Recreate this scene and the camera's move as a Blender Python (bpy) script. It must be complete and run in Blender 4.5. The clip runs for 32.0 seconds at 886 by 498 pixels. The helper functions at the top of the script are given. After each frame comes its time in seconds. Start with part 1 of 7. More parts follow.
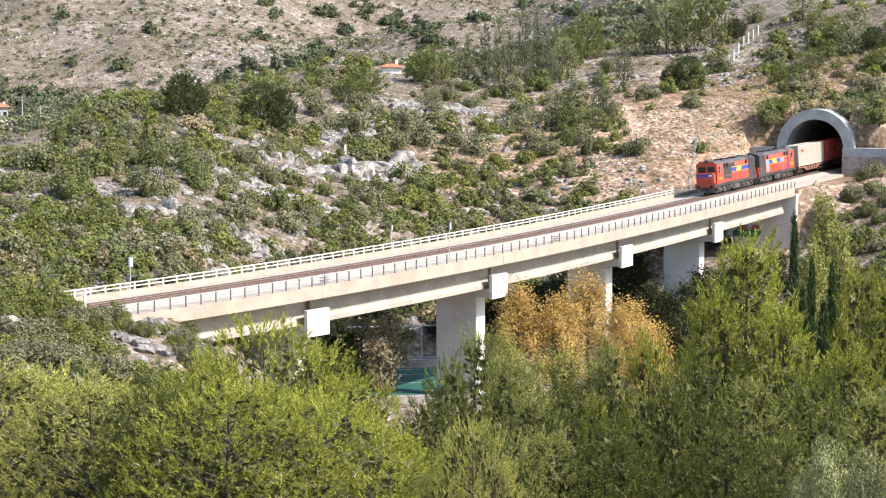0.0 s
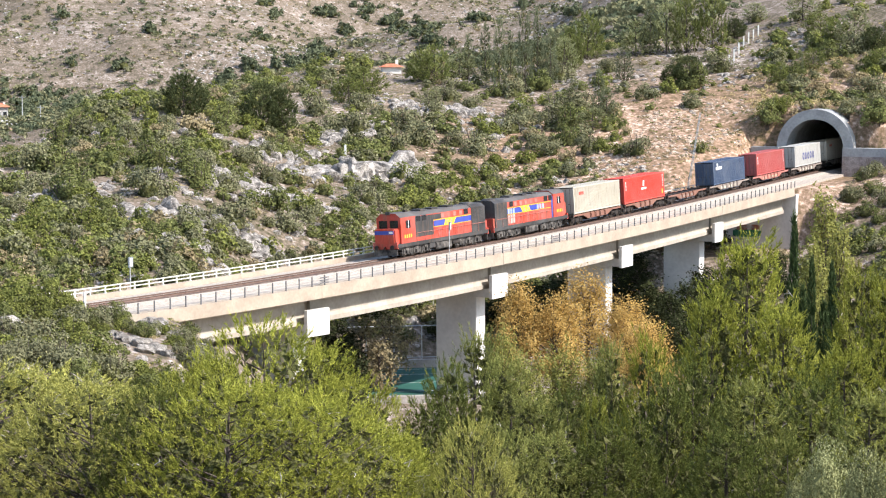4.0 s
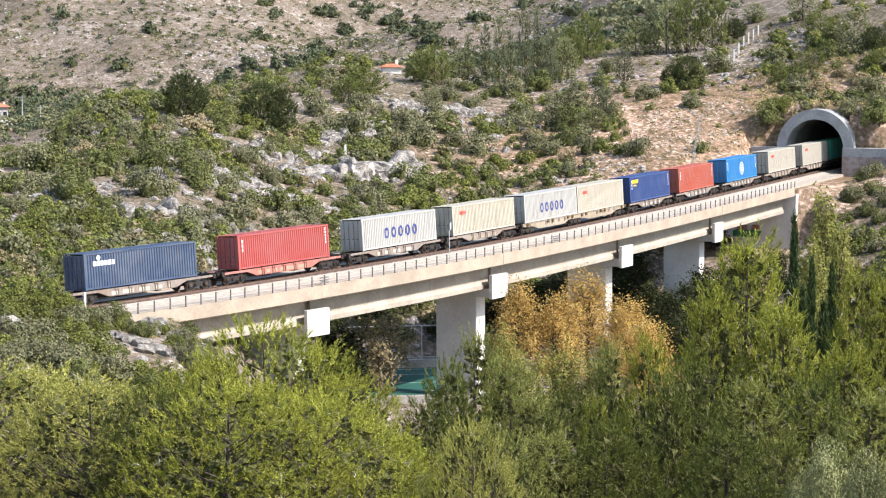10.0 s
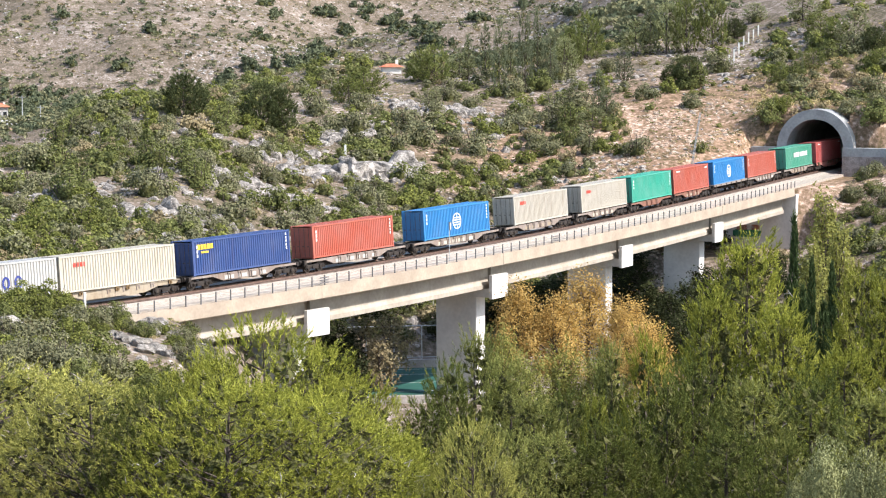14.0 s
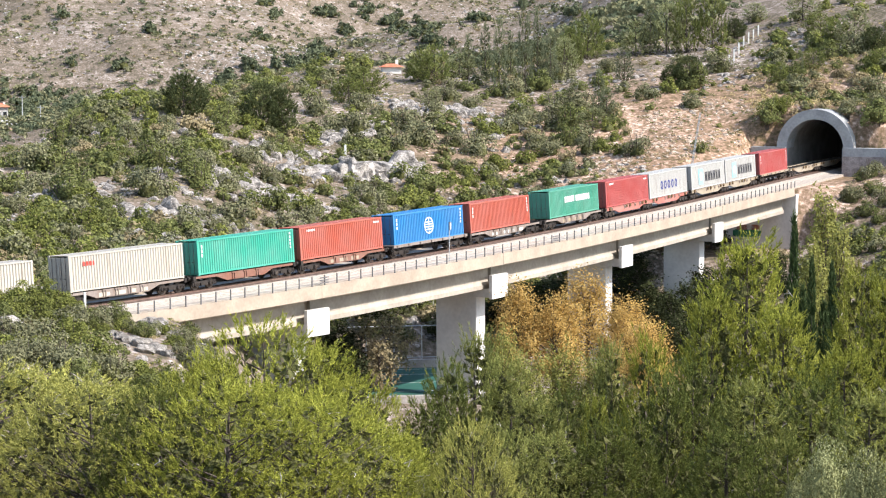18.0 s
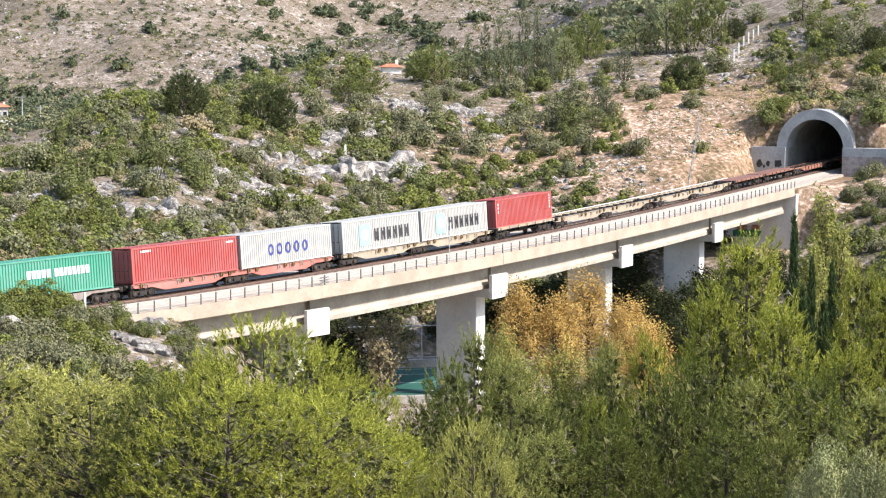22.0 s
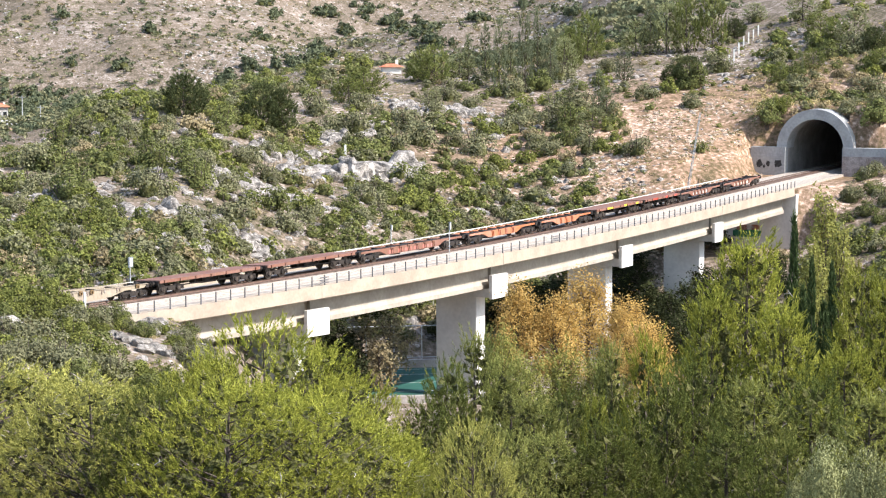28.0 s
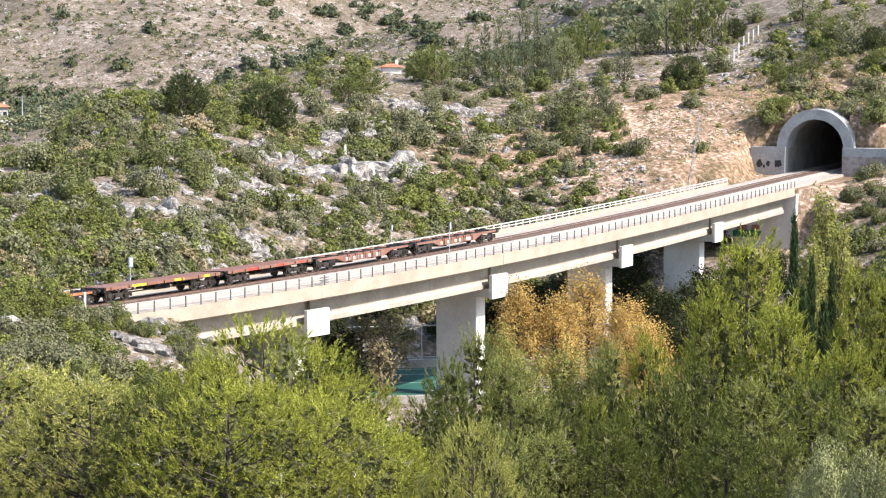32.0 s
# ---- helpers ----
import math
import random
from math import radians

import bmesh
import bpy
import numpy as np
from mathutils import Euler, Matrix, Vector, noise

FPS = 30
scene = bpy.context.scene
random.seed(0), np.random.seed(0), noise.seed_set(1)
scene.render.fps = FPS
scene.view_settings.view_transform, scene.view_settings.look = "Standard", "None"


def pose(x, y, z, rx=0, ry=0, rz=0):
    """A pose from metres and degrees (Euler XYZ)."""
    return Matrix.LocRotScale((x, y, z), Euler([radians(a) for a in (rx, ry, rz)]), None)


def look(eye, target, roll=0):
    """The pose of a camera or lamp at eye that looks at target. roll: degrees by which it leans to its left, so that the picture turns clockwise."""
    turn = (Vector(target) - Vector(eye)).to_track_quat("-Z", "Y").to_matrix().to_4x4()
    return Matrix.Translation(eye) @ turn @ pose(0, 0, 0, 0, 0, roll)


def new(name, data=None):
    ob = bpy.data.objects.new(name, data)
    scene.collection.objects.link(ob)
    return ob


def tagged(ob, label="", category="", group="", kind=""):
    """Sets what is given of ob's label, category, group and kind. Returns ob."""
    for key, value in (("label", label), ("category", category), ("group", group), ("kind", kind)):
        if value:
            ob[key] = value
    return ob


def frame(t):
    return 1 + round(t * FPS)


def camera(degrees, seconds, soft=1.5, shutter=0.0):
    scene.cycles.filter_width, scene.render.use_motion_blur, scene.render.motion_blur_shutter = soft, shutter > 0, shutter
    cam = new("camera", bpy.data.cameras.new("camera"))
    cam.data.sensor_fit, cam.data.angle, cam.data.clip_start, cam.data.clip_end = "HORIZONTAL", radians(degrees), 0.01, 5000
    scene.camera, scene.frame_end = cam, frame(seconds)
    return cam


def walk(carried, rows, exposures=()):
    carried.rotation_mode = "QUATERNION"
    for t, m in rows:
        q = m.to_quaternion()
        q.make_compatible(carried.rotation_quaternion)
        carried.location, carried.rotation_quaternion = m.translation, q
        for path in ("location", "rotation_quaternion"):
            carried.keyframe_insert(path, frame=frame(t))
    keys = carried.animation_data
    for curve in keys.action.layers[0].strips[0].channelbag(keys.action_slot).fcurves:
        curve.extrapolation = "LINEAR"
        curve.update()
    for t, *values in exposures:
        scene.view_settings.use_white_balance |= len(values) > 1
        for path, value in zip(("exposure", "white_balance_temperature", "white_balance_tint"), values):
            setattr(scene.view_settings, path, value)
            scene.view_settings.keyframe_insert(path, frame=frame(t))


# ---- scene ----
cam = camera(22.85, 32.0, soft=1.2)
VIEW = pose(0, 0, 40, 90 - 5.365, 0, 0) @ pose(0, 0, 0, 0, 0, -0.27)
walk(cam, [(0.0, VIEW), (32.0, VIEW)], [(0.0, 1.32), (3.0, 1.28), (7.0, 1.23), (13.0, 1.21), (17.0, 1.24), (19.0, 1.29), (25.0, 1.34), (32.0, 1.38)])

# ---- light ----
SUN_AZ, SUN_EL = radians(-24), radians(42)      # bearing from +x towards +y
SUN_DIR = Vector((math.cos(SUN_AZ) * math.cos(SUN_EL), math.sin(SUN_AZ) * math.cos(SUN_EL), math.sin(SUN_EL)))
world = bpy.data.worlds.new("sky")
scene.world = world
world.use_nodes = True
_n = world.node_tree.nodes
_sky = _n.new("ShaderNodeTexSky")
_sky.sky_type, _sky.sun_disc = "NISHITA", False
_sky.sun_elevation, _sky.sun_rotation = SUN_EL, radians(90) - SUN_AZ
world.node_tree.links.new(_sky.outputs[0], _n["Background"].inputs[0])
_n["Background"].inputs[1].default_value = 0.12
sun_data = bpy.data.lights.new("sun", "SUN")
sun_data.energy, sun_data.angle, sun_data.color = 3.6, radians(0.55), (1.0, 0.945, 0.91)
sun = new("sun", sun_data)
sun.matrix_world = look(tuple(SUN_DIR * 500), (0, 0, 0))


# ---- materials ----
def material(name, colour, colour2=None, scale=1.0, rough=0.8, metal=0.0, bump=0.0, detail=6.0, fine=8.0, spread=0.12, thresholds=(0.35, 0.65), spec=0.3, per_object=0.0):
    """Two scales of noise between two colours, fine relief and a little value spread."""
    m = bpy.data.materials.new(name)
    m.use_nodes = True
    t, n = m.node_tree, m.node_tree.nodes
    b = n["Principled BSDF"]
    co = n.new("ShaderNodeTexCoord")
    n1 = n.new("ShaderNodeTexNoise")
    n1.inputs["Scale"].default_value, n1.inputs["Detail"].default_value = scale, detail
    t.links.new(co.outputs["Object"], n1.inputs["Vector"])
    r = n.new("ShaderNodeValToRGB")
    r.color_ramp.elements[0].position, r.color_ramp.elements[1].position = thresholds
    r.color_ramp.elements[0].color = (*colour, 1)
    r.color_ramp.elements[1].color = (*(colour2 or colour), 1)
    t.links.new(n1.outputs[0], r.inputs[0])
    n2 = n.new("ShaderNodeTexNoise")
    n2.inputs["Scale"].default_value, n2.inputs["Detail"].default_value = scale * fine, 4
    t.links.new(co.outputs["Object"], n2.inputs["Vector"])
    mr = n.new("ShaderNodeMapRange")
    mr.inputs[1].default_value, mr.inputs[2].default_value = 0.3, 0.7
    mr.inputs[3].default_value, mr.inputs[4].default_value = 1 - spread, 1 + spread
    t.links.new(n2.outputs[0], mr.inputs[0])
    hsv = n.new("ShaderNodeHueSaturation")
    t.links.new(r.outputs[0], hsv.inputs["Color"])
    value = mr.outputs[0]
    if per_object:
        oi = n.new("ShaderNodeObjectInfo")
        mo = n.new("ShaderNodeMapRange")
        mo.inputs[3].default_value, mo.inputs[4].default_value = 1 - per_object, 1 + per_object
        t.links.new(oi.outputs["Random"], mo.inputs[0])
        mul = n.new("ShaderNodeMath")
        mul.operation = "MULTIPLY"
        t.links.new(mr.outputs[0], mul.inputs[0])
        t.links.new(mo.outputs[0], mul.inputs[1])
        value = mul.outputs[0]
    t.links.new(value, hsv.inputs["Value"])
    t.links.new(hsv.outputs[0], b.inputs["Base Color"])
    b.inputs["Roughness"].default_value, b.inputs["Metallic"].default_value = rough, metal
    b.inputs["Specular IOR Level"].default_value = spec
    if bump:
        bp = n.new("ShaderNodeBump")
        bp.inputs["Strength"].default_value, bp.inputs["Distance"].default_value = 0.8, bump
        t.links.new(n2.outputs[0], bp.inputs["Height"])
        t.links.new(bp.outputs[0], b.inputs["Normal"])
    return m


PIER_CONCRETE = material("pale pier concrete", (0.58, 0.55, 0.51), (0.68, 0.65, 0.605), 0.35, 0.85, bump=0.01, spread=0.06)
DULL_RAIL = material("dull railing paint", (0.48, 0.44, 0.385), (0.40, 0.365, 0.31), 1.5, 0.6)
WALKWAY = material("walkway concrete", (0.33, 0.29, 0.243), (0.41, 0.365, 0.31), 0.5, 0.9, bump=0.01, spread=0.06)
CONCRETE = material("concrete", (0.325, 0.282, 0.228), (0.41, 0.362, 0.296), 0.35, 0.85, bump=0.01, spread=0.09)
CONCRETE_WARM = material("deck edge concrete", (0.335, 0.272, 0.208), (0.41, 0.343, 0.264), 0.5, 0.85, bump=0.01, spread=0.07)
RAIL_PAINT = material("pale railing paint", (0.68, 0.66, 0.60), (0.60, 0.57, 0.50), 1.5, 0.55)
DARK_STEEL = material("dark railing steel", (0.10, 0.10, 0.105), (0.15, 0.145, 0.14), 2.0, 0.6)
BALLAST = material("pale ballast", (0.31, 0.27, 0.225), (0.44, 0.39, 0.33), 3.0, 0.95, bump=0.05, spread=0.3)
TRACK_BED = material("rust-stained ballast", (0.075, 0.05, 0.04), (0.16, 0.115, 0.092), 2.0, 0.95, bump=0.05, spread=0.3)
RAIL_STEEL = material("rusty rail", (0.10, 0.06, 0.045), (0.16, 0.105, 0.08), 4.0, 0.6, 0.4)


# ---- small mesh kit ----
def add_box(bm, size, centre, rot=None):
    m = Matrix.Translation(centre) @ (rot or Matrix()) @ Matrix.Diagonal((size[0], size[1], size[2], 1))
    return bmesh.ops.create_cube(bm, size=1.0, matrix=m)["verts"]


def add_cyl(bm, r1, r2, a, b, seg=10, caps=True):
    a, b = Vector(a), Vector(b)
    d = b - a
    m = Matrix.Translation((a + b) / 2) @ d.to_track_quat("Z", "Y").to_matrix().to_4x4()
    bmesh.ops.create_cone(bm, cap_ends=caps, segments=seg, radius1=r1, radius2=r2, depth=d.length, matrix=m)


def finish(bm, name, mats, smooth=False):
    me = bpy.data.meshes.new(name)
    bm.normal_update()
    bm.to_mesh(me)
    bm.free()
    for m in (mats if isinstance(mats, (list, tuple)) else [mats]):
        me.materials.append(m)
    if smooth:
        me.polygons.foreach_set("use_smooth", [True] * len(me.polygons))
    return me


def part(name, bm, material, parent=None, label="", smooth=False):
    data = bm if isinstance(bm, bpy.types.Mesh) else finish(bm, name, material, smooth)
    ob = new(name, data)
    ob.parent = parent
    if label:
        ob["label"] = label
    return ob


def boxes(*items):
    bm = bmesh.new()
    for size, centre, *rot in items:
        add_box(bm, size, centre, rot[0] if rot else None)
    return bm


# ---- the railway line: plan and level as functions of the chainage s (metres) ----
LINE = {}


def curvature(s):
    if s < -95:
        return 0.0044 * max(0.0, (s + 135) / 40)
    if s > 110:
        return -0.0011 * max(0.0, (150 - s) / 40)
    return 0.001839 - 2.705e-5 * s


def survey(step=0.5):
    x, y, a = 9.565, 227.134, 1.05675
    LINE[0] = (x, y, a)
    for sign in (1, -1):
        x, y, a = LINE[0]
        for i in range(1, 1700):
            mid = a + sign * step / 2 * curvature(sign * (i - 0.75) * step)
            x += sign * step * math.cos(mid)
            y += sign * step * math.sin(mid)
            a += sign * step * curvature(sign * (i - 0.5) * step)
            LINE[sign * i] = (x, y, a)


survey()


def level(s):
    return 40 - 18.397 - 1.18 + 0.01212 * s     # rail top


def at(s, off=0.0, up=0.0):
    """A point beside the line: off is to the valley side, up is above the rail."""
    i = math.floor(s * 2)
    f = s * 2 - i
    p, q = LINE[i], LINE[i + 1]
    x, y, a = (u + (v - u) * f for u, v in zip(p, q))
    return Vector((x + math.sin(a) * off, y - math.cos(a) * off, level(s) + up))


def heading(s):
    i = math.floor(s * 2)
    f = s * 2 - i
    return LINE[i][2] * (1 - f) + LINE[i + 1][2] * f


def sweep(bm, profile, s0, s1, step=2.0, closed=True, caps=True):
    """Sweep a cross profile of (off, up) along the line."""
    n = max(1, round((s1 - s0) / step))
    rings = [[bm.verts.new(at(s0 + (s1 - s0) * i / n, o, u)) for o, u in profile] for i in range(n + 1)]
    m = len(profile)
    for a, b in zip(rings, rings[1:]):
        for j in range(m if closed else m - 1):
            k = (j + 1) % m
            bm.faces.new((a[j], a[k], b[k], b[j]))
    if closed and caps:
        bm.faces.new(rings[0][::-1])
        bm.faces.new(rings[-1])
    bmesh.ops.recalc_face_normals(bm, faces=bm.faces)


BRIDGE_A, BRIDGE_B, PORTAL = -74.0, 71.5, 97.0
NEAR_OFF, FAR_OFF = 5.1, -4.6

# ---- ground ----
COLUMNS = (0, 300, 600, 900, 1200, 1450, 1900)      # bearings, across the view
ROWS = (60, 110, 150, 185, 230, 260, 300, 340, 400, 520, 690, 850, 1600)
HEIGHTS = (
    (26, 20, 21.5, 19.5, 23, 25.5, 28.5, 28, 24, 18, 20, 62, 190),
    (26, 15, 19.5, 19.5, 21.5, 25.5, 31, 31.5, 29, 25, 24, 60, 180),
    (26, 12, 8, 6, 6, 17.5, 24.5, 31.5, 36, 33, 29, 48, 150),
    (25, 10, 6, 5, 5, 8, 20.5, 27.5, 34.5, 36, 33, 46, 150),
    (24, 8, 5, 4.5, 4.5, 6, 23.5, 30.5, 38.5, 52, 58, 66, 150),
    (24, 9, 7, 7, 8, 11, 21, 33, 44.5, 60, 74, 95, 150),
    (24, 12, 12, 13, 15, 20, 29, 39, 53, 72, 95, 110, 150),
)


def lerp_index(v, knots):
    v = min(max(v, knots[0]), knots[-1])
    for i in range(len(knots) - 1):
        if v <= knots[i + 1]:
            return i, (v - knots[i]) / (knots[i + 1] - knots[i])
    return len(knots) - 2, 1.0


LINE_XY = np.array([LINE[i][:2] for i in range(-1600, 1600, 4)])
LINE_S = np.arange(-800, 800, 2.0)


def nearest_line(x, y):
    d = (LINE_XY[:, 0] - x) ** 2 + (LINE_XY[:, 1] - y) ** 2
    i = int(d.argmin())
    s = LINE_S[i]
    a = heading(s)
    dx, dy = x - LINE_XY[i, 0], y - LINE_XY[i, 1]
    return s + dx * math.cos(a) + dy * math.sin(a), dx * math.sin(a) - dy * math.cos(a)


def smooth(t):
    t = min(max(t, 0.0), 1.0)
    return t * t * (3 - 2 * t)


def ground_raw(x, y):
    if y < 60:
        return 26 + 12 * smooth((60 - y) / 60) + 1.5 * noise.noise((x * 0.03, y * 0.03, 0))
    px = 784 + 3879 * x / y
    i, f = lerp_index(px, COLUMNS)
    j, g = lerp_index(math.hypot(x, y) if y > 1600 else y, ROWS)
    f, g = f * f * (3 - 2 * f) * 0.5 + f * 0.5, g
    a = HEIGHTS[i][j] * (1 - g) + HEIGHTS[i][j + 1] * g
    b = HEIGHTS[i + 1][j] * (1 - g) + HEIGHTS[i + 1][j + 1] * g
    z = a * (1 - f) + b * f
    if px < 170 and 250 < y < 520:      # saddle towards the village
        z -= 4.2 * smooth((170 - px) / 110) * smooth((y - 250) / 60) * smooth((520 - y) / 60)
    rough = min(1.0, y / 400)
    z += rough * (1.6 * noise.noise((x * 0.02, y * 0.02, 3)) + 0.9 * noise.noise((x * 0.07, y * 0.07, 9)))
    if y > 600:
        k = smooth((y - 600) / 220)
        z += k * (13 * noise.noise((x * 0.006, y * 0.005, 5)) + 8 * noise.noise((x * 0.016, y * 0.012, 8)) + 2.5 * noise.noise((x * 0.05, y * 0.04, 2)))
    return z


def ground(x, y):
    z = ground_raw(x, y)
    if y > 480 or y < -700:
        return z
    if abs(x + 3.5) < 14 and 200 < y < 240:
        k = 1 - smooth((max(abs(x + 3.5) - 8, abs(y - 221) - 13)) / 6)
        z = z * (1 - k) + 5.25 * k
    s, off = nearest_line(x, y)
    o = abs(off - 0.3)
    if s < BRIDGE_A - 2:
        k = 1 - smooth((o - 6.0) / 9)
        z = z * (1 - k) + (level(s) - 0.75) * k
    elif s < BRIDGE_B + 1:
        k = 1 - smooth((o - 6.8) / 4)
        under = 4.5 + 4.2 * smooth((s - 44) / 14)
        if z > level(s) - under:
            z = z * (1 - k) + (level(s) - under) * k
    elif s < PORTAL + 1.5:
        by = smooth((s - PORTAL + 13) / 9)
        k = 1 - smooth((o - 5.2 - 3.3 * by) / 2.4) if off < 0 else 1 - smooth((o - 5.2 - 3.5 * by) / (7 + 8 * by))
        z = z * (1 - k) + (level(s) - 0.75) * k
    elif o < 30 and s < 460:
        k = 1 - smooth((o - 5.0) / 14)
        z = max(z, (level(s) + min(9.0, 6.6 + 0.85 * (s - PORTAL - 1.5))) * k + z * (1 - k))
    return z


def scatter_material(name, stops, scale, rough=0.95, bump=0.15):
    """Ground: dry grass, soil and pale stone mixed by noise."""
    m = bpy.data.materials.new(name)
    m.use_nodes = True
    t, n = m.node_tree, m.node_tree.nodes
    b = n["Principled BSDF"]
    co = n.new("ShaderNodeTexCoord")
    lie = n.new("ShaderNodeMapping")        
    lie.inputs["Scale"].default_value = (1.0, 0.85, 1.0)
    t.links.new(co.outputs["Object"], lie.inputs[0])
    out = None
    for k, (sc, det) in enumerate(((scale, 8), (scale * 5, 8), (scale * 0.16, 5))):
        nz = n.new("ShaderNodeTexNoise")
        nz.inputs["Scale"].default_value, nz.inputs["Detail"].default_value, nz.inputs["Roughness"].default_value = sc, det, 0.62
        t.links.new(lie.outputs[0], nz.inputs["Vector"])
        if out is None:
            half = n.new("ShaderNodeMath")
            half.operation = "MULTIPLY"
            half.inputs[1].default_value = 0.5
            t.links.new(nz.outputs[0], half.inputs[0])
            out, first = half.outputs[0], nz
        else:
            mx = n.new("ShaderNodeMath")
            mx.operation = "MULTIPLY_ADD"
            mx.inputs[1].default_value = 1.0 if k == 1 else 0.38
            t.links.new(nz.outputs[0], mx.inputs[0])
            t.links.new(out, mx.inputs[2])
            out = mx.outputs[0]
    r = n.new("ShaderNodeValToRGB")
    e = r.color_ramp.elements
    while len(e) < len(stops):
        e.new(0.5)
    for el, (p, c) in zip(e, stops):
        el.position, el.color = p, (*c, 1)
    mr = n.new("ShaderNodeMapRange")
    mr.inputs[1].default_value, mr.inputs[2].default_value = 0.70, 1.19
    t.links.new(out, mr.inputs[0])
    t.links.new(mr.outputs[0], r.inputs[0])
    far = n.new("ShaderNodeVectorMath")     # reddish earth laid open on the bank by the tunnel
    far.operation = "DISTANCE"
    far.inputs[1].default_value = (37.0, 322.0, 27.0)
    t.links.new(co.outputs["Object"], far.inputs[0])
    wob = n.new("ShaderNodeMath")
    wob.operation = "MULTIPLY_ADD"
    wob.inputs[1].default_value = -30.0
    t.links.new(first.outputs[0], wob.inputs[0])
    t.links.new(far.outputs["Value"], wob.inputs[2])
    edge = n.new("ShaderNodeMapRange")
    edge.inputs[1].default_value, edge.inputs[2].default_value, edge.inputs[3].default_value, edge.inputs[4].default_value = 8, 38, 0.95, 0.0
    t.links.new(wob.outputs[0], edge.inputs[0])
    red = n.new("ShaderNodeMix")
    red.data_type, red.blend_type = "RGBA", "MULTIPLY"
    red.inputs[7].default_value = (1.52, 1.26, 1.08, 1)
    t.links.new(edge.outputs[0], red.inputs[0])
    t.links.new(r.outputs[0], red.inputs[6])
    t.links.new(red.outputs[2], b.inputs["Base Color"])
    b.inputs["Roughness"].default_value, b.inputs["Specular IOR Level"].default_value = rough, 0.1
    bp = n.new("ShaderNodeBump")
    bp.inputs["Strength"].default_value, bp.inputs["Distance"].default_value = 0.9, bump
    t.links.new(out, bp.inputs["Height"])
    t.links.new(bp.outputs[0], b.inputs["Normal"])
    return m


SOIL = scatter_material("dry stony ground", (
    (0.0, (0.054, 0.052, 0.029)), (0.26, (0.10, 0.087, 0.054)), (0.43, (0.152, 0.12, 0.088)), (0.60, (0.215, 0.169, 0.13)), (0.74, (0.31, 0.262, 0.22)), (1.0, (0.58, 0.535, 0.49))), 0.34)


def build_ground():
    bearings = [-180 + 8 * i for i in range(20)] + [-20 + 1.0 * i for i in range(7)] + [-13 + 0.16 * i for i in range(175)] + [15 + 1.0 * i for i in range(6)] + [22 + 8 * i for i in range(20)]
    reach = [1.0] + [4 + 4.0 * i for i in range(9)] + [40 + 2.2 * i for i in range(50)] + [150 + 1.25 * i for i in range(168)]
    reach += [360 + 3.0 * i for i in range(80)] + [600 + 8.0 * i for i in range(100)] + [1400 * 1.12 ** i for i in range(11)]
    verts, faces = [], []
    for d in reach:
        for b in bearings:
            x, y = d * math.sin(radians(b)), d * math.cos(radians(b))
            z = ground(x, y)
            verts.append((x, y, z if d > 3 else 38.2))
    nb = len(bearings)
    for i in range(len(reach) - 1):
        for j in range(nb):
            k = (j + 1) % nb
            quad = (i * nb + j, i * nb + k, (i + 1) * nb + k, (i + 1) * nb + j)
            if 300 < reach[i] < 345:
                c = sum((Vector(verts[q]) for q in quad), Vector()) / 4
                s, off = nearest_line(c.x, c.y)
                if PORTAL - 0.3 < s < PORTAL + 7 and abs(off) < 4.25 and c.z < level(s) + 7.6:
                    continue
            faces.append(quad[::-1])
    faces.append(tuple(range(nb)))
    me = bpy.data.meshes.new("ground")
    me.from_pydata(verts, [], faces)
    me.materials.append(SOIL)
    me.polygons.foreach_set("use_smooth", [True] * len(me.polygons))
    tagged(new("ground", me), "dry stony hillside and valley ground with pale rock", "ground", kind="structure")


build_ground()

# ---- viaduct ----
FAR_UP, FAR_H = 0.0, 0.6
JOINTS = (-45.0, -16.0, 13.0, 41.6)
viaduct = tagged(new("railway_viaduct"), "pale concrete railway viaduct on tall piers crossing a valley", "bridge", kind="structure")


GREEN_SPRAY = material("green wall paint", (0.03, 0.13, 0.07), (0.05, 0.19, 0.11), 1.5, 0.8, spread=0.25)
RED_SPRAY = material("reddish wall paint", (0.30, 0.11, 0.07), (0.42, 0.22, 0.16), 2.5, 0.8, spread=0.25)
PALE_SPRAY = material("pale wall paint", (0.45, 0.40, 0.36), (0.55, 0.50, 0.46), 2.5, 0.8, spread=0.2)


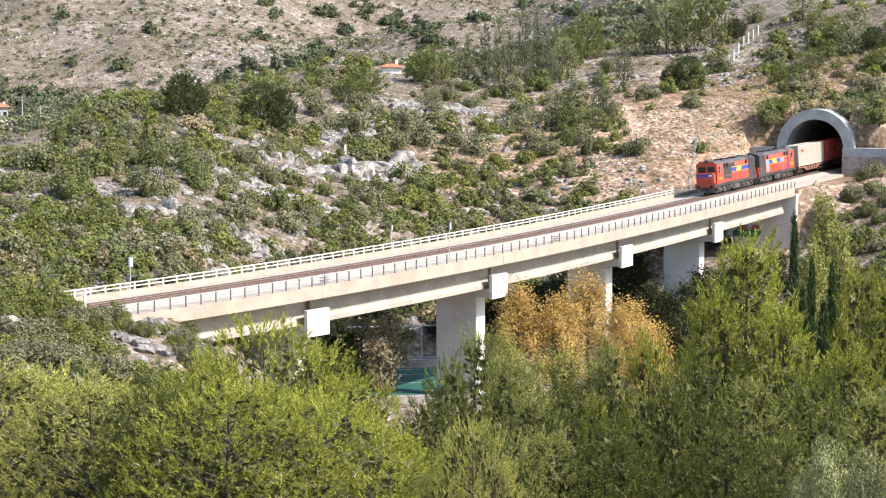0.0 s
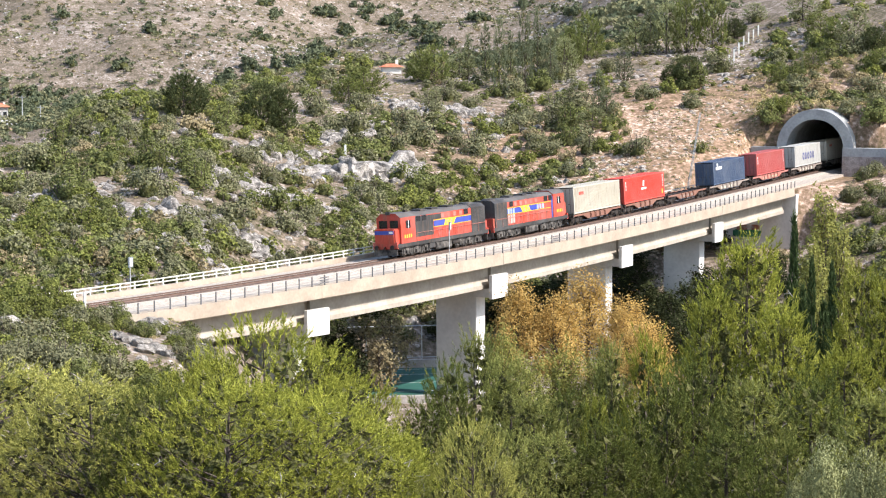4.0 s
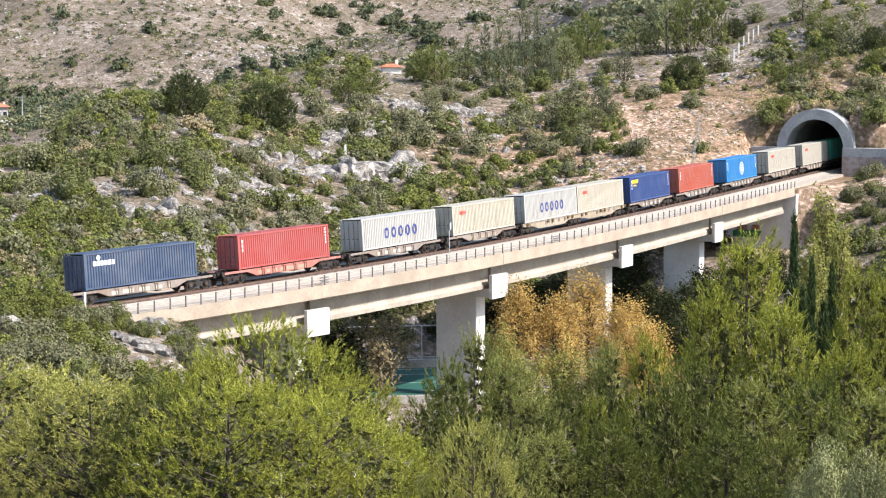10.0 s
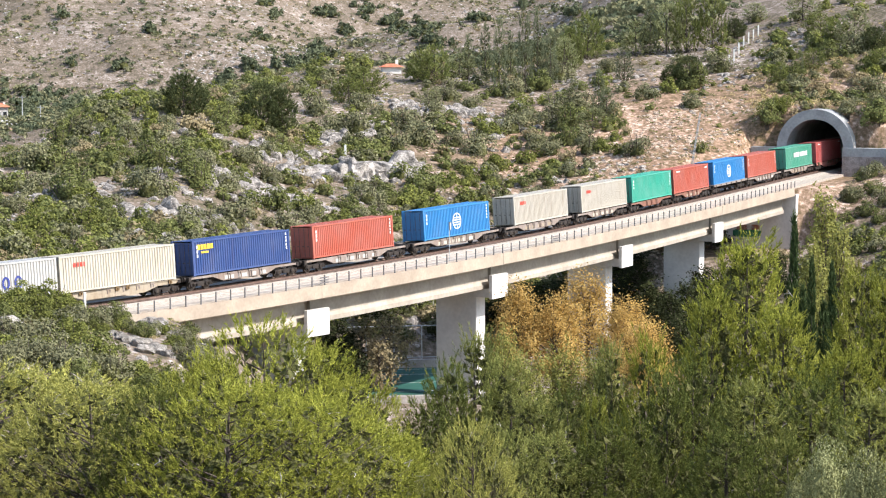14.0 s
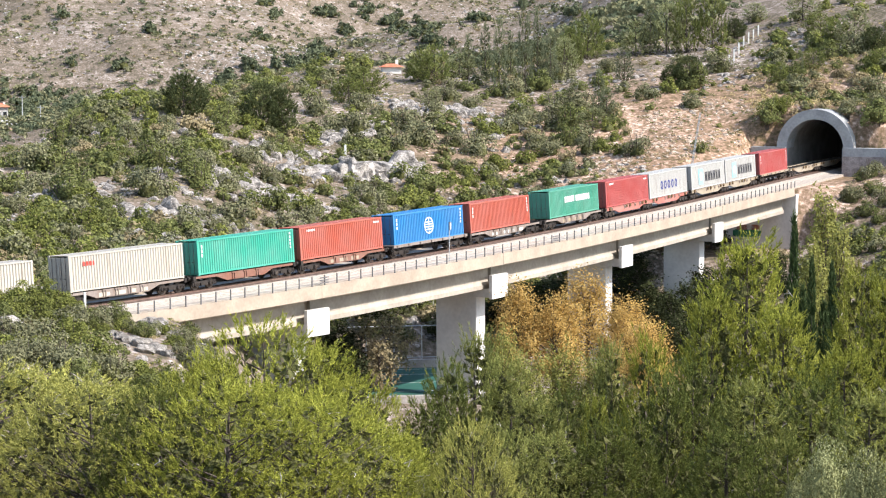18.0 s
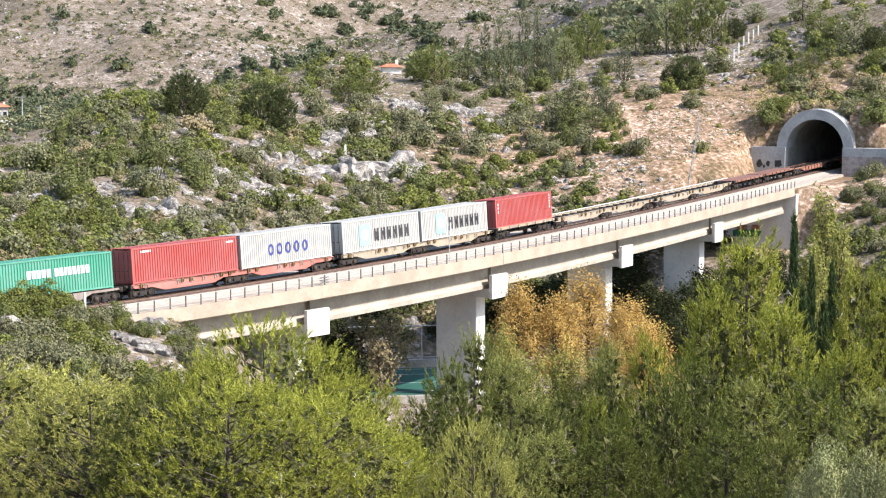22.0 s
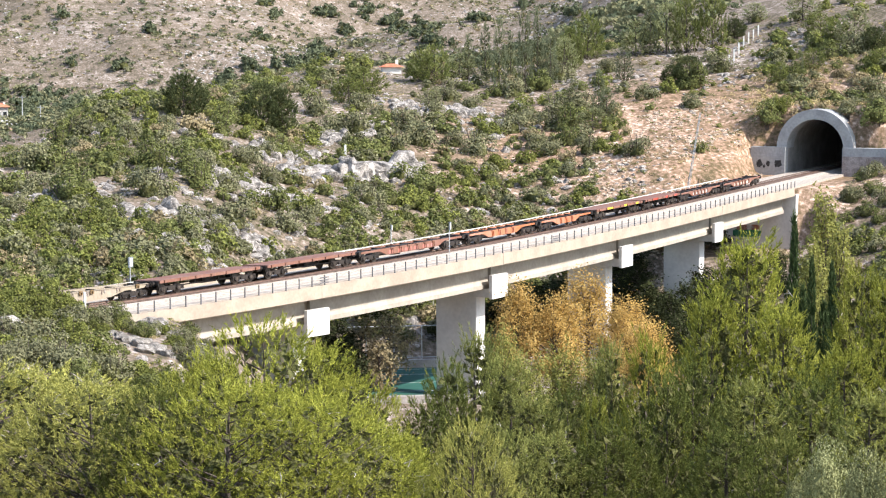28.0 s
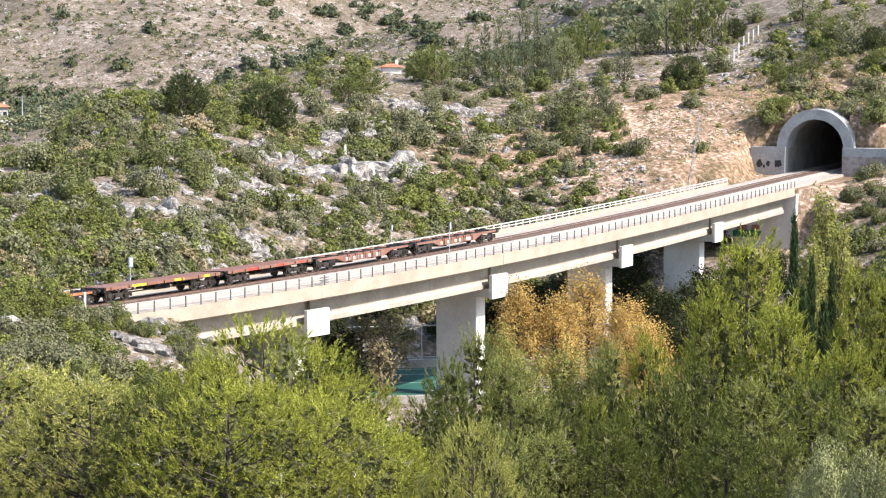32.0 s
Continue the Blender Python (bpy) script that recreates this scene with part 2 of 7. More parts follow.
def build_viaduct():
    ends = (BRIDGE_A, *JOINTS, BRIDGE_B - 0.6)
    bm = bmesh.new()
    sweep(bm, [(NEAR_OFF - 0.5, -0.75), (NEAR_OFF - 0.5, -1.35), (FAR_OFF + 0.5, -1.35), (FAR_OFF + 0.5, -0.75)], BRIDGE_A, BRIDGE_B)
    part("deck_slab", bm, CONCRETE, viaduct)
    for o0, o1, top in ((NEAR_OFF - 0.497, NEAR_OFF, -0.45), (FAR_OFF, FAR_OFF + 0.497, FAR_UP)):
        for a, b in zip(ends, ends[1:]):
            bm = bmesh.new()
            sweep(bm, [(o0, top), (o1, top), (o1, -1.55), (o0, -1.55)], a + 0.02, b - 0.02)
            part("edge_beam", bm, CONCRETE_WARM, viaduct)
    girders = (NEAR_OFF - 1.75, NEAR_OFF - 4.0, NEAR_OFF - 6.2, FAR_OFF + 1.5)
    for a, b in zip(ends, ends[1:]):
        for o in girders:
            bm = bmesh.new()
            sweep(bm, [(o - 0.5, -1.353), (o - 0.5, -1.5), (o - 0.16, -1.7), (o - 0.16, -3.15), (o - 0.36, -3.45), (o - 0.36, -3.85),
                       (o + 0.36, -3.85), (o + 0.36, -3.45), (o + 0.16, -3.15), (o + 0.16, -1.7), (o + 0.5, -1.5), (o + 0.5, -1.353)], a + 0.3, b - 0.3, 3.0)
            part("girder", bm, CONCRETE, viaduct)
    for s in JOINTS:
        mid = (NEAR_OFF + FAR_OFF) / 2
        rot = Matrix.Rotation(heading(s), 4, "Z")
        foot = at(s, mid, 0)
        base = ground(foot.x, foot.y) - 1.5 - foot.z
        pier = part("pier", boxes(((1.7, 4.6, -4.735 - base), (0, 0, (base - 4.735) / 2))), PIER_CONCRETE, viaduct)
        bv = bmesh.new()
        bv.from_mesh(pier.data)
        bmesh.ops.bevel(bv, geom=bv.edges[:], offset=0.06, segments=1, affect="EDGES")
        bv.to_mesh(pier.data)
        bv.free()
        pier.matrix_basis = Matrix.Translation(foot) @ rot
        half = (NEAR_OFF - FAR_OFF) / 2
        bm = boxes(((2.1, 2 * half - 1.49, 0.86), (0, 0, -4.3)))
        for y in (-half + 0.575, half - 0.575):
            add_box(bm, (3.0, 0.35, 2.3), (0, y, -3.65))
        for f in bm.faces:
            f.smooth = False
        cap = part("pier_cap", bm, PIER_CONCRETE, viaduct)
        cap.matrix_basis = Matrix.Translation(foot) @ rot
    for s, sign in ((BRIDGE_A, -1), (BRIDGE_B, 1)):
        foot = at(s, (NEAR_OFF + FAR_OFF) / 2, 0)
        ab = part("abutment", boxes(((1.6, NEAR_OFF - FAR_OFF - 0.1, 8), (sign * 0.9, 0, -5.4)), ((6, 0.6, 6.5), (sign * 4.6, (FAR_OFF - NEAR_OFF) / 2 + 0.4, -4.0)), ((6, 0.6, 6.5), (sign * 4.6, (NEAR_OFF - FAR_OFF) / 2 - 0.4, -4.0))), PIER_CONCRETE, viaduct)
        ab.matrix_basis = Matrix.Translation(foot) @ Matrix.Rotation(heading(s), 4, "Z")
        if sign > 0:
            for name, colour, y, z, w, h in (("painted_patch", GREEN_SPRAY, 1.9, -6.75, 3.9, 0.75), ("painted_patch", RED_SPRAY, 2.6, -5.95, 1.5, 0.6), ("painted_patch", RED_SPRAY, 0.7, -5.9, 1.1, 0.5), ("painted_patch", PALE_SPRAY, 1.75, -5.9, 1.6, 0.35)):
                part(name, boxes(((0.012, w, h), (0.095, y, z)), ((0.010, w * 0.8, h * 1.35), (0.095, y + 0.1, z))), colour, ab)


build_viaduct()



def build_railings():
    """Near railing: slim dark posts and three thin rails; far railing: pale stout posts and two rails."""
    near = tagged(new("near_railing"), "thin railing with dark posts along the deck edge", "railing", kind="structure")
    far = tagged(new("far_railing"), "pale painted railing with two rails beyond the track", "railing", kind="structure")
    post = finish(boxes(((0.07, 0.09, 0.86), (0, 0, 0.43)), ((0.16, 0.14, 0.03), (0, 0, 0.015))), "post", DARK_STEEL)
    pale = finish(boxes(((0.11, 0.11, FAR_H), (0, 0, FAR_H / 2)), ((0.2, 0.2, 0.04), (0, 0, 0.02))), "post", RAIL_PAINT)
    n = 86
    for i in range(n + 1):
        s = BRIDGE_A + 1 + (BRIDGE_B - 1.2 - BRIDGE_A) * i / n
        rot = Matrix.Rotation(heading(s), 4, "Z")
        part("post", post, None, near).matrix_basis = Matrix.Translation(at(s, NEAR_OFF - 0.12, -0.45)) @ rot
        part("post", pale, None, far).matrix_basis = Matrix.Translation(at(s, FAR_OFF + 0.2, FAR_UP)) @ rot
    bar = finish(boxes(((1.15, 0.05, 0.09), (0, 0, 0))), "gate_bar", DARK_STEEL)
    for s in (-44.6, -5.1, 34.0):
        rot = Matrix.Rotation(heading(s), 4, "Z")
        for u in (0.2, -0.02, -0.24):
            part("gate_bar", bar, None, near).matrix_basis = Matrix.Translation(at(s, NEAR_OFF - 0.06, u)) @ rot
    for a in range(5):
        s0, s1 = (BRIDGE_A + 1 + (BRIDGE_B - 1.2 - BRIDGE_A) * k / 5 for k in (a, a + 1))
        for u, t in ((0.39, 0.022), (0.14, 0.016), (-0.13, 0.016)):
            bm = bmesh.new()
            o = NEAR_OFF - 0.16
            sweep(bm, [(o - t, u - t), (o + t, u - t), (o + t, u + t), (o - t, u + t)], s0, s1, 3.0)
            part("handrail", bm, DULL_RAIL, near)
        for u, t in ((FAR_UP + FAR_H, 0.045), (FAR_UP + FAR_H * 0.5, 0.04)):
            bm = bmesh.new()
            o = FAR_OFF + 0.27
            sweep(bm, [(o - 0.03, u - t), (o + 0.03, u - t), (o + 0.03, u + t), (o - 0.03, u + t)], s0, s1, 3.0)
            part("handrail", bm, RAIL_PAINT, far)


build_railings()
bm = bmesh.new()
sweep(bm, [(NEAR_OFF - 0.6, -0.40), (3.1, -0.36), (3.1, -0.8), (NEAR_OFF - 0.6, -0.8)], BRIDGE_A, BRIDGE_B, 3.0)
tagged(part("walkway", bm, WALKWAY), "pale concrete walkway along the deck", "walkway", kind="structure")

# ---- track ----
bm = bmesh.new()
sweep(bm, [(NEAR_OFF - 0.6, -0.42), (2.6, -0.40), (1.75, -0.16), (-1.75, -0.16), (-2.6, -0.38), (FAR_OFF + 0.6, -0.40), (FAR_OFF + 0.6, -1.0), (NEAR_OFF - 0.6, -1.0)], -420, 420, 3.0)
tagged(part("ballast_bed", bm, BALLAST), "pale grey ballast bed of the railway", "ballast", kind="structure")
CANT = 0.056
bm = bmesh.new()
sweep(bm, [(1.35, -0.11), (-1.35, -0.18), (-1.35, -0.4), (1.35, -0.4)], -420, 420, 3.0)
tagged(part("track_bed", bm, TRACK_BED), "rust-brown stained ballast between the rails", "ballast", kind="structure")
railway = tagged(new("railway_track"), "rusty single railway track with two rails", "railway track", kind="structure")
for o in (-0.75, 0.75):
    bm = bmesh.new()
    u = CANT * o
    sweep(bm, [(o - 0.036, u), (o + 0.036, u), (o + 0.02, u - 0.05), (o + 0.06, u - 0.17), (o - 0.06, u - 0.17), (o - 0.02, u - 0.05)], -420, 420, 2.5)
    part("rail", bm, RAIL_STEEL, railway)

# ---- tunnel ----
tunnel = tagged(new("tunnel_portal"), "pale concrete tunnel mouth with a broad arched collar", "tunnel", kind="structure")
TUNNEL_DARK = material("grey-brown tunnel lining", (0.20, 0.185, 0.17), (0.31, 0.29, 0.265), 0.6, 0.9, bump=0.02)
PORTAL_CONCRETE = material("portal concrete", (0.27, 0.275, 0.275), (0.36, 0.365, 0.36), 0.4, 0.85, bump=0.012)
R_IN, R_OUT, SPRING = 4.2, 5.65, 3.1


def arch_profile(r, n=20, base=-0.9):
    pts = [(r, base)] + [(r * math.cos(math.pi * i / n), SPRING + r * math.sin(math.pi * i / n)) for i in range(n + 1)] + [(-r, base)]
    return pts


bm = bmesh.new()
sweep(bm, arch_profile(R_IN, base=SPRING - 0.02) + arch_profile(R_OUT, base=SPRING - 0.02)[::-1], PORTAL, PORTAL + 3.6, 1.8)
part("collar", bm, PORTAL_CONCRETE, tunnel)
bm = bmesh.new()
sweep(bm, arch_profile(R_IN + 0.03) + arch_profile(R_IN + 0.45)[::-1], PORTAL + 0.9, PORTAL + 300, 6.0)
part("lining", bm, TUNNEL_DARK, tunnel)
ROUGH_WALL = material("rough stone facing", (0.20, 0.17, 0.16), (0.36, 0.32, 0.30), 1.2, 0.95, bump=0.12, spread=0.3)
for side, far_end in ((-1, 9.4), (1, 24)):
    for name, u0, u1, o, mat in (("wing_wall", 2.1, 3.3, 0.0, PORTAL_CONCRETE), ("wall_base", -1.2, 2.1, 0.12, PORTAL_CONCRETE if side < 0 else ROUGH_WALL)):
        bm = bmesh.new()
        a, b = side * (R_IN + 0.02), side * far_end
        sweep(bm, [(a, u0), (a, u1), (b, u1), (b, u0)], PORTAL - 0.5 - o, PORTAL + 0.85, 1.4)
        part(name, bm, mat, tunnel, "" if side < 0 else "grey concrete over rough stone")
GRAFFITI = material("black spray paint", (0.03, 0.03, 0.03), (0.06, 0.06, 0.06), 2.0, 0.7)
for i, (o, u, w, h) in enumerate(((-8.0, 0.9, 0.9, 1.2), (-6.7, 0.9, 0.6, 0.9), (-5.2, 0.9, 1.2, 1.1), (-7.3, 0.5, 0.4, 0.5))):
    bm = bmesh.new()
    for k in range(4):
        a = k * 1.7 + i
        add_box(bm, (0.012, w * 0.55, h * 0.45), (0, w * 0.22 * math.cos(a), h * 0.25 * math.sin(a)), Matrix.Rotation(0.5 * math.sin(a * 3), 4, "X"))
    g = part("graffiti_mark", bm, GRAFFITI, tunnel, "black sprayed mark on the wall")
    g.matrix_basis = Matrix.Translation(at(PORTAL - 0.64, o, u)) @ Matrix.Rotation(heading(PORTAL), 4, "Z")

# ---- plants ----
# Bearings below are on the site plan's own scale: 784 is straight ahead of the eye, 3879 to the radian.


def spot(bearing, depth):
    x = (bearing - 784) / 3879 * depth
    return x, depth, ground(x, depth)


def mesh_arrays(name, verts, tris, mats, index=None, smooth_shade=False):
    me = bpy.data.meshes.new(name)
    me.vertices.add(len(verts))
    me.vertices.foreach_set("co", np.asarray(verts, np.float32).ravel())
    n = len(tris)
    me.loops.add(3 * n)
    me.loops.foreach_set("vertex_index", np.asarray(tris, np.int32).ravel())
    me.polygons.add(n)
    me.polygons.foreach_set("loop_start", np.arange(0, 3 * n, 3, dtype=np.int32))
    for m in (mats if isinstance(mats, (list, tuple)) else [mats]):
        me.materials.append(m)
    if index is not None:
        me.polygons.foreach_set("material_index", np.asarray(index, np.int32))
    me.polygons.foreach_set("use_smooth", np.full(n, smooth_shade) if index is None else np.asarray(index) == 1)
    me.update()
    me.validate()
    return me


def foliage(name, dark, light, translucent=0.3, clump=0.35, per_object=0.16, grain=5.0):
    """Leaves: colour varies leaf by leaf, in patches over the crown and from plant to plant; some light passes through."""
    m = bpy.data.materials.new(name)
    m.use_nodes = True
    t, n = m.node_tree, m.node_tree.nodes
    n.remove(n["Principled BSDF"])
    geo, oi, co = n.new("ShaderNodeNewGeometry"), n.new("ShaderNodeObjectInfo"), n.new("ShaderNodeTexCoord")
    nz = n.new("ShaderNodeTexNoise")
    nz.inputs["Scale"].default_value, nz.inputs["Detail"].default_value = clump, 3
    t.links.new(co.outputs["Object"], nz.inputs["Vector"])
    a = n.new("ShaderNodeMath")
    a.operation = "MULTIPLY_ADD"
    a.inputs[1].default_value = 0.55
    t.links.new(geo.outputs["Random Per Island"], a.inputs[0])
    b = n.new("ShaderNodeMapRange")
    b.inputs[1].default_value, b.inputs[2].default_value, b.inputs[3].default_value, b.inputs[4].default_value = 0.3, 0.7, 0.0, 0.45
    t.links.new(nz.outputs[0], b.inputs[0])
    # fine grain: leaf tone, plus shade of leaf gaps put into the colour
    fine = n.new("ShaderNodeTexNoise")
    fine.inputs["Scale"].default_value, fine.inputs["Detail"].default_value = grain, 2
    t.links.new(co.outputs["Object"], fine.inputs["Vector"])
    c = n.new("ShaderNodeMapRange")
    c.inputs[1].default_value, c.inputs[2].default_value, c.inputs[3].default_value, c.inputs[4].default_value = 0.32, 0.68, -0.25, 0.25
    t.links.new(fine.outputs[0], c.inputs[0])
    both = n.new("ShaderNodeMath")
    t.links.new(b.outputs[0], both.inputs[0])
    t.links.new(c.outputs[0], both.inputs[1])
    t.links.new(both.outputs[0], a.inputs[2])
    a.use_clamp = True
    bump = n.new("ShaderNodeBump")
    bump.inputs["Strength"].default_value, bump.inputs["Distance"].default_value = 1.0, 0.9 / grain
    t.links.new(fine.outputs[0], bump.inputs["Height"])
    mix = n.new("ShaderNodeMix")
    mix.data_type = "RGBA"
    mix.inputs[6].default_value, mix.inputs[7].default_value = (*dark, 1), (*light, 1)
    t.links.new(a.outputs[0], mix.inputs[0])
    hsv = n.new("ShaderNodeHueSaturation")
    o = n.new("ShaderNodeMapRange")
    o.inputs[3].default_value, o.inputs[4].default_value = 1 - per_object, 1 + per_object
    t.links.new(oi.outputs["Random"], o.inputs[0])
    t.links.new(o.outputs[0], hsv.inputs["Value"])
    t.links.new(mix.outputs[2], hsv.inputs["Color"])
    d, tr, ms = n.new("ShaderNodeBsdfDiffuse"), n.new("ShaderNodeBsdfTranslucent"), n.new("ShaderNodeMixShader")
    t.links.new(hsv.outputs[0], d.inputs[0])
    t.links.new(hsv.outputs[0], tr.inputs[0])
    t.links.new(bump.outputs[0], d.inputs["Normal"])
    ms.inputs[0].default_value = translucent
    t.links.new(d.outputs[0], ms.inputs[1])
    t.links.new(tr.outputs[0], ms.inputs[2])
    t.links.new(ms.outputs[0], n["Material Output"].inputs[0])
    return m


PINE = foliage("pine needles", (0.115, 0.135, 0.025), (0.475, 0.48, 0.09))
PINE_DARK = foliage("dark pine needles", (0.11, 0.125, 0.042), (0.42, 0.43, 0.125))
# deep green, with the shade between near trees put into the colour
PINE_DEEP_SHADE = foliage("deep green pine needles, darkened for shade", (0.05, 0.066, 0.02), (0.205, 0.23, 0.06))
PINE_YELLOW = foliage("yellowish pine needles", (0.20, 0.21, 0.052), (0.60, 0.575, 0.165))
OLIVE = foliage("grey-green olive leaves", (0.10, 0.102, 0.056), (0.285, 0.28, 0.155), 0.2)
LENTISK = foliage("dark green scrub leaves", (0.068, 0.08, 0.03), (0.245, 0.262, 0.095), 0.25)
BRIGHT = foliage("fresh green leaves", (0.078, 0.09, 0.027), (0.275, 0.292, 0.082), 0.3)
BROWNISH = foliage("dry brownish scrub leaves", (0.19, 0.155, 0.085), (0.40, 0.33, 0.19), 0.2)
GOLDEN = foliage("golden autumn leaves", (0.33, 0.215, 0.065), (0.64, 0.45, 0.16), 0.35)
CYPRESS = foliage("cypress foliage", (0.0279, 0.0496, 0.0186), (0.0853, 0.116, 0.0465), 0.15)
POPLAR = foliage("pale yellow-green leaves", (0.16, 0.168, 0.045), (0.41, 0.40, 0.12), 0.35)
GRASS = foliage("dry straw-coloured grass", (0.388, 0.295, 0.139), (0.6, 0.512, 0.264), 0.2, 0.1)
BARK = material("grey-brown bark", (0.06, 0.047, 0.037), (0.13, 0.105, 0.085), 3.0, 0.95, bump=0.03, spread=0.25)
DEAD_WOOD = material("bare grey twigs", (0.42, 0.39, 0.34), (0.58, 0.55, 0.49), 3.0, 0.9)
STONE = material("pale limestone", (0.14, 0.127, 0.113), (0.42, 0.385, 0.345), 1.9, 0.95, bump=0.3, spread=0.3, per_object=0.12, thresholds=(0.38, 0.6))


EARTHY = material("earth-stained limestone", (0.30, 0.225, 0.165), (0.62, 0.51, 0.40), 2.2, 0.95, bump=0.2, spread=0.25)
# brownish inner leafage, darkened to stand in for shade inside crowns
INNER_SHADE = foliage("brownish inner needles and twigs, shade-darkened", (0.06, 0.065, 0.025), (0.15, 0.15, 0.06), 0.2)


def unit(v):
    return v / np.maximum(np.linalg.norm(v, axis=-1, keepdims=True), 1e-6)


def tufts(points, dirs, length, width, blades, rng, spread=0.75):
    """Sprays of narrow blades: for each point a star of thin triangles about its direction."""
    n = len(points)
    p = np.repeat(points, blades, 0)
    d = unit(np.repeat(dirs, blades, 0) + spread * rng.normal(size=(n * blades, 3)))
    side = unit(np.cross(d, rng.normal(size=(n * blades, 3))))
    ln = length * rng.uniform(0.65, 1.25, (n * blades, 1))
    w = width * rng.uniform(0.7, 1.2, (n * blades, 1))
    v = np.stack([p - side * w, p + side * w, p + d * ln], 1).reshape(-1, 3)
    return v, np.arange(len(v)).reshape(-1, 3)


def leaves(points, size, rng, facing=None, loose=0.5):
    """Leaf sprays: one triangle at each point, turned roughly outwards where a facing is given."""
    n = len(points)
    f = unit(rng.normal(size=(n, 3))) if facing is None else unit(facing + loose * rng.normal(size=(n, 3)))
    a = unit(np.cross(f, rng.normal(size=(n, 3))))
    b = np.cross(f, a)
    s = size * rng.uniform(0.6, 1.3, (n, 1))
    v = np.stack([points - a * s * 0.6 - b * s * 0.3, points + a * s * 0.6 - b * s * 0.3, points + b * s * 0.75], 1).reshape(-1, 3)
    return v, np.arange(len(v)).reshape(-1, 3)


def wood_mesh(name, segments, mat, seg=6):
    """Tapered round limbs: (start, end, radius at start, radius at end)."""
    bm = bmesh.new()
    for a, b, r0, r1 in segments:
        if (Vector(b) - Vector(a)).length > 0.02:
            add_cyl(bm, r0, r1, a, b, seg, False)
    return finish(bm, name, mat, True)


def pine_meshes(seed, height, radius, mat, sprays=880, shape="round", low=0.03, shoots=6, blades=6, needle=0.22, shoot=0.43, dead=18, lump=0.5):
    """Pine: trunk, limbs, and over a lumpy crown rising plumes of needle shoots, close together on the bulges and open in the hollows."""
    rng = np.random.default_rng(seed)
    up = np.array([0, 0, 1.0])
    o = Vector(rng.uniform(0, 60, 3))
    wood = [((0, 0, -1.0), (0.12, 0.05, height * 0.5), height * 0.018, height * 0.011), ((0.12, 0.05, height * 0.5), (0, 0, height * 0.95), height * 0.011, 0.02)]
    c, ax, inner = [], [], []
    while len(c) < sprays:
        u = rng.uniform(low, 0.97)
        if shape == "round":
            r = radius * (1 - max(0, (u - 0.35) / 0.65) ** 1.8) ** 0.75 * (0.72 + 0.28 * min(1, u / 0.4))
        else:
            r = radius * (1.02 - u) ** 0.62 * (0.75 + 0.25 * min(1, u / 0.25))
        if rng.uniform() > 0.15 + 0.85 * r / radius:
            continue
        az = rng.uniform(0, 2 * math.pi)
        d = np.array([math.cos(az), math.sin(az), 0])
        q = Vector(d * r + up * height * u)
        bulge = 0.6 * noise.noise(q * lump + o) + 0.4 * noise.noise(q * lump * 2.3 + o)
        if bulge < -0.14 and rng.uniform() < 0.8:
            continue
        depth = 1 - 0.3 * rng.uniform() ** 2
        p = d * max(0.1, r * (0.93 + 0.55 * bulge) * depth) + up * (height * u + 0.3 * bulge)
        c.append(p)
        ax.append(unit(d * rng.uniform(0.2, 0.75) + up * rng.uniform(0.8, 1.2) + rng.normal(size=3) * 0.16))
        inner.append(p * np.array([0.8, 0.8, 1.0]) - up * rng.uniform(0.1, 0.6) + rng.normal(size=3) * 0.15)
        if len(c) % 9 == 0:
            root = up * max(height * 0.03, p[2] - r * rng.uniform(0.5, 1.0))
            mid = root * 0.5 + p * 0.5 - up * 0.1 * r
            wood += [(tuple(root), tuple(mid), 0.03 + 0.012 * r, 0.03), (tuple(mid), tuple(p), 0.03, 0.01)]
            inner.append(root + (p - root) * rng.uniform(0.2, 0.7))
    for k in range(10):
        c.append(up * height * (0.86 + 0.1 * k / 10) + rng.normal(size=3) * 0.16)
        ax.append(unit(up + rng.normal(size=3) * 0.25))
    inner = [np.array(inner)]
    c, ax = np.array(c), np.array(ax)
    out = unit(c - np.stack([0 * c[:, 0], 0 * c[:, 0], c[:, 2] * 0.8], 1))
    reach = rng.uniform(0.6, 1.4, (len(c), 1)) * shoot * 2.2
    c, axs, outs, reach = (np.repeat(q, shoots, 0) for q in (c, ax, out, reach))
    n = len(c)
    f = rng.uniform(0.0, 1.0, (n, 1))
    rad = unit(np.cross(axs, rng.normal(size=(n, 3))))
    base = c + axs * reach * f * 0.8
    way = unit(axs + rad * rng.uniform(0.15, 0.6, (n, 1)) * (1.15 - f))
    ln = shoot * rng.uniform(0.6, 1.25, (n, 1)) * (1.1 - 0.35 * f)
    base, way, ln, rad, outs = (np.repeat(q, blades, 0) for q in (base, way, ln, rad, outs))
    n = len(base)
    p = base + way * ln * rng.uniform(0.05, 1.0, (n, 1))
    d = unit(way * 0.95 + rng.normal(size=(n, 3)) * 0.34)
    face = unit(outs * 0.85 + rad * 0.35 + up * 0.25 + rng.normal(size=(n, 3)) * 0.42)
    w = unit(np.cross(d, face)) * needle * 0.09 * rng.uniform(0.7, 1.3, (n, 1))
    v = np.stack([p - w, p + w, p + d * needle * rng.uniform(0.7, 1.3, (n, 1))], 1).reshape(-1, 3)
    t = np.arange(len(v)).reshape(-1, 3)
    # inner flakes in the shade-dark colour, so gaps in the crown look deep
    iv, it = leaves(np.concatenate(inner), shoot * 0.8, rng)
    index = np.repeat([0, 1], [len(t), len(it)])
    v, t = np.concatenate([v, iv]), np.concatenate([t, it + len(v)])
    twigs = []
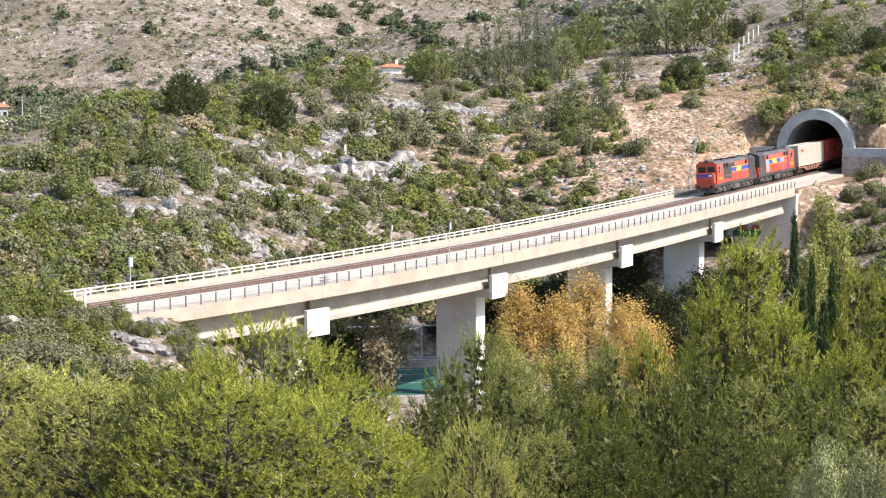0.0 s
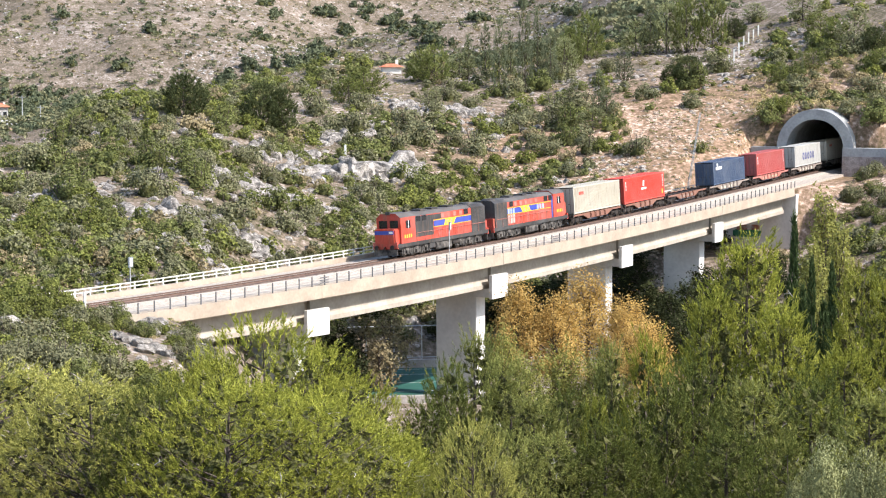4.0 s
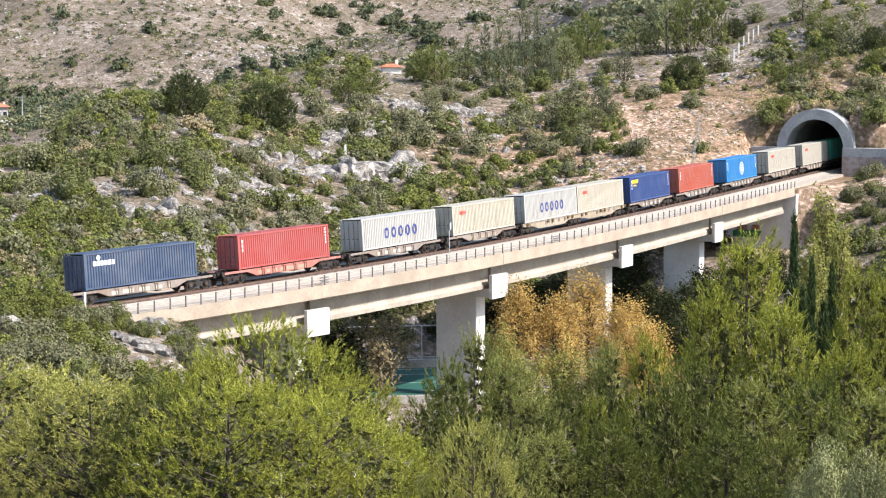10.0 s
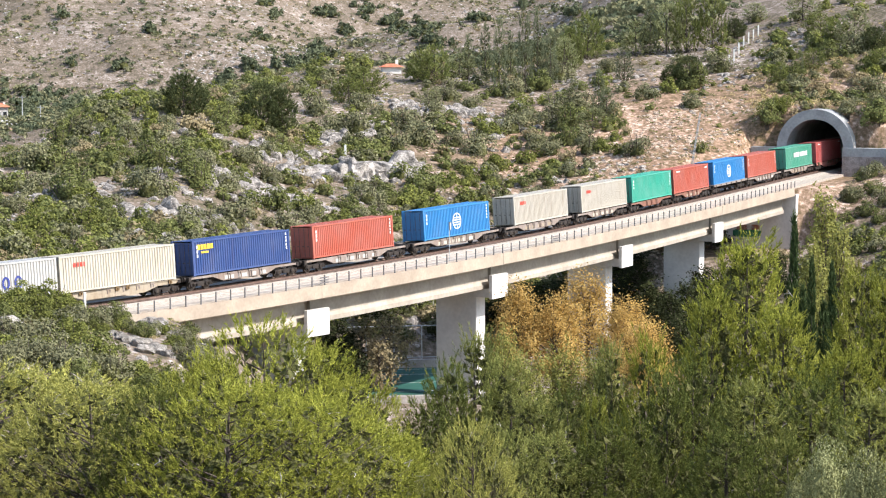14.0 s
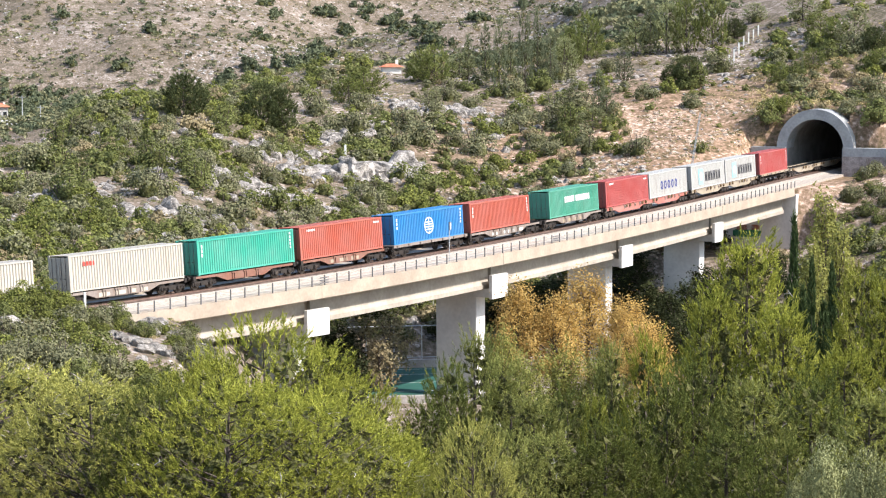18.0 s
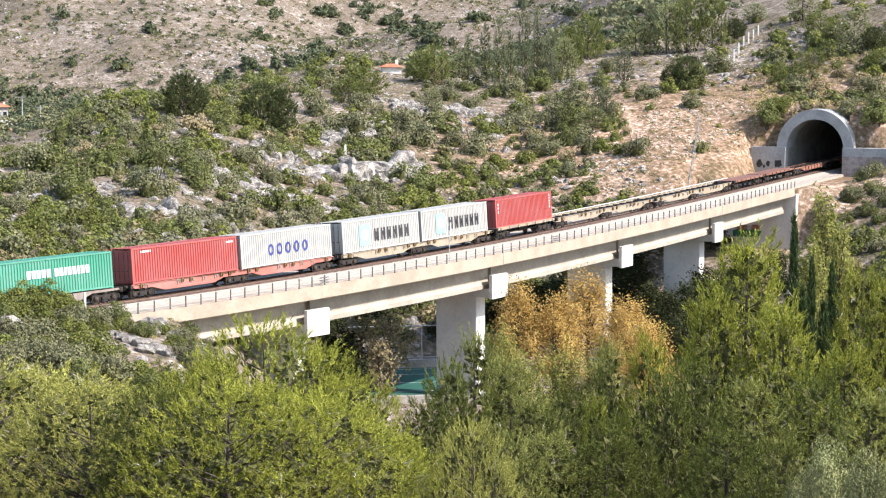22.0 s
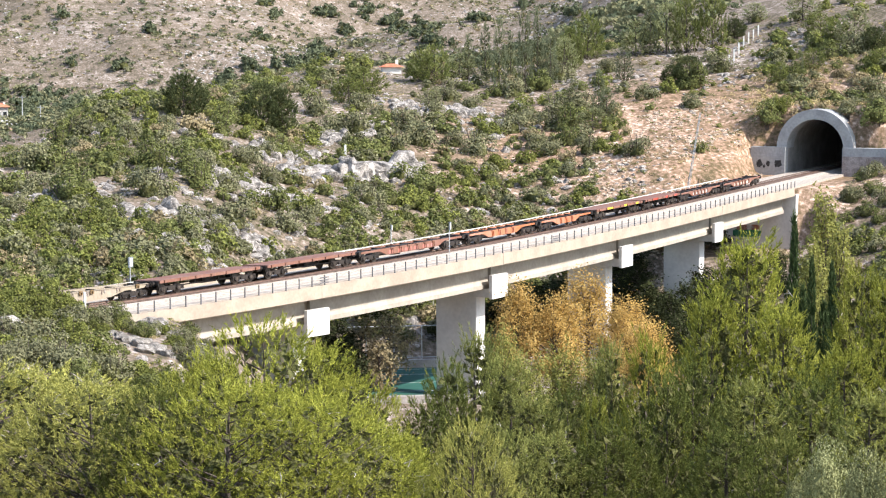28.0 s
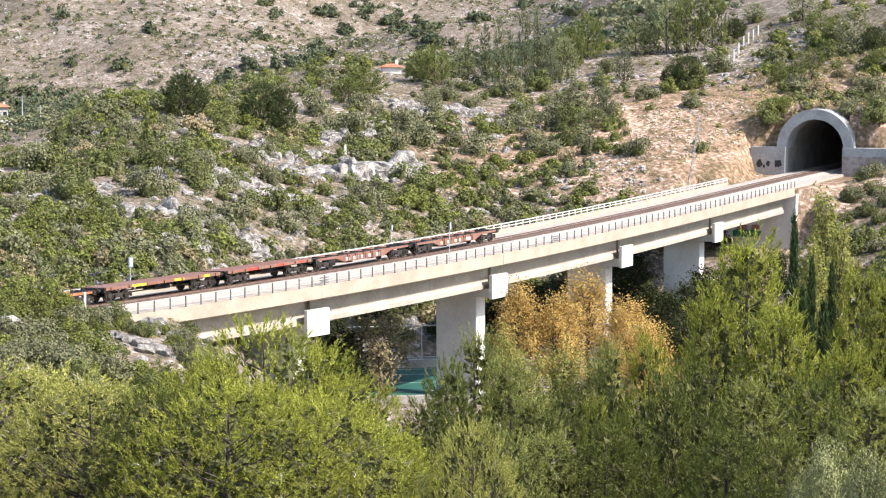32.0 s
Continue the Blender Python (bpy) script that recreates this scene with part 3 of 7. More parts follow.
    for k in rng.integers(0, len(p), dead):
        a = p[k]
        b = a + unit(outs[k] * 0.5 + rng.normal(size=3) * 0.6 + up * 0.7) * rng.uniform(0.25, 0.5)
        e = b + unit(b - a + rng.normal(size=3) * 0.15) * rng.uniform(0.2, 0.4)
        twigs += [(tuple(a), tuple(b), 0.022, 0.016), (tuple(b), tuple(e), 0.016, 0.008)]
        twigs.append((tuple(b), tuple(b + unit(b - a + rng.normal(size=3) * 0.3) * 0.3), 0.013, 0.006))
    made = (mesh_arrays("crown", v, t, [mat, INNER_SHADE], index), wood_mesh("trunk", wood, BARK, 5))
    return made + (wood_mesh("dead_branchwork", twigs, DEAD_WOOD, 4),) if dead else made


def blob_points(rng, n, size, lobes):
    """Points in the shells of several lobes of a bushy crown, more of them outside and on top."""
    sx, sy, sz = size
    c = np.stack([rng.uniform(-0.55, 0.55, lobes) * sx, rng.uniform(-0.55, 0.55, lobes) * sy, rng.uniform(0.38, 0.72, lobes) * sz], 1)
    r = rng.uniform(0.28, 0.5, lobes)
    k = rng.integers(0, lobes, n)
    d = unit(rng.normal(size=(n, 3)) + np.array([0, 0, 0.35]))
    q = c[k] + d * r[k, None] * np.array([sx, sy, sz * 0.75]) * rng.uniform(0.6, 1.05, (n, 1)) ** 0.6
    q[:, 2] = np.maximum(q[:, 2], 0.04 * sz)
    return q, d


def ball_arrays(sub):
    bm = bmesh.new()
    bmesh.ops.create_icosphere(bm, subdivisions=sub, radius=1.0)
    bm.verts.index_update()
    v = np.array([q.co[:] for q in bm.verts])
    t = np.array([[q.index for q in f.verts] for f in bm.faces])
    bm.free()
    return v, t


BALL = ball_arrays(1)


def leafy_core(rng, size):
    """Close inner leafage of a bush: a low mound with an uneven outline, open below."""
    sx, sy, sz = size
    bv, bt = BALL
    o = Vector(rng.uniform(0, 50, 3))
    w = np.array([1 + 0.36 * noise.noise(Vector(p) * 1.6 + o) + 0.3 * noise.noise(Vector(p) * 3.6 + o) for p in bv])
    p = np.array([0, 0, 0.48 * sz]) + bv * w[:, None] * 0.88 * np.array([sx, sy, sz * 0.55])
    p[:, 2] = np.maximum(p[:, 2], 0.0)
    return p, bt[bv[bt].mean(1)[:, 2] > -0.55]


def leafed(rng, size, n, leaf):
    """A bush: many small lobes of leaves heaped round a close core painted shade-dark."""
    sx, sy, sz = size
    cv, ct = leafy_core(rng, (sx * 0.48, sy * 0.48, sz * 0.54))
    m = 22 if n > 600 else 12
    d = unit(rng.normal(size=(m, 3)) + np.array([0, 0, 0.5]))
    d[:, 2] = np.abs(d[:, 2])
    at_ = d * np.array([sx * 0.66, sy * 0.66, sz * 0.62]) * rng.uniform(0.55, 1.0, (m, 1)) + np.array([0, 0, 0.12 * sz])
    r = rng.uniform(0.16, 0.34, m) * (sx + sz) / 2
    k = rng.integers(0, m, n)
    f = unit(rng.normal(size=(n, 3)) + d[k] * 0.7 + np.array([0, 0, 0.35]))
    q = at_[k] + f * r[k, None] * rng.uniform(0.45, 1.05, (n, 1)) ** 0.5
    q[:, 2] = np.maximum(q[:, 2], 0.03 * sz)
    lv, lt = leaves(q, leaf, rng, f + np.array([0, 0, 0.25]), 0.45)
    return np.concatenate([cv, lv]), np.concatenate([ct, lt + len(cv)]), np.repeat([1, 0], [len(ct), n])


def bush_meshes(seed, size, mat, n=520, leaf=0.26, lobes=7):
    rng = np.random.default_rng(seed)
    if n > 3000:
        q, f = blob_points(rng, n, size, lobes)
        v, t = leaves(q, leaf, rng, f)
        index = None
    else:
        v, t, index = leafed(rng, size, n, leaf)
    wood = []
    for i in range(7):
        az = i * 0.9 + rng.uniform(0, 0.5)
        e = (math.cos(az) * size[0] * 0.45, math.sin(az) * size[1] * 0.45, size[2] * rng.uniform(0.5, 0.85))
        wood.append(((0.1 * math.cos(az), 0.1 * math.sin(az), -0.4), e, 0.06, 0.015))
    return mesh_arrays("crown", v, t, [mat, INNER_SHADE], index), wood_mesh("branchwork", wood, BARK, 5)


def tree_meshes(seed, height, radius, mat, n=2600, leaf=0.24, low=0.25):
    """Broadleaf tree: forked trunk, limbs, and loose leaf sprays about the limb ends."""
    rng = np.random.default_rng(seed)
    wood, pts = [((0, 0, -1), (0.15, 0.1, height * 0.35), height * 0.02, height * 0.014)], []
    ends = []
    for i in range(34):
        u = low + (0.98 - low) * (i + rng.uniform()) / 34
        az = i * 2.4 + rng.normal(0, 0.3)
        r = radius * math.sin(math.pi * min(1, 0.18 + u * 0.80)) ** 0.6 * rng.uniform(0.6, 1.12)
        a = (0.15 * u, 0.1 * u, height * (0.2 + 0.55 * u))
        e = (math.cos(az) * r, math.sin(az) * r, height * u)
        wood.append((a, e, 0.06, 0.015))
        ends.append((np.array(a), np.array(e)))
    for a, e in ends:
        k = n // 34
        f = rng.uniform(0.45, 1.08, (k, 1))
        pts.append(a + (e - a) * f + rng.normal(size=(k, 3)) * np.array([0.5, 0.5, 0.5]) * radius * 0.24)
    wood.append(((0.15, 0.1, height * 0.35), (0, 0, height * 0.9), height * 0.014, 0.02))
    q = np.concatenate(pts)
    v, t = leaves(q, leaf, rng, unit(q - np.array([0, 0, height * 0.45])), 0.5)
    return mesh_arrays("crown", v, t, mat), wood_mesh("trunk", wood, BARK)


def cypress_meshes(seed, height, radius, mat, n=1500):
    rng = np.random.default_rng(seed)
    u = rng.uniform(0.03, 1, n) ** 1.15
    az = rng.uniform(0, 2 * math.pi, n)
    o = Vector(rng.uniform(0, 50, 3))
    tuft = np.array([noise.noise(Vector((math.cos(g) * 0.9, math.sin(g) * 0.9, h * height * 0.7)) + o) for g, h in zip(az, u)])
    r = radius * np.sin(np.pi * np.clip(0.2 + 0.8 * u, 0, 1)) ** 0.6 * np.clip(0.85 + 0.9 * tuft, 0.15, 1.6) * rng.uniform(0.6, 1.1, n)
    p = np.stack([np.cos(az) * r, np.sin(az) * r, u * height], 1)
    d = unit(np.stack([np.cos(az) * 0.4, np.sin(az) * 0.4, np.ones(n)], 1))
    v, t = tufts(p, d, 0.42, 0.05, 3, rng, 0.45)
    return mesh_arrays("crown", v, t, mat), wood_mesh("trunk", [((0, 0, -0.5), (0, 0, height * 0.92), 0.16, 0.02)], BARK)


def plant(name, meshes, x, y, z, scale, turn, label, category, group="", crown="crown", wood="trunk"):
    ob = tagged(new(name), label, category, group)
    part(crown, meshes[0], None, ob)
    part(wood, meshes[1], None, ob)
    if len(meshes) > 2:
        part("dead_branchwork", meshes[2], None, ob, "bare pale grey dead twigs")["kind"] = "stuff"
    if not isinstance(scale, tuple):
        scale = (scale, scale, scale)
    ob.matrix_basis = pose(x, y, z, 0, 0, turn) @ Matrix.Diagonal((*scale, 1))
    return ob


# pines of the near slope: bearing, depth, level of the top, crown radius, kind
PINES = {
    "light": [pine_meshes(11, 10, 4.6, PINE, 780), pine_meshes(12, 20, 4.6, PINE, 900, "cone", 0.03, 6, 6, 0.3, 0.62)],
    "dark": [pine_meshes(13, 10, 4.6, PINE_DARK, 780, dead=10), pine_meshes(14, 20, 4.6, PINE_DARK, 900, "cone", 0.03, 6, 6, 0.3, 0.62, dead=10)],
    "deep": [pine_meshes(16, 10, 4.6, PINE_DEEP_SHADE, 620, dead=6), pine_meshes(17, 20, 4.6, PINE_DEEP_SHADE, 820, "cone", 0.03, 6, 6, 0.3, 0.62, dead=6)],
    "yellow": [pine_meshes(15, 10, 4.6, PINE_YELLOW, 780)],
}
NEAR_PINES = (
    (462, 92, 566, 4.4, "light"), (350, 88, 640, 3.8, "light"), (560, 96, 606, 4.0, "light"), (415, 80, 668, 4.2, "light"), (520, 78, 690, 4.2, "light"), (612, 88, 668, 3.6, "light"), (255, 84, 700, 3.2, "deep"),
    (85, 82, 655, 4.6, "yellow"), (-20, 78, 690, 4.0, "yellow"), (150, 68, 775, 3.6, "yellow"), (275, 66, 812, 2.6, "deep"), (400, 64, 775, 3.4, "light"), (560, 66, 790, 3.4, "light"), (650, 72, 780, 3.2, "light"),
    (838, 112, 590, 3.0, "dark"), (790, 106, 640, 2.6, "deep"), (752, 100, 705, 2.6, "deep"), (905, 106, 640, 3.4, "dark"), (945, 96, 705, 3.0, "dark"), (835, 64, 826, 1.6, "yellow"), (880, 84, 770, 2.8, "dark"),
    (1085, 114, 612, 2.3, "dark"), (1055, 100, 705, 1.5, "light"), (1112, 96, 768, 1.1, "light"), (1030, 90, 790, 2.6, "deep"), (1075, 92, 750, 2.6, "deep"), (975, 90, 775, 2.8, "dark"), (1005, 102, 690, 2.6, "deep"), (1150, 112, 598, 2.8, "light"), (1120, 96, 745, 2.6, "deep"), (1185, 104, 660, 2.4, "deep"),
    (1325, 126, 422, 5.3, "light"), (1262, 120, 520, 3.6, "light"), (1390, 118, 545, 3.6, "light"), (1230, 106, 645, 3.4, "deep"), (1340, 98, 680, 3.6, "dark"), (1290, 88, 765, 3.2, "deep"), (1440, 100, 665, 3.6, "deep"), (1400, 84, 790, 3.0, "deep"),
    (1530, 128, 476, 3.0, "light"), (1580, 118, 500, 3.6, "light"), (1500, 104, 620, 3.4, "light"), (1545, 92, 700, 3.0, "dark"),
)
for i, (b, d, top, r, kind) in enumerate(NEAR_PINES):
    x, y, z = spot(b, d)
    top_z = 40 - d * (top - 79) / 3879
    h = max(5.0, top_z - z)
    broad = kind == "yellow" or h < 2.7 * r
    plant("pine_tree", PINES[kind][0 if broad else 1], x, y, z - 0.2, (r / 4.6, r / 4.6, h / (10 if broad else 20)), i * 77,
          {"light": "light green pine with upright needle sprays on the slope", "dark": "dark green dense pine on the valley slope", "deep": "deep green pine on the valley slope, needles darkened for shade", "yellow": "yellowish green broad pine on the near slope"}[kind], "tree", "pines of the near slope")

# golden trees and others round the piers
GOLD = [tree_meshes(21, 14, 3.2, GOLDEN, 12000, 0.13, 0.5), tree_meshes(22, 14, 3.2, GOLDEN, 12000, 0.13, 0.5)]
YELLOWING = tree_meshes(20, 12, 3.2, POPLAR, 6000, 0.18, 0.35)
for i, (b, d, top, r) in enumerate(((1040, 196, 482, 4.0), (1112, 190, 528, 3.3), (916, 186, 500, 3.0), (985, 186, 520, 3.2), (1000, 170, 610, 2.6), (1060, 168, 625, 2.6), (935, 168, 625, 2.4), (1150, 180, 568, 2.8), (890, 170, 580, 1.9))):
    x, y, z = spot(b, d)
    h = 40 - d * (top - 79) / 3879 - z
    if i < 4 or i == 7:
        plant("golden_tree", GOLD[i % 2], x, y, z, (r / 3.2, r / 3.2, h / 14), i * 50, "broadleaf tree with golden autumn leaves by the piers", "tree", "golden trees in the valley")
    else:
        plant("yellowing_tree", YELLOWING, x, y, z, (r / 3.2, r / 3.2, h / 12), i * 50, "yellow-green broadleaf tree turning in autumn", "tree", "golden trees in the valley")
POP = [tree_meshes(23, 12, 2.0, POPLAR, 6500, 0.16, 0.12)]
for i, (b, d, top, r) in enumerate(((1462, 178, 330, 2.3), (1490, 172, 390, 1.9), (1440, 170, 420, 1.8))):
    x, y, z = spot(b, d)
    h = 40 - d * (top - 79) / 3879 - z
    plant("poplar_tree", POP[0], x, y, z, (r / 2.0, r / 2.0, h / 12), i * 110, "tall pale yellow-green poplar with thin foliage", "tree", "poplars")
CYP = [cypress_meshes(24, 10, 0.8, CYPRESS), cypress_meshes(34, 10, 0.8, CYPRESS), cypress_meshes(35, 10, 0.8, CYPRESS)]
for i, (b, d, top, r) in enumerate(((1408, 152, 392, 0.55), (1440, 150, 470, 0.5), (1476, 148, 480, 0.5), (1424, 146, 520, 0.6), (1462, 145, 545, 0.6))):
    x, y, z = spot(b, d)
    h = 40 - d * (top - 79) / 3879 - z
    plant("cypress_tree", CYP[i % 3], x, y, z, (r / 0.8, r / 0.8, h / 10), i * 40, "narrow dark green cypress", "tree", "cypresses")
# shade of deck and hillside, painted into the leaf colour of these trees
SHADE_LEAF = foliage("dark leaves with painted shade", (0.02, 0.026, 0.012), (0.07, 0.078, 0.034), 0.15)
UNDER = [tree_meshes(25, 9, 3.0, SHADE_LEAF, 3200, 0.26, 0.15), tree_meshes(26, 9, 3.0, BROWNISH, 1500, 0.28, 0.2)]
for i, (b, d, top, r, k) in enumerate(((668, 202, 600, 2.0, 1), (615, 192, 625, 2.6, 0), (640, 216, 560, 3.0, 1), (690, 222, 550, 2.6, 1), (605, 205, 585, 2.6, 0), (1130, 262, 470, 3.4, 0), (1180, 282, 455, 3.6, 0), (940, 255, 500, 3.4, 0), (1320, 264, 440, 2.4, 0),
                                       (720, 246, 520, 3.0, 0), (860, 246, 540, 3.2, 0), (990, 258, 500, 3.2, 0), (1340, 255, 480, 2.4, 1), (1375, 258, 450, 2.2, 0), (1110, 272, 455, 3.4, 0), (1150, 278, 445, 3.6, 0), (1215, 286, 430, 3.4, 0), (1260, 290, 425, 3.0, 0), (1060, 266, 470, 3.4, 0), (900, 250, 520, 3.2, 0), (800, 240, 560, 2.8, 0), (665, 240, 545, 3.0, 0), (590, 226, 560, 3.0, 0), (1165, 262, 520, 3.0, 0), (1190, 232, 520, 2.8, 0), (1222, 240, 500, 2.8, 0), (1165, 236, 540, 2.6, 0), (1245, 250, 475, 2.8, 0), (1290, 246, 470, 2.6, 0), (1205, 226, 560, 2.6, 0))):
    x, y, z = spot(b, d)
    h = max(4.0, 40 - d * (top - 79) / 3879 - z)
    plant("valley_tree", UNDER[k], x, y, z, (r / 3.0, r / 3.0, h / 9), i * 61, ("broadleaf tree on the valley floor, leaves darkened to stand for shade", "sparse brownish tree in the shade under the deck")[k], "tree", "trees of the valley floor")

# olive bush close to the eye
PALE_OLIVE = foliage("pale olive leaves", (0.12, 0.135, 0.055), (0.40, 0.41, 0.2), 0.2)
OLV = bush_meshes(31, (2.4, 2.2, 3.4), PALE_OLIVE, 9000, 0.075, 16)
for b, d, top, r in ((1490, 52, 798, 0.42), (1560, 50, 815, 0.42), (1440, 54, 852, 0.3)):
    x, y, z = spot(b, d)
    h = 40 - d * (top - 79) / 3879 - z
    plant("olive_tree", OLV, x, y, z, (r, r, h / 3.3), b, "grey-green olive with small pale leaves", "tree", "olives by the path", wood="branchwork")

# ---- scrub on the slopes ----
SHRUBS = {
    "olive": [bush_meshes(41, (1.6, 1.5, 2.4), OLIVE, 1600, 0.115), bush_meshes(42, (1.9, 1.6, 2.2), OLIVE, 1600, 0.115, 9)],
    "dark": [bush_meshes(43, (1.7, 1.7, 2.1), LENTISK, 1600, 0.115), bush_meshes(44, (2.2, 1.8, 1.7), LENTISK, 1600, 0.115, 9), bush_meshes(45, (1.5, 1.5, 2.8), LENTISK, 1600, 0.115)],
    "bright": [bush_meshes(46, (1.7, 1.5, 1.7), BRIGHT, 1600, 0.115)],
    "dry": [bush_meshes(47, (1.6, 1.4, 1.3), BROWNISH, 1600, 0.115)],
}
SPUR_SHRUBS = {
    "olive": [bush_meshes(41, (1.6, 1.5, 2.4), OLIVE, 1900, 0.1), bush_meshes(42, (1.9, 1.6, 2.2), OLIVE, 1900, 0.1)],
    "dark": [bush_meshes(43, (1.7, 1.7, 2.1), LENTISK, 1900, 0.1)],
    "bright": [bush_meshes(46, (1.7, 1.5, 1.7), BRIGHT, 1900, 0.1), bush_meshes(49, (1.8, 1.5, 2.1), BRIGHT, 1900, 0.1)],
    "oak": [bush_meshes(48, (2.9, 2.7, 3.7), BRIGHT, 2950, 0.15)],
    "dry": [bush_meshes(47, (1.6, 1.4, 1.3), BROWNISH, 1900, 0.1)],
}
SHRUB_LABEL = {"olive": "rounded grey-green wild olive shrub on stony ground", "dark": "dark green evergreen shrub on the rocky slope",
               "oak": "rounded bright green evergreen oak beside the line", "bright": "fresh green low shrub on the rocky slope", "dry": "brownish half-dry low shrub on the slope"}


def clear_of_line(x, y, margin=1.5):
    s, off = nearest_line(x, y)
    if s < BRIDGE_A:
        return off > 5.2 + margin or off < -5.4 - margin
    if s < BRIDGE_B + 2:
        return not (-6.0 - margin < off < 6.2 + margin)
    if s < PORTAL + 2:
        return off > 8 + margin or off < -9 - margin
    return s > PORTAL + 3 or abs(off) > 7


def shrub(kind, x, y, size, turn, group):
    ms = (SPUR_SHRUBS if y < 170 else SHRUBS)[kind]
    m = ms[int(turn) % len(ms)]
    plant("shrub", m, x, y, ground(x, y) - 0.34 * size, size, turn, SHRUB_LABEL[kind], "shrub", group, wood="branchwork")


# shrubs set singly: bearing, depth, size, kind
SINGLE = (
    (78, 151, 0.98, "oak"), (22, 150, 0.93, "oak"), (48, 147, 0.8, "oak"), (112, 152, 0.62, "oak"), (5, 146, 0.8, "oak"), (120, 146, 1.2, "olive"), (170, 150, 1.0, "olive"), (60, 138, 1.4, "olive"), (210, 152, 0.9, "bright"),
    (320, 152, 0.8, "olive"), (440, 160, 0.7, "bright"), (150, 138, 1.3, "bright"), (110, 132, 1.4, "olive"), (330, 146, 1.1, "olive"), (360, 150, 1.0, "olive"), (400, 148, 1.1, "bright"), (190, 136, 1.2, "olive"),
)
for i, (b, d, size, kind) in enumerate(SINGLE):
    x, y, z = spot(b, d)
    shrub(kind, x, y, size, i * 67, "shrubs on the near spur")

rnd = random.Random(3)
n = 0
while n < 190:
    d, b = rnd.uniform(112, 164), rnd.uniform(-40, 470)
    x = (b - 784) / 3879 * d
    if (185 < b < 305 and 140 < d < 149.5) or (235 < b < 295 and 154 < d < 161.5):
        continue
    if not clear_of_line(x, d, 0.3) or (rnd.random() < 0.5 and d > 155):
        continue
    shrub(rnd.choice(("olive", "bright", "bright", "bright", "dark", "dry")), x, d, rnd.uniform(0.6, 1.3) * (0.62 if d > 148 and b > 200 else 1.0), rnd.uniform(0, 360), "shrubs on the near spur")
    n += 1

PATCH = noise.noise
rnd = random.Random(5)


# bands of bare rock along the slope: bearing and depth of both ends
BANDS = ((180, 206, 440, 220), (220, 232, 480, 246), (250, 256, 520, 272), (500, 288, 745, 300), (820, 328, 965, 338), (560, 310, 700, 322), (1085, 297, 1195, 306), (60, 240, 240, 246), (690, 338, 860, 348), (420, 290, 540, 298))
BAND_LINES = [((b0 - 784) / 3879 * d0, d0, (b1 - 784) / 3879 * d1, d1) for b0, d0, b1, d1 in BANDS]


def near_band(x, y, reach=3.5):
    for x0, y0, x1, y1 in BAND_LINES:
        k = min(1, max(0, ((x - x0) * (x1 - x0) + (y - y0) * (y1 - y0)) / ((x1 - x0) ** 2 + (y1 - y0) ** 2)))
        if (x - x0 - k * (x1 - x0)) ** 2 + ((y - y0 - k * (y1 - y0)) * 0.6) ** 2 < reach ** 2:
            return True
    return False


def green_cover(b, d, x, y):
    """How thickly shrubs stand: thick low on the slope, thin on the cut bank beside the tunnel and on the far hills."""
    c = 0.68 + 1.15 * PATCH((x * 0.045, y * 0.03, 1.7)) + 0.25 * PATCH((x * 0.13, y * 0.1, 4.1))
    if 1080 < b < 1370 and 288 < d < 338:
        c -= 0.55 if b > 1130 else 0.25
    if b > 1370 and 300 < d < 365:
        c += 0.55
    elif b > 950 and d > 345:
        c -= 0.22
    if b < 560:
        c += 0.25
    if 760 < b < 1110 and 250 < d < 340:
        c += 0.5
    if b > 1370 and d < 272:
        c += 0.5
    if b > 1478 and 280 < d < 312:
        c = 0
    if 1110 < b < 1350 and 284 < d < 340:
        return 0.04
    if near_band(x, y):
        c -= 0.55
    s, off = nearest_line(x, y)
    if off > -9 and b > 500:
        c += 0.3
    if -34 < off < -7 and 150 < b < 1060:
        c += 0.75
    return c


def valley(b, d):
    """The wooded valley floor, planted singly above."""
    x = (b - 784) / 3879 * d
    return (b > 470 and d < (226 if b < 1370 else 200)) or (abs(x + 3.5) < 9 and 206 < d < 238)


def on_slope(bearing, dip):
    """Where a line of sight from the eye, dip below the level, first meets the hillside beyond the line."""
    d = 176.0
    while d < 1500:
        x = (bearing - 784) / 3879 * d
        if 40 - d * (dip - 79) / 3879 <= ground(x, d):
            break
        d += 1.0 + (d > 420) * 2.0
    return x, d


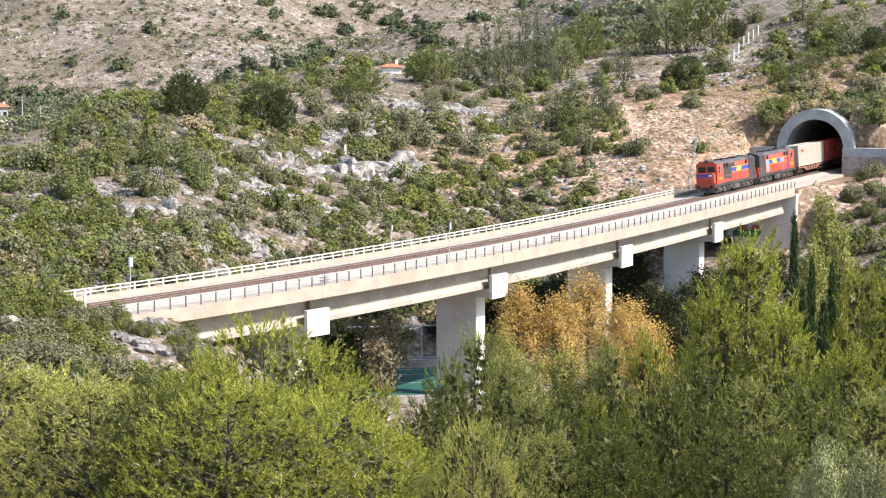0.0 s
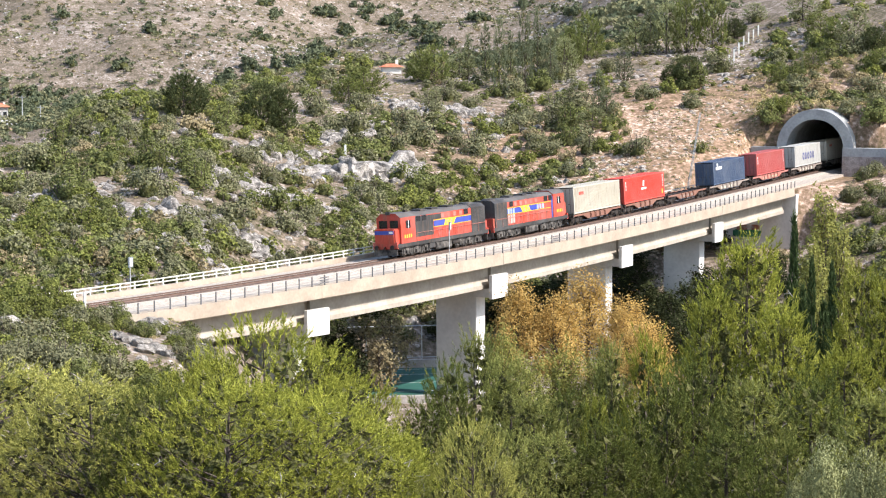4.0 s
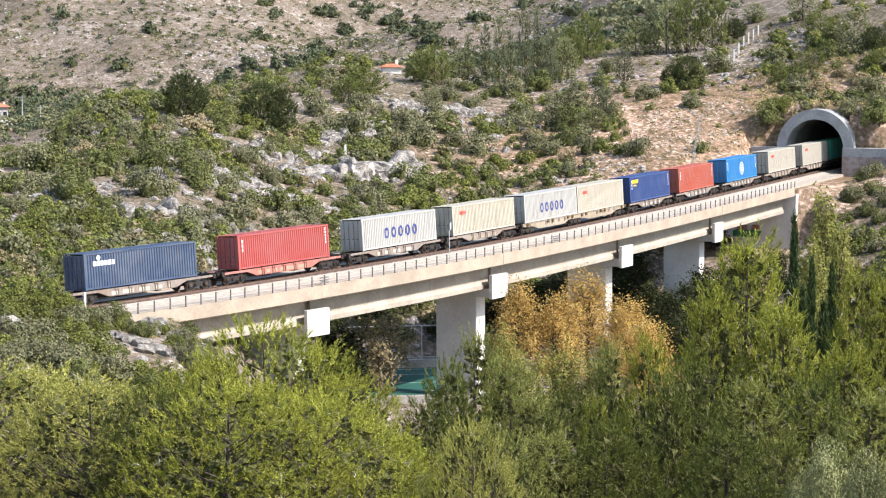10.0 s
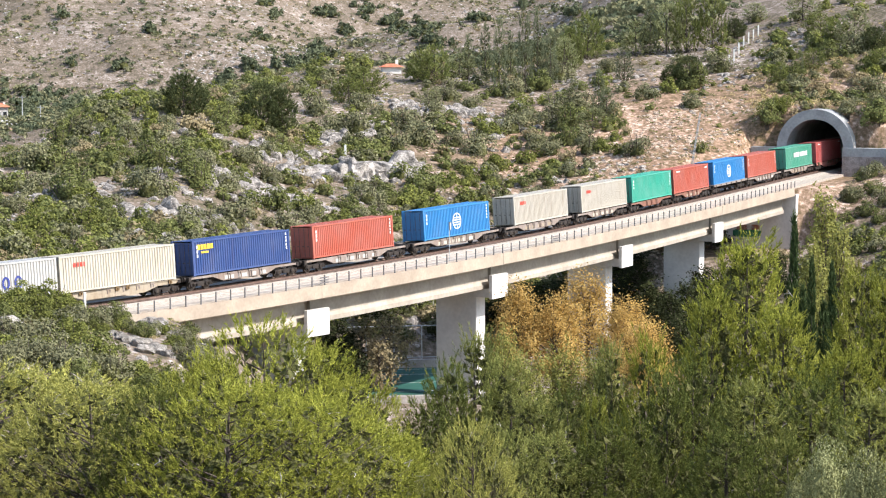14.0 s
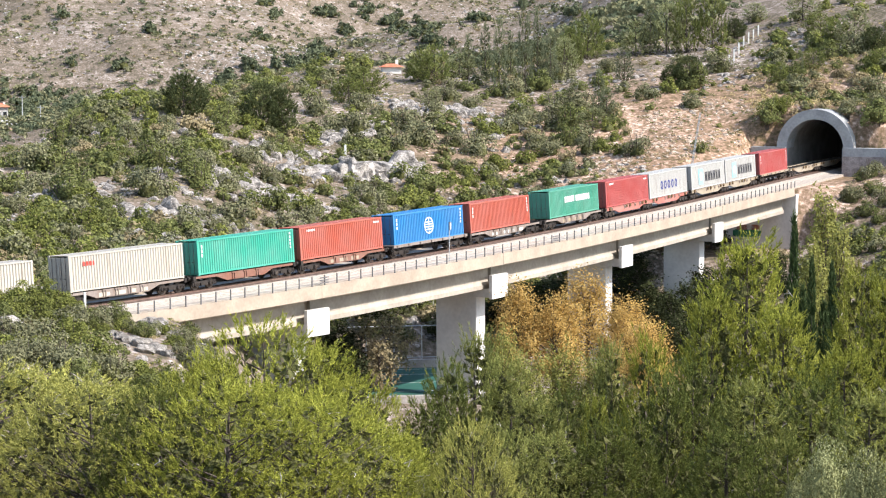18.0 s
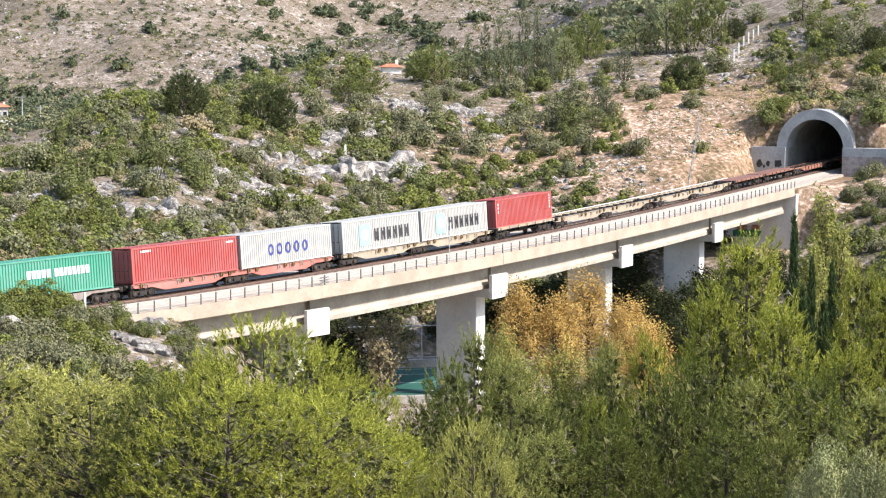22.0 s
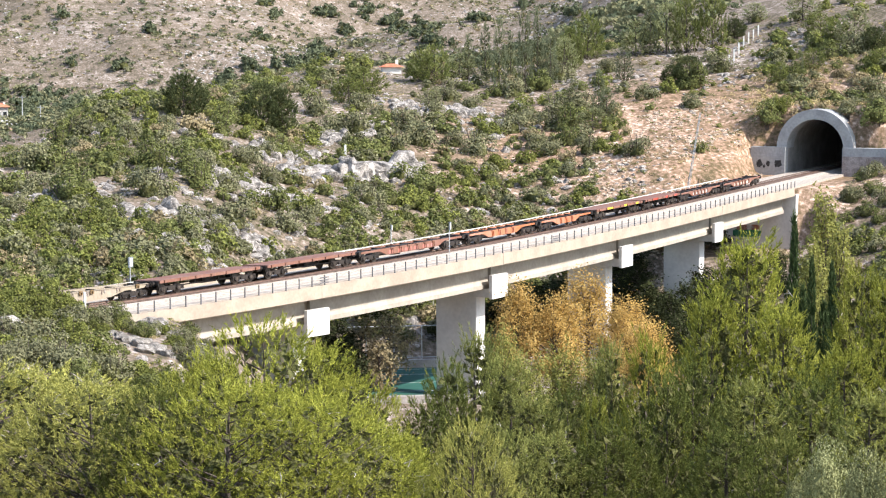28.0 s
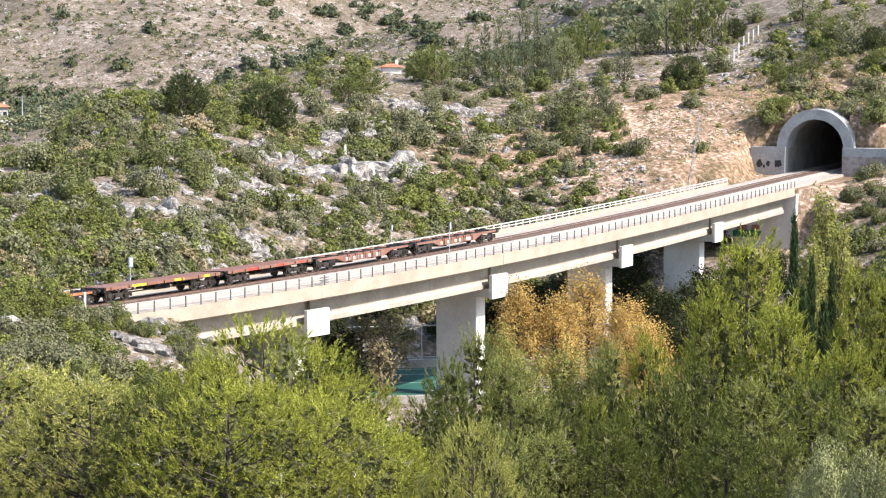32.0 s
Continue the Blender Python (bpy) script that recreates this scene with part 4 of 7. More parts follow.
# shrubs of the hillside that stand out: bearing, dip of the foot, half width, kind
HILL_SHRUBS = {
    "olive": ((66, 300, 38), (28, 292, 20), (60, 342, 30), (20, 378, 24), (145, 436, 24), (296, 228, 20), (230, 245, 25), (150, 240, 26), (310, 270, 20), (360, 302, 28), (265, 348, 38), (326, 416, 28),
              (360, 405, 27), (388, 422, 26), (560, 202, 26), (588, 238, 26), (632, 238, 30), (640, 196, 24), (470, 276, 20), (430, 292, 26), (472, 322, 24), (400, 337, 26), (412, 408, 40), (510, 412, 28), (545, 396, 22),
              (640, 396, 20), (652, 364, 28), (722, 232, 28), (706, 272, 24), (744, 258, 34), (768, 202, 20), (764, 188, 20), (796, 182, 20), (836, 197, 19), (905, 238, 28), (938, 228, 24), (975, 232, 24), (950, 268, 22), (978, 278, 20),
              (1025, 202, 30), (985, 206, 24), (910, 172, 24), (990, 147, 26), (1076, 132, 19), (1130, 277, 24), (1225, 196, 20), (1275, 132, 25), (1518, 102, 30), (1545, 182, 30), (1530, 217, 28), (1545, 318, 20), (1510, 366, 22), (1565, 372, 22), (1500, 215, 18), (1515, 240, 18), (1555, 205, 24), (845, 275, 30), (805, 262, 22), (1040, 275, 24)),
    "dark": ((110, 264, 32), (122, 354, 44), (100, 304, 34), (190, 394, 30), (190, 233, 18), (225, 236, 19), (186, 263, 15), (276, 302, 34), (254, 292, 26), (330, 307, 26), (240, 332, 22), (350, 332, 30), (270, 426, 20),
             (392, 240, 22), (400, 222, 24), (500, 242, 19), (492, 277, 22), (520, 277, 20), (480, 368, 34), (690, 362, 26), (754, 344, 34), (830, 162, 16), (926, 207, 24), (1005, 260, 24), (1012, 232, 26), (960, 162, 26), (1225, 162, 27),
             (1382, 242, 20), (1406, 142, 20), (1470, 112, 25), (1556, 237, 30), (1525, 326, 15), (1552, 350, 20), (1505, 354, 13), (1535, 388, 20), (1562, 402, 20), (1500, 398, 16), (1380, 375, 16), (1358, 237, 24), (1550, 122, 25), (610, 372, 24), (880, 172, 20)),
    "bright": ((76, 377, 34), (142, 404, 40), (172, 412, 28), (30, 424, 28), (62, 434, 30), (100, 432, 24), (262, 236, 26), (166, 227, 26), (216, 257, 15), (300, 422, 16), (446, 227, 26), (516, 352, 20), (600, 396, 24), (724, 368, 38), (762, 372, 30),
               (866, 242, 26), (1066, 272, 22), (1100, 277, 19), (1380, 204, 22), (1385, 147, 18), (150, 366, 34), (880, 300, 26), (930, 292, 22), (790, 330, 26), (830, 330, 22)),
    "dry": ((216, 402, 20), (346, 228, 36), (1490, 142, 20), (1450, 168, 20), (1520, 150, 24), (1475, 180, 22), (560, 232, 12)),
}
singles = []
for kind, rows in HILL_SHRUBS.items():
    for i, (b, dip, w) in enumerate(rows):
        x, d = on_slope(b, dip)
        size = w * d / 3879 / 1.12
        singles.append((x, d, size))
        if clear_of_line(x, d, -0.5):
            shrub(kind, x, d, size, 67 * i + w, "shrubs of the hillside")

mass = []
tries = 0
while len(mass) < 2650 and tries < 60000:
    tries += 1
    d = 178 + 262 * rnd.random()
    b = rnd.uniform(-100, 1680)
    x = (b - 784) / 3879 * d
    if valley(b, d):
        continue
    if not clear_of_line(x, d) or rnd.random() > green_cover(b, d, x, d) * (0.6 if d > 335 else 1.0):
        continue
    if min((x - u) ** 2 + ((d - v) * 0.5) ** 2 - (1.3 * w) ** 2 for u, v, w in singles) < 0:
        continue
    if 662 < b < 726 and 335 < d < 450:
        continue
    if b < 90 and 330 < d:
        continue
    lean = PATCH((x * 0.06, d * 0.04, 31.0))
    kind = rnd.choices(("olive", "dark", "bright", "dry"), (0.34 - 0.4 * max(-0.5, min(0.5, lean)), 0.36 + 0.4 * max(-0.5, min(0.5, lean)), 0.20, 0.10))[0]
    size = 0.5 + 1.0 * rnd.random() ** 1.8
    if b < 130 and d > 270:
        size *= 0.6
    s, off = nearest_line(x, d)
    if off < 0 and off > -14 and BRIDGE_A < s < 60:
        size = min(size, 1.0)
    mass.append((kind, x, d, ground(x, d) - 0.12 - 0.15 * size, size, rnd.uniform(0, 6.28)))


# the close thicket on the hillside foot behind the viaduct
for k in range(420):
    s, off = rnd.uniform(-66, 66), -8.3 - 30 * rnd.random() ** 1.2
    p = at(s, off)
    b = 784 + 3879 * p.x / p.y
    if valley(b, p.y) or near_band(p.x, p.y, 2.0) or b > 1120 or min((p.x - u) ** 2 + ((p.y - v) * 0.5) ** 2 - w ** 2 for u, v, w in singles) < 0:
        continue
    size = rnd.uniform(0.6, 1.25) * (1.0 if off < -12 else 0.75)
    mass.append((rnd.choices(("olive", "dark", "bright", "dry"), (0.36, 0.34, 0.24, 0.06))[0], p.x, p.y, ground(p.x, p.y) - 0.12 - 0.15 * size, size, rnd.uniform(0, 6.28)))


def light_arrays(seed, size, n, leaf, core=0):
    rng = np.random.default_rng(seed)
    if core:
        return leafed(rng, size, n, leaf)
    q, f = blob_points(rng, n, size, 6)
    return leaves(q, leaf, rng, f)


def scatter_mass(name, label, category, items, variants, mat):
    """Many small plants or stones joined: copies of a few variants at their places."""
    vs, ts, marks, base = [], [], [], 0
    for k, (x, y, z, size, turn, flat) in enumerate(items):
        v, t = variants[k % len(variants)][:2]
        if len(variants[0]) > 2:
            marks.append(variants[k % len(variants)][2])
        c, s = math.cos(turn), math.sin(turn)
        w = np.empty_like(v)
        w[:, 0] = (v[:, 0] * c - v[:, 1] * s) * size + x
        w[:, 1] = (v[:, 0] * s + v[:, 1] * c) * size + y
        w[:, 2] = v[:, 2] * size * flat + z
        vs.append(w)
        ts.append(t + base)
        base += len(v)
    if vs:
        return tagged(new(name, mesh_arrays(name, np.concatenate(vs), np.concatenate(ts), mat, np.concatenate(marks) if marks else None)), label, category, kind="stuff")


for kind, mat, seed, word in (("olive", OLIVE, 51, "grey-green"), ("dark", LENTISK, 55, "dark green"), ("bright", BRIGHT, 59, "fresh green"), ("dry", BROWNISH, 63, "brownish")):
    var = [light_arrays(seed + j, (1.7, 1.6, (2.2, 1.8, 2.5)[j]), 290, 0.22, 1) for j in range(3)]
    scatter_mass("hillside_scrub", word + " scrub scattered over the stony hillside", "scrub", [(x, y, z, s, t, 1.0) for k, x, y, z, s, t in mass if k == kind], var, [mat, INNER_SHADE])

# conifers and trees of the upper slope: bearing, depth, top, radius, kind
# needle colour lightened to stand in for haze over the slope
HAZY = foliage("grey-green conifer needles lightened for haze", (0.165, 0.18, 0.09), (0.45, 0.47, 0.235))
FIR = foliage("dark blue-green conifer needles", (0.10, 0.115, 0.068), (0.30, 0.325, 0.19))
CONIFER = [pine_meshes(27, 10, 2.2, FIR, 210, "cone", 0.05, 5, 6, 0.36, 0.45, 0, 0.9), pine_meshes(28, 10, 2.6, HAZY, 220, "round", 0.05, 5, 6, 0.36, 0.45, 0, 0.9)]
MID_GREEN = foliage("mid green pine needles", (0.085, 0.105, 0.036), (0.31, 0.335, 0.105))
MID_DARK = foliage("sombre green pine needles", (0.045, 0.06, 0.028), (0.17, 0.19, 0.08))
MIDPINE = [pine_meshes(29, 7, 2.8, MID_GREEN, 260, "round", 0.05, 5, 6, 0.36, 0.42, 0, 0.9), pine_meshes(30, 7, 2.6, MID_DARK, 430, "round", 0.05, 5, 6, 0.4, 0.42, 0, 0.9)]
UPPER = (
    (830, 384, 45, 1.9, 0), (860, 384, 60, 1.9, 0), (885, 372, 38, 1.9, 0), (905, 384, 52, 1.9, 0), (930, 372, 35, 1.9, 0), (952, 378, 28, 1.9, 0), (975, 372, 50, 1.9, 0), (1000, 378, 70, 2.2, 1), (815, 384, 95, 2.6, 1), (770, 375, 85, 3.0, 2),
    (748, 378, 92, 2.4, 2), (645, 347, 122, 3.6, 2), (620, 338, 140, 2.8, 2), (328, 300, 133, 3.4, 3), (468, 311, 150, 3.2, 3), (500, 311, 160, 2.4, 3), (1060, 335, 128, 1.9, 0), (1075, 330, 150, 2.0, 0), (1050, 325, 195, 2.6, 1), (1105, 366, 90, 2.4, 0),
    (1150, 393, 5, 2.6, 0), (1125, 393, 40, 2.6, 1), (1180, 393, 10, 2.8, 1), (1215, 393, 0, 3.2, 2), (1260, 393, -5, 3.0, 2), (1040, 393, 30, 3.0, 2), (1010, 384, 55, 2.6, 2), (1335, 420, 10, 2.4, 1), (1420, 400, -10, 3.0, 1), (1450, 385, 30, 2.8, 2),
    (1480, 372, 40, 2.6, 2), (1510, 368, 25, 3.0, 1), (1545, 362, 55, 2.6, 3), (1440, 352, 125, 2.0, 2), (1380, 345, 170, 1.8, 2), (1416, 348, 72, 0.7, 0), (1220, 352, 105, 2.6, 3), (1190, 356, 120, 2.2, 3), (1300, 400, 60, 2.2, 3), (1560, 345, 130, 2.6, 2),
)
for i, (b, d, top, r, k) in enumerate(UPPER):
    x, y, z = spot(b, d)
    h = max(3.5, 40 - d * (top - 79) / 3879 - z)
    if k < 2:
        plant("conifer", CONIFER[k], x, y, z - 0.2, (r / (3.1 if k == 0 else 2.6), r / (3.1 if k == 0 else 2.6), h / 10 * (0.8 + 0.07 * (i * 5 % 7) if k == 0 else 1)), i * 71, "tall dark conifer on the upper slope", "tree", "conifers of the upper slope")
    else:
        plant("pine_tree", MIDPINE[k - 2], x, y, z - 0.2, (r / 3.0, r / 3.0, h / 7), i * 71, ("rounded green pine on the upper slope", "rounded dark green pine on the upper slope")[k - 2], "tree", "pines of the upper slope")

# low cushions and dry grass between the shrubs
straw = []
while len(straw) < 900:
    b, d = rnd.uniform(1330, 1660), rnd.uniform(292, 360)
    x = (b - 784) / 3879 * d
    s, off = nearest_line(x, d)
    if s > PORTAL + 2.5 or (s > PORTAL - 14 and abs(off) > 13):
        straw.append((x, d, ground(x, d) - 0.05, rnd.uniform(0.2, 0.6), rnd.uniform(0, 6.28), 1.1))
low = []
while len(low) < 7600:
    d = 175 + 240 * rnd.random()
    b = rnd.uniform(-60, 1640)
    x = (b - 784) / 3879 * d
    if valley(b, d) or not clear_of_line(x, d, 0):
        continue
    low.append((x, d, ground(x, d) - 0.05, rnd.uniform(0.16, 0.42), rnd.uniform(0, 6.28), 0.8))
spur = []
while len(spur) < 900:
    d, b = rnd.uniform(108, 166), rnd.uniform(-40, 480)
    x = (b - 784) / 3879 * d
    if clear_of_line(x, d, -0.6):
        spur.append((x, d, ground(x, d) - 0.04, rnd.uniform(0.08, 0.26), rnd.uniform(0, 6.28), 0.9))
var = [light_arrays(71 + j, (1.7, 1.6, 1.5), 32, 0.40) for j in range(3)]
near_var = [light_arrays(76 + j, (1.7, 1.6, 1.5), 60, 0.36) for j in range(3)]
scatter_mass("dry_grass", "straw-coloured grass tufts among the rocks of the spur", "grass", spur[:450], near_var, GRASS)
scatter_mass("low_scrub", "low green herbs among the rocks of the spur", "scrub", spur[450:], near_var, BRIGHT)
scatter_mass("low_scrub", "low cushions of dull green scrub among stones", "scrub", low[:2700], var, LENTISK)
scatter_mass("low_scrub", "low cushions of grey-green herbs among stones", "scrub", low[2700:5000], var, OLIVE)
scatter_mass("low_scrub", "low brownish dry herbs among stones", "scrub", low[5000:6400], var, BROWNISH)
scatter_mass("dry_grass", "tall dry grass on the slope above the tunnel", "grass", straw[:500], var, GRASS)
scatter_mass("low_scrub", "dull brownish herbs on the slope above the tunnel", "scrub", straw[500:], var, BROWNISH)
scatter_mass("dry_grass", "tufts of straw-coloured dry grass", "grass", low[6400:], var, GRASS)

# far hills
far = {"dark": [], "olive": []}
n = 0
while n < 5200:
    d = 430 + 650 * rnd.random()
    b = rnd.uniform(-150, 1300)
    x = (b - 784) / 3879 * d
    c = 0.42 + 0.7 * PATCH((x * 0.012, d * 0.008, 7.7)) + 0.3 * PATCH((x * 0.04, d * 0.03, 2.1))
    if d < 700:
        c += 0.35
    if rnd.random() > c:
        continue
    n += 1
    far["dark" if rnd.random() < 0.4 else "olive"].append((x, d, ground(x, d) - 0.2, rnd.uniform(0.5, 1.5) * (1.25 if c > 0.75 else 0.8), rnd.uniform(0, 6.28), 0.9))
groves = []
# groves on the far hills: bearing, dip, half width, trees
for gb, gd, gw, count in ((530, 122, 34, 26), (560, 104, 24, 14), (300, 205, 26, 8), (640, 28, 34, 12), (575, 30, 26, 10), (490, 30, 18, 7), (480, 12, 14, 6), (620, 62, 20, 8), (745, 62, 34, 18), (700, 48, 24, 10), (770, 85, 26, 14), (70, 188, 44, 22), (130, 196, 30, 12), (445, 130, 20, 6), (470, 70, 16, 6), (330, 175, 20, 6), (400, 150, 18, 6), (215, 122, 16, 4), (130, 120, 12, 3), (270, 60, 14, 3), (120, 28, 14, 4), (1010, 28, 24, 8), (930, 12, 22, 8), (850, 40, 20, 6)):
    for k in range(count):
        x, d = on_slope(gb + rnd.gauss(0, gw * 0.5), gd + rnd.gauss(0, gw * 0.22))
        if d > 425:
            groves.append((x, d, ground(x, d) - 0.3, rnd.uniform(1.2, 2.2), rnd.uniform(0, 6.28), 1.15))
herbs = []
while len(herbs) < 6500:
    d = 560 + 520 * rnd.random()
    b = rnd.uniform(-120, 1250)
    x = (b - 784) / 3879 * d
    herbs.append((x, d, ground(x, d) - 0.1, rnd.uniform(0.25, 0.7), rnd.uniform(0, 6.28), 0.7))
var = [light_arrays(91 + j, (1.8, 1.7, 1.4), 14, 1.1) for j in range(4)]
scatter_mass("far_herbs", "dull grey-green low herbs over the far hills", "scrub", herbs[:3600], var, OLIVE)
scatter_mass("far_herbs", "brownish dry herbs over the far hills", "scrub", herbs[3600:], var, BROWNISH)
var = [light_arrays(81 + j, (1.7, 1.6, 2.0), 40, 0.55) for j in range(4)]
# far leaves: distance haze is mixed into their base colour
HAZED = foliage("dark green leaves greyed for haze", (0.075, 0.09, 0.055), (0.20, 0.225, 0.13), 0.2)
scatter_mass("far_trees", "dark green groves on the far hills, leaves greyed for haze", "trees", groves, [light_arrays(86 + j, (1.7, 1.6, 2.0), 130, 0.36, 1) for j in range(3)], [HAZED, INNER_SHADE])
scatter_mass("far_scrub", "dark green scrub dotted over the far hills", "scrub", far["dark"], var, HAZED)
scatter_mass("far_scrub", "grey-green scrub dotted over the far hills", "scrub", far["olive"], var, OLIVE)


# ---- rocks ----
def rock_arrays(seed, sub=3):
    bm = bmesh.new()
    bmesh.ops.create_icosphere(bm, subdivisions=sub, radius=1.0)
    r = random.Random(seed)
    o = Vector((r.uniform(0, 50), r.uniform(0, 50), r.uniform(0, 50)))
    for v in bm.verts:
        near, nodes = noise.voronoi(v.co * 1.9 + o)
        v.co *= 1 + 0.35 * noise.noise(v.co * 1.3 + o) + 0.2 * noise.noise(v.co * 3.1 + o) - 0.2 * math.exp(-(near[1] - near[0]) / 0.1)
    for i in range(11):
        q = Vector((r.gauss(0, 1), r.gauss(0, 1), r.gauss(0.2, 1))).normalized()
        reach = r.uniform(0.45, 0.8)
        for v in bm.verts:
            over = v.co.dot(q) - reach
            if over > 0:
                v.co -= q * over * 0.93
    bmesh.ops.triangulate(bm, faces=bm.faces)
    v = np.array([q.co[:] for q in bm.verts])
    bm.verts.index_update()
    t = np.array([[q.index for q in f.verts] for f in bm.faces])
    bm.free()
    return v, t


ROCKS = [rock_arrays(i) for i in range(5)]
ROCKS_LOW = [rock_arrays(20 + i, 2) for i in range(5)]
ROCKS_TINY = [rock_arrays(30 + i, 1) for i in range(5)]
ROCKS_FAR = [rock_arrays(40 + i, 1) for i in range(4)]
small, tries = [], 0
while len(small) < 4200 and tries < 90000:
    tries += 1
    d = 175 + 230 * rnd.random()
    b = rnd.uniform(-60, 1640)
    x = (b - 784) / 3879 * d
    if valley(b, d) or not clear_of_line(x, d, 0.5):
        continue
    c = 0.25 + 1.2 * PATCH((x * 0.05, d * 0.035, 12.3)) + 0.5 * PATCH((x * 0.2, d * 0.15, 6.6))
    if b < 560 and d < 250:
        c += 0.3
    if 1060 < b < 1370 and 280 < d < 340:
        c -= 0.1
    if rnd.random() > c:
        continue
    small.append((x, d, ground(x, d) - 0.05, (0.16 + 1.0 * rnd.random() ** 2.6) * (0.5 if b > 1050 and d < 345 else 1), rnd.uniform(0, 6.28), rnd.uniform(0.5, 0.9)))
for x0, y0, x1, y1 in BAND_LINES:
    for k in range(int(6 * math.hypot(x1 - x0, y1 - y0))):
        f = rnd.random()
        x, d = x0 + (x1 - x0) * f + rnd.gauss(0, 1.3), y0 + (y1 - y0) * f + rnd.gauss(0, 2.6)
        if x > 20 and f > 0.7:
            continue
        if clear_of_line(x, d, 0):
            small.append((x, d, ground(x, d) - 0.05, (0.25 + 1.35 * rnd.random() ** 2.2) * (0.45 if x > 20 else 1), rnd.uniform(0, 6.28), rnd.uniform(0.7, 1.15)))
bank = []
for k in range(5200):
    b, d = rnd.uniform(1050, 1375), rnd.uniform(276, 338)
    x = (b - 784) / 3879 * d
    if clear_of_line(x, d, -2.0) and PATCH((x * 0.12, d * 0.1, 3.3)) > -0.15:
        bank.append((x, d, ground(x, d) - 0.03, 0.07 + 0.5 * rnd.random() ** 3, rnd.uniform(0, 6.28), rnd.uniform(0.5, 0.9)))
for k in range(260):
    b, d = rnd.uniform(-20, 470), rnd.uniform(128, 164)
    x = (b - 784) / 3879 * d
    if clear_of_line(x, d, -1.0):
        small.append((x, d, ground(x, d) - 0.03, 0.1 + 0.7 * rnd.random() ** 2.5, rnd.uniform(0, 6.28), rnd.uniform(0.5, 0.9)))
scatter_mass("bank_stones", "reddish pale rubble on the cut bank by the tunnel", "stones", bank, ROCKS_TINY, EARTHY)
scatter_mass("scattered_stones", "pale limestone blocks scattered over the slope", "stones", [q for q in small if q[3] > 0.9], ROCKS_LOW, STONE)
scatter_mass("scattered_stones", "pale limestone rubble scattered over the slope", "stones", [q for q in small if q[3] <= 0.9], ROCKS_TINY, STONE)
FAR_STONE = material("bleached limestone", (0.27, 0.25, 0.225), (0.55, 0.515, 0.47), 0.8, 0.95, spread=0.2)
farstones, tries = [], 0
while len(farstones) < 8000:
    d = 640 + 420 * rnd.random()
    b = rnd.uniform(-150, 1200)
    x = (b - 784) / 3879 * d
    if rnd.random() > 0.22 + 1.0 * PATCH((x * 0.015, d * 0.012, 22.3)) + 0.8 * PATCH((x * 0.06, d * 0.03, 8.3)):
        continue
    farstones.append((x, d, ground(x, d) - 0.1, 0.25 + 0.85 * rnd.random() ** 2, rnd.uniform(0, 6.28), 0.6))
scatter_mass("far_stones", "pale stone outcrops on the far hills", "stones", farstones, ROCKS_FAR, FAR_STONE)
ROCK_MESH = [mesh_arrays("limestone_boulder", v, t, STONE) for v, t in ROCKS]
SPUR_STONE = material("warm pale limestone", (0.19, 0.172, 0.15), (0.42, 0.385, 0.34), 2.4, 0.95, bump=0.2, spread=0.3, per_object=0.1)
PALE_ROCK_MESH = [mesh_arrays("limestone_boulder", v, t, SPUR_STONE) for v, t in ROCKS]
# single boulders: bearing, depth, size, flatness
BOULDERS = (
    (540, 287, 2.0, 0.8), (556, 288, 2.3, 0.8), (575, 289, 2.8, 0.9), (598, 291, 2.3, 0.9), (618, 292, 2.8, 0.9), (640, 293, 2.6, 1.0), (662, 295, 2.4, 1.0), (684, 296, 2.5, 1.0), (706, 297, 3.1, 1.1), (730, 298, 2.2, 0.9), (560, 284, 1.6, 0.8), (522, 286, 1.8, 0.7), (630, 289, 1.7, 0.8), (500, 285, 1.5, 0.7), (480, 262, 1.6, 0.8), (445, 258, 1.8, 0.8), (410, 255, 1.5, 0.8), (520, 268, 1.5, 0.7),
    (196, 148.6, 0.6, 0.6), (211, 148.0, 0.8, 0.6), (228, 147.6, 0.9, 0.65), (246, 147.2, 1.1, 0.7), (262, 146.8, 0.9, 0.7), (252, 145.6, 0.9, 0.6), (274, 146.2, 0.9, 0.6), (290, 145.8, 0.7, 0.6), (258, 160, 0.9, 0.9), (276, 159.5, 1.0, 0.8), (270, 158.5, 0.8, 0.7), (262, 152, 0.9, 0.6), (300, 154, 0.9, 0.5), (340, 155, 1.1, 0.5), (372, 156, 0.9, 0.6), (5, 142, 1.5, 0.9), (430, 158, 0.8, 0.6),
    (165, 205, 1.2, 0.7), (200, 208, 1.4, 0.7), (235, 212, 1.3, 0.8), (265, 205, 1.2, 0.7), (300, 214, 1.0, 0.8), (225, 233, 1.4, 0.8), (345, 236, 1.6, 0.8), (385, 239, 1.3, 0.8), (430, 242, 1.5, 0.9), (462, 244, 1.2, 0.8),
)
for i, (b, d, size, flat) in enumerate(BOULDERS):
    x, y, z = spot(b, d)
    ob = tagged(new("limestone_boulder", (PALE_ROCK_MESH if d < 170 else ROCK_MESH)[i % 5]), "weathered pale grey limestone boulder half sunk in the slope", "rock", "limestone boulders")
    ob.matrix_basis = pose(x, y, z + 0.12 * size * flat, 0, 0, i * 83) @ Matrix.Diagonal((size, size * 0.9, size * flat, 1))

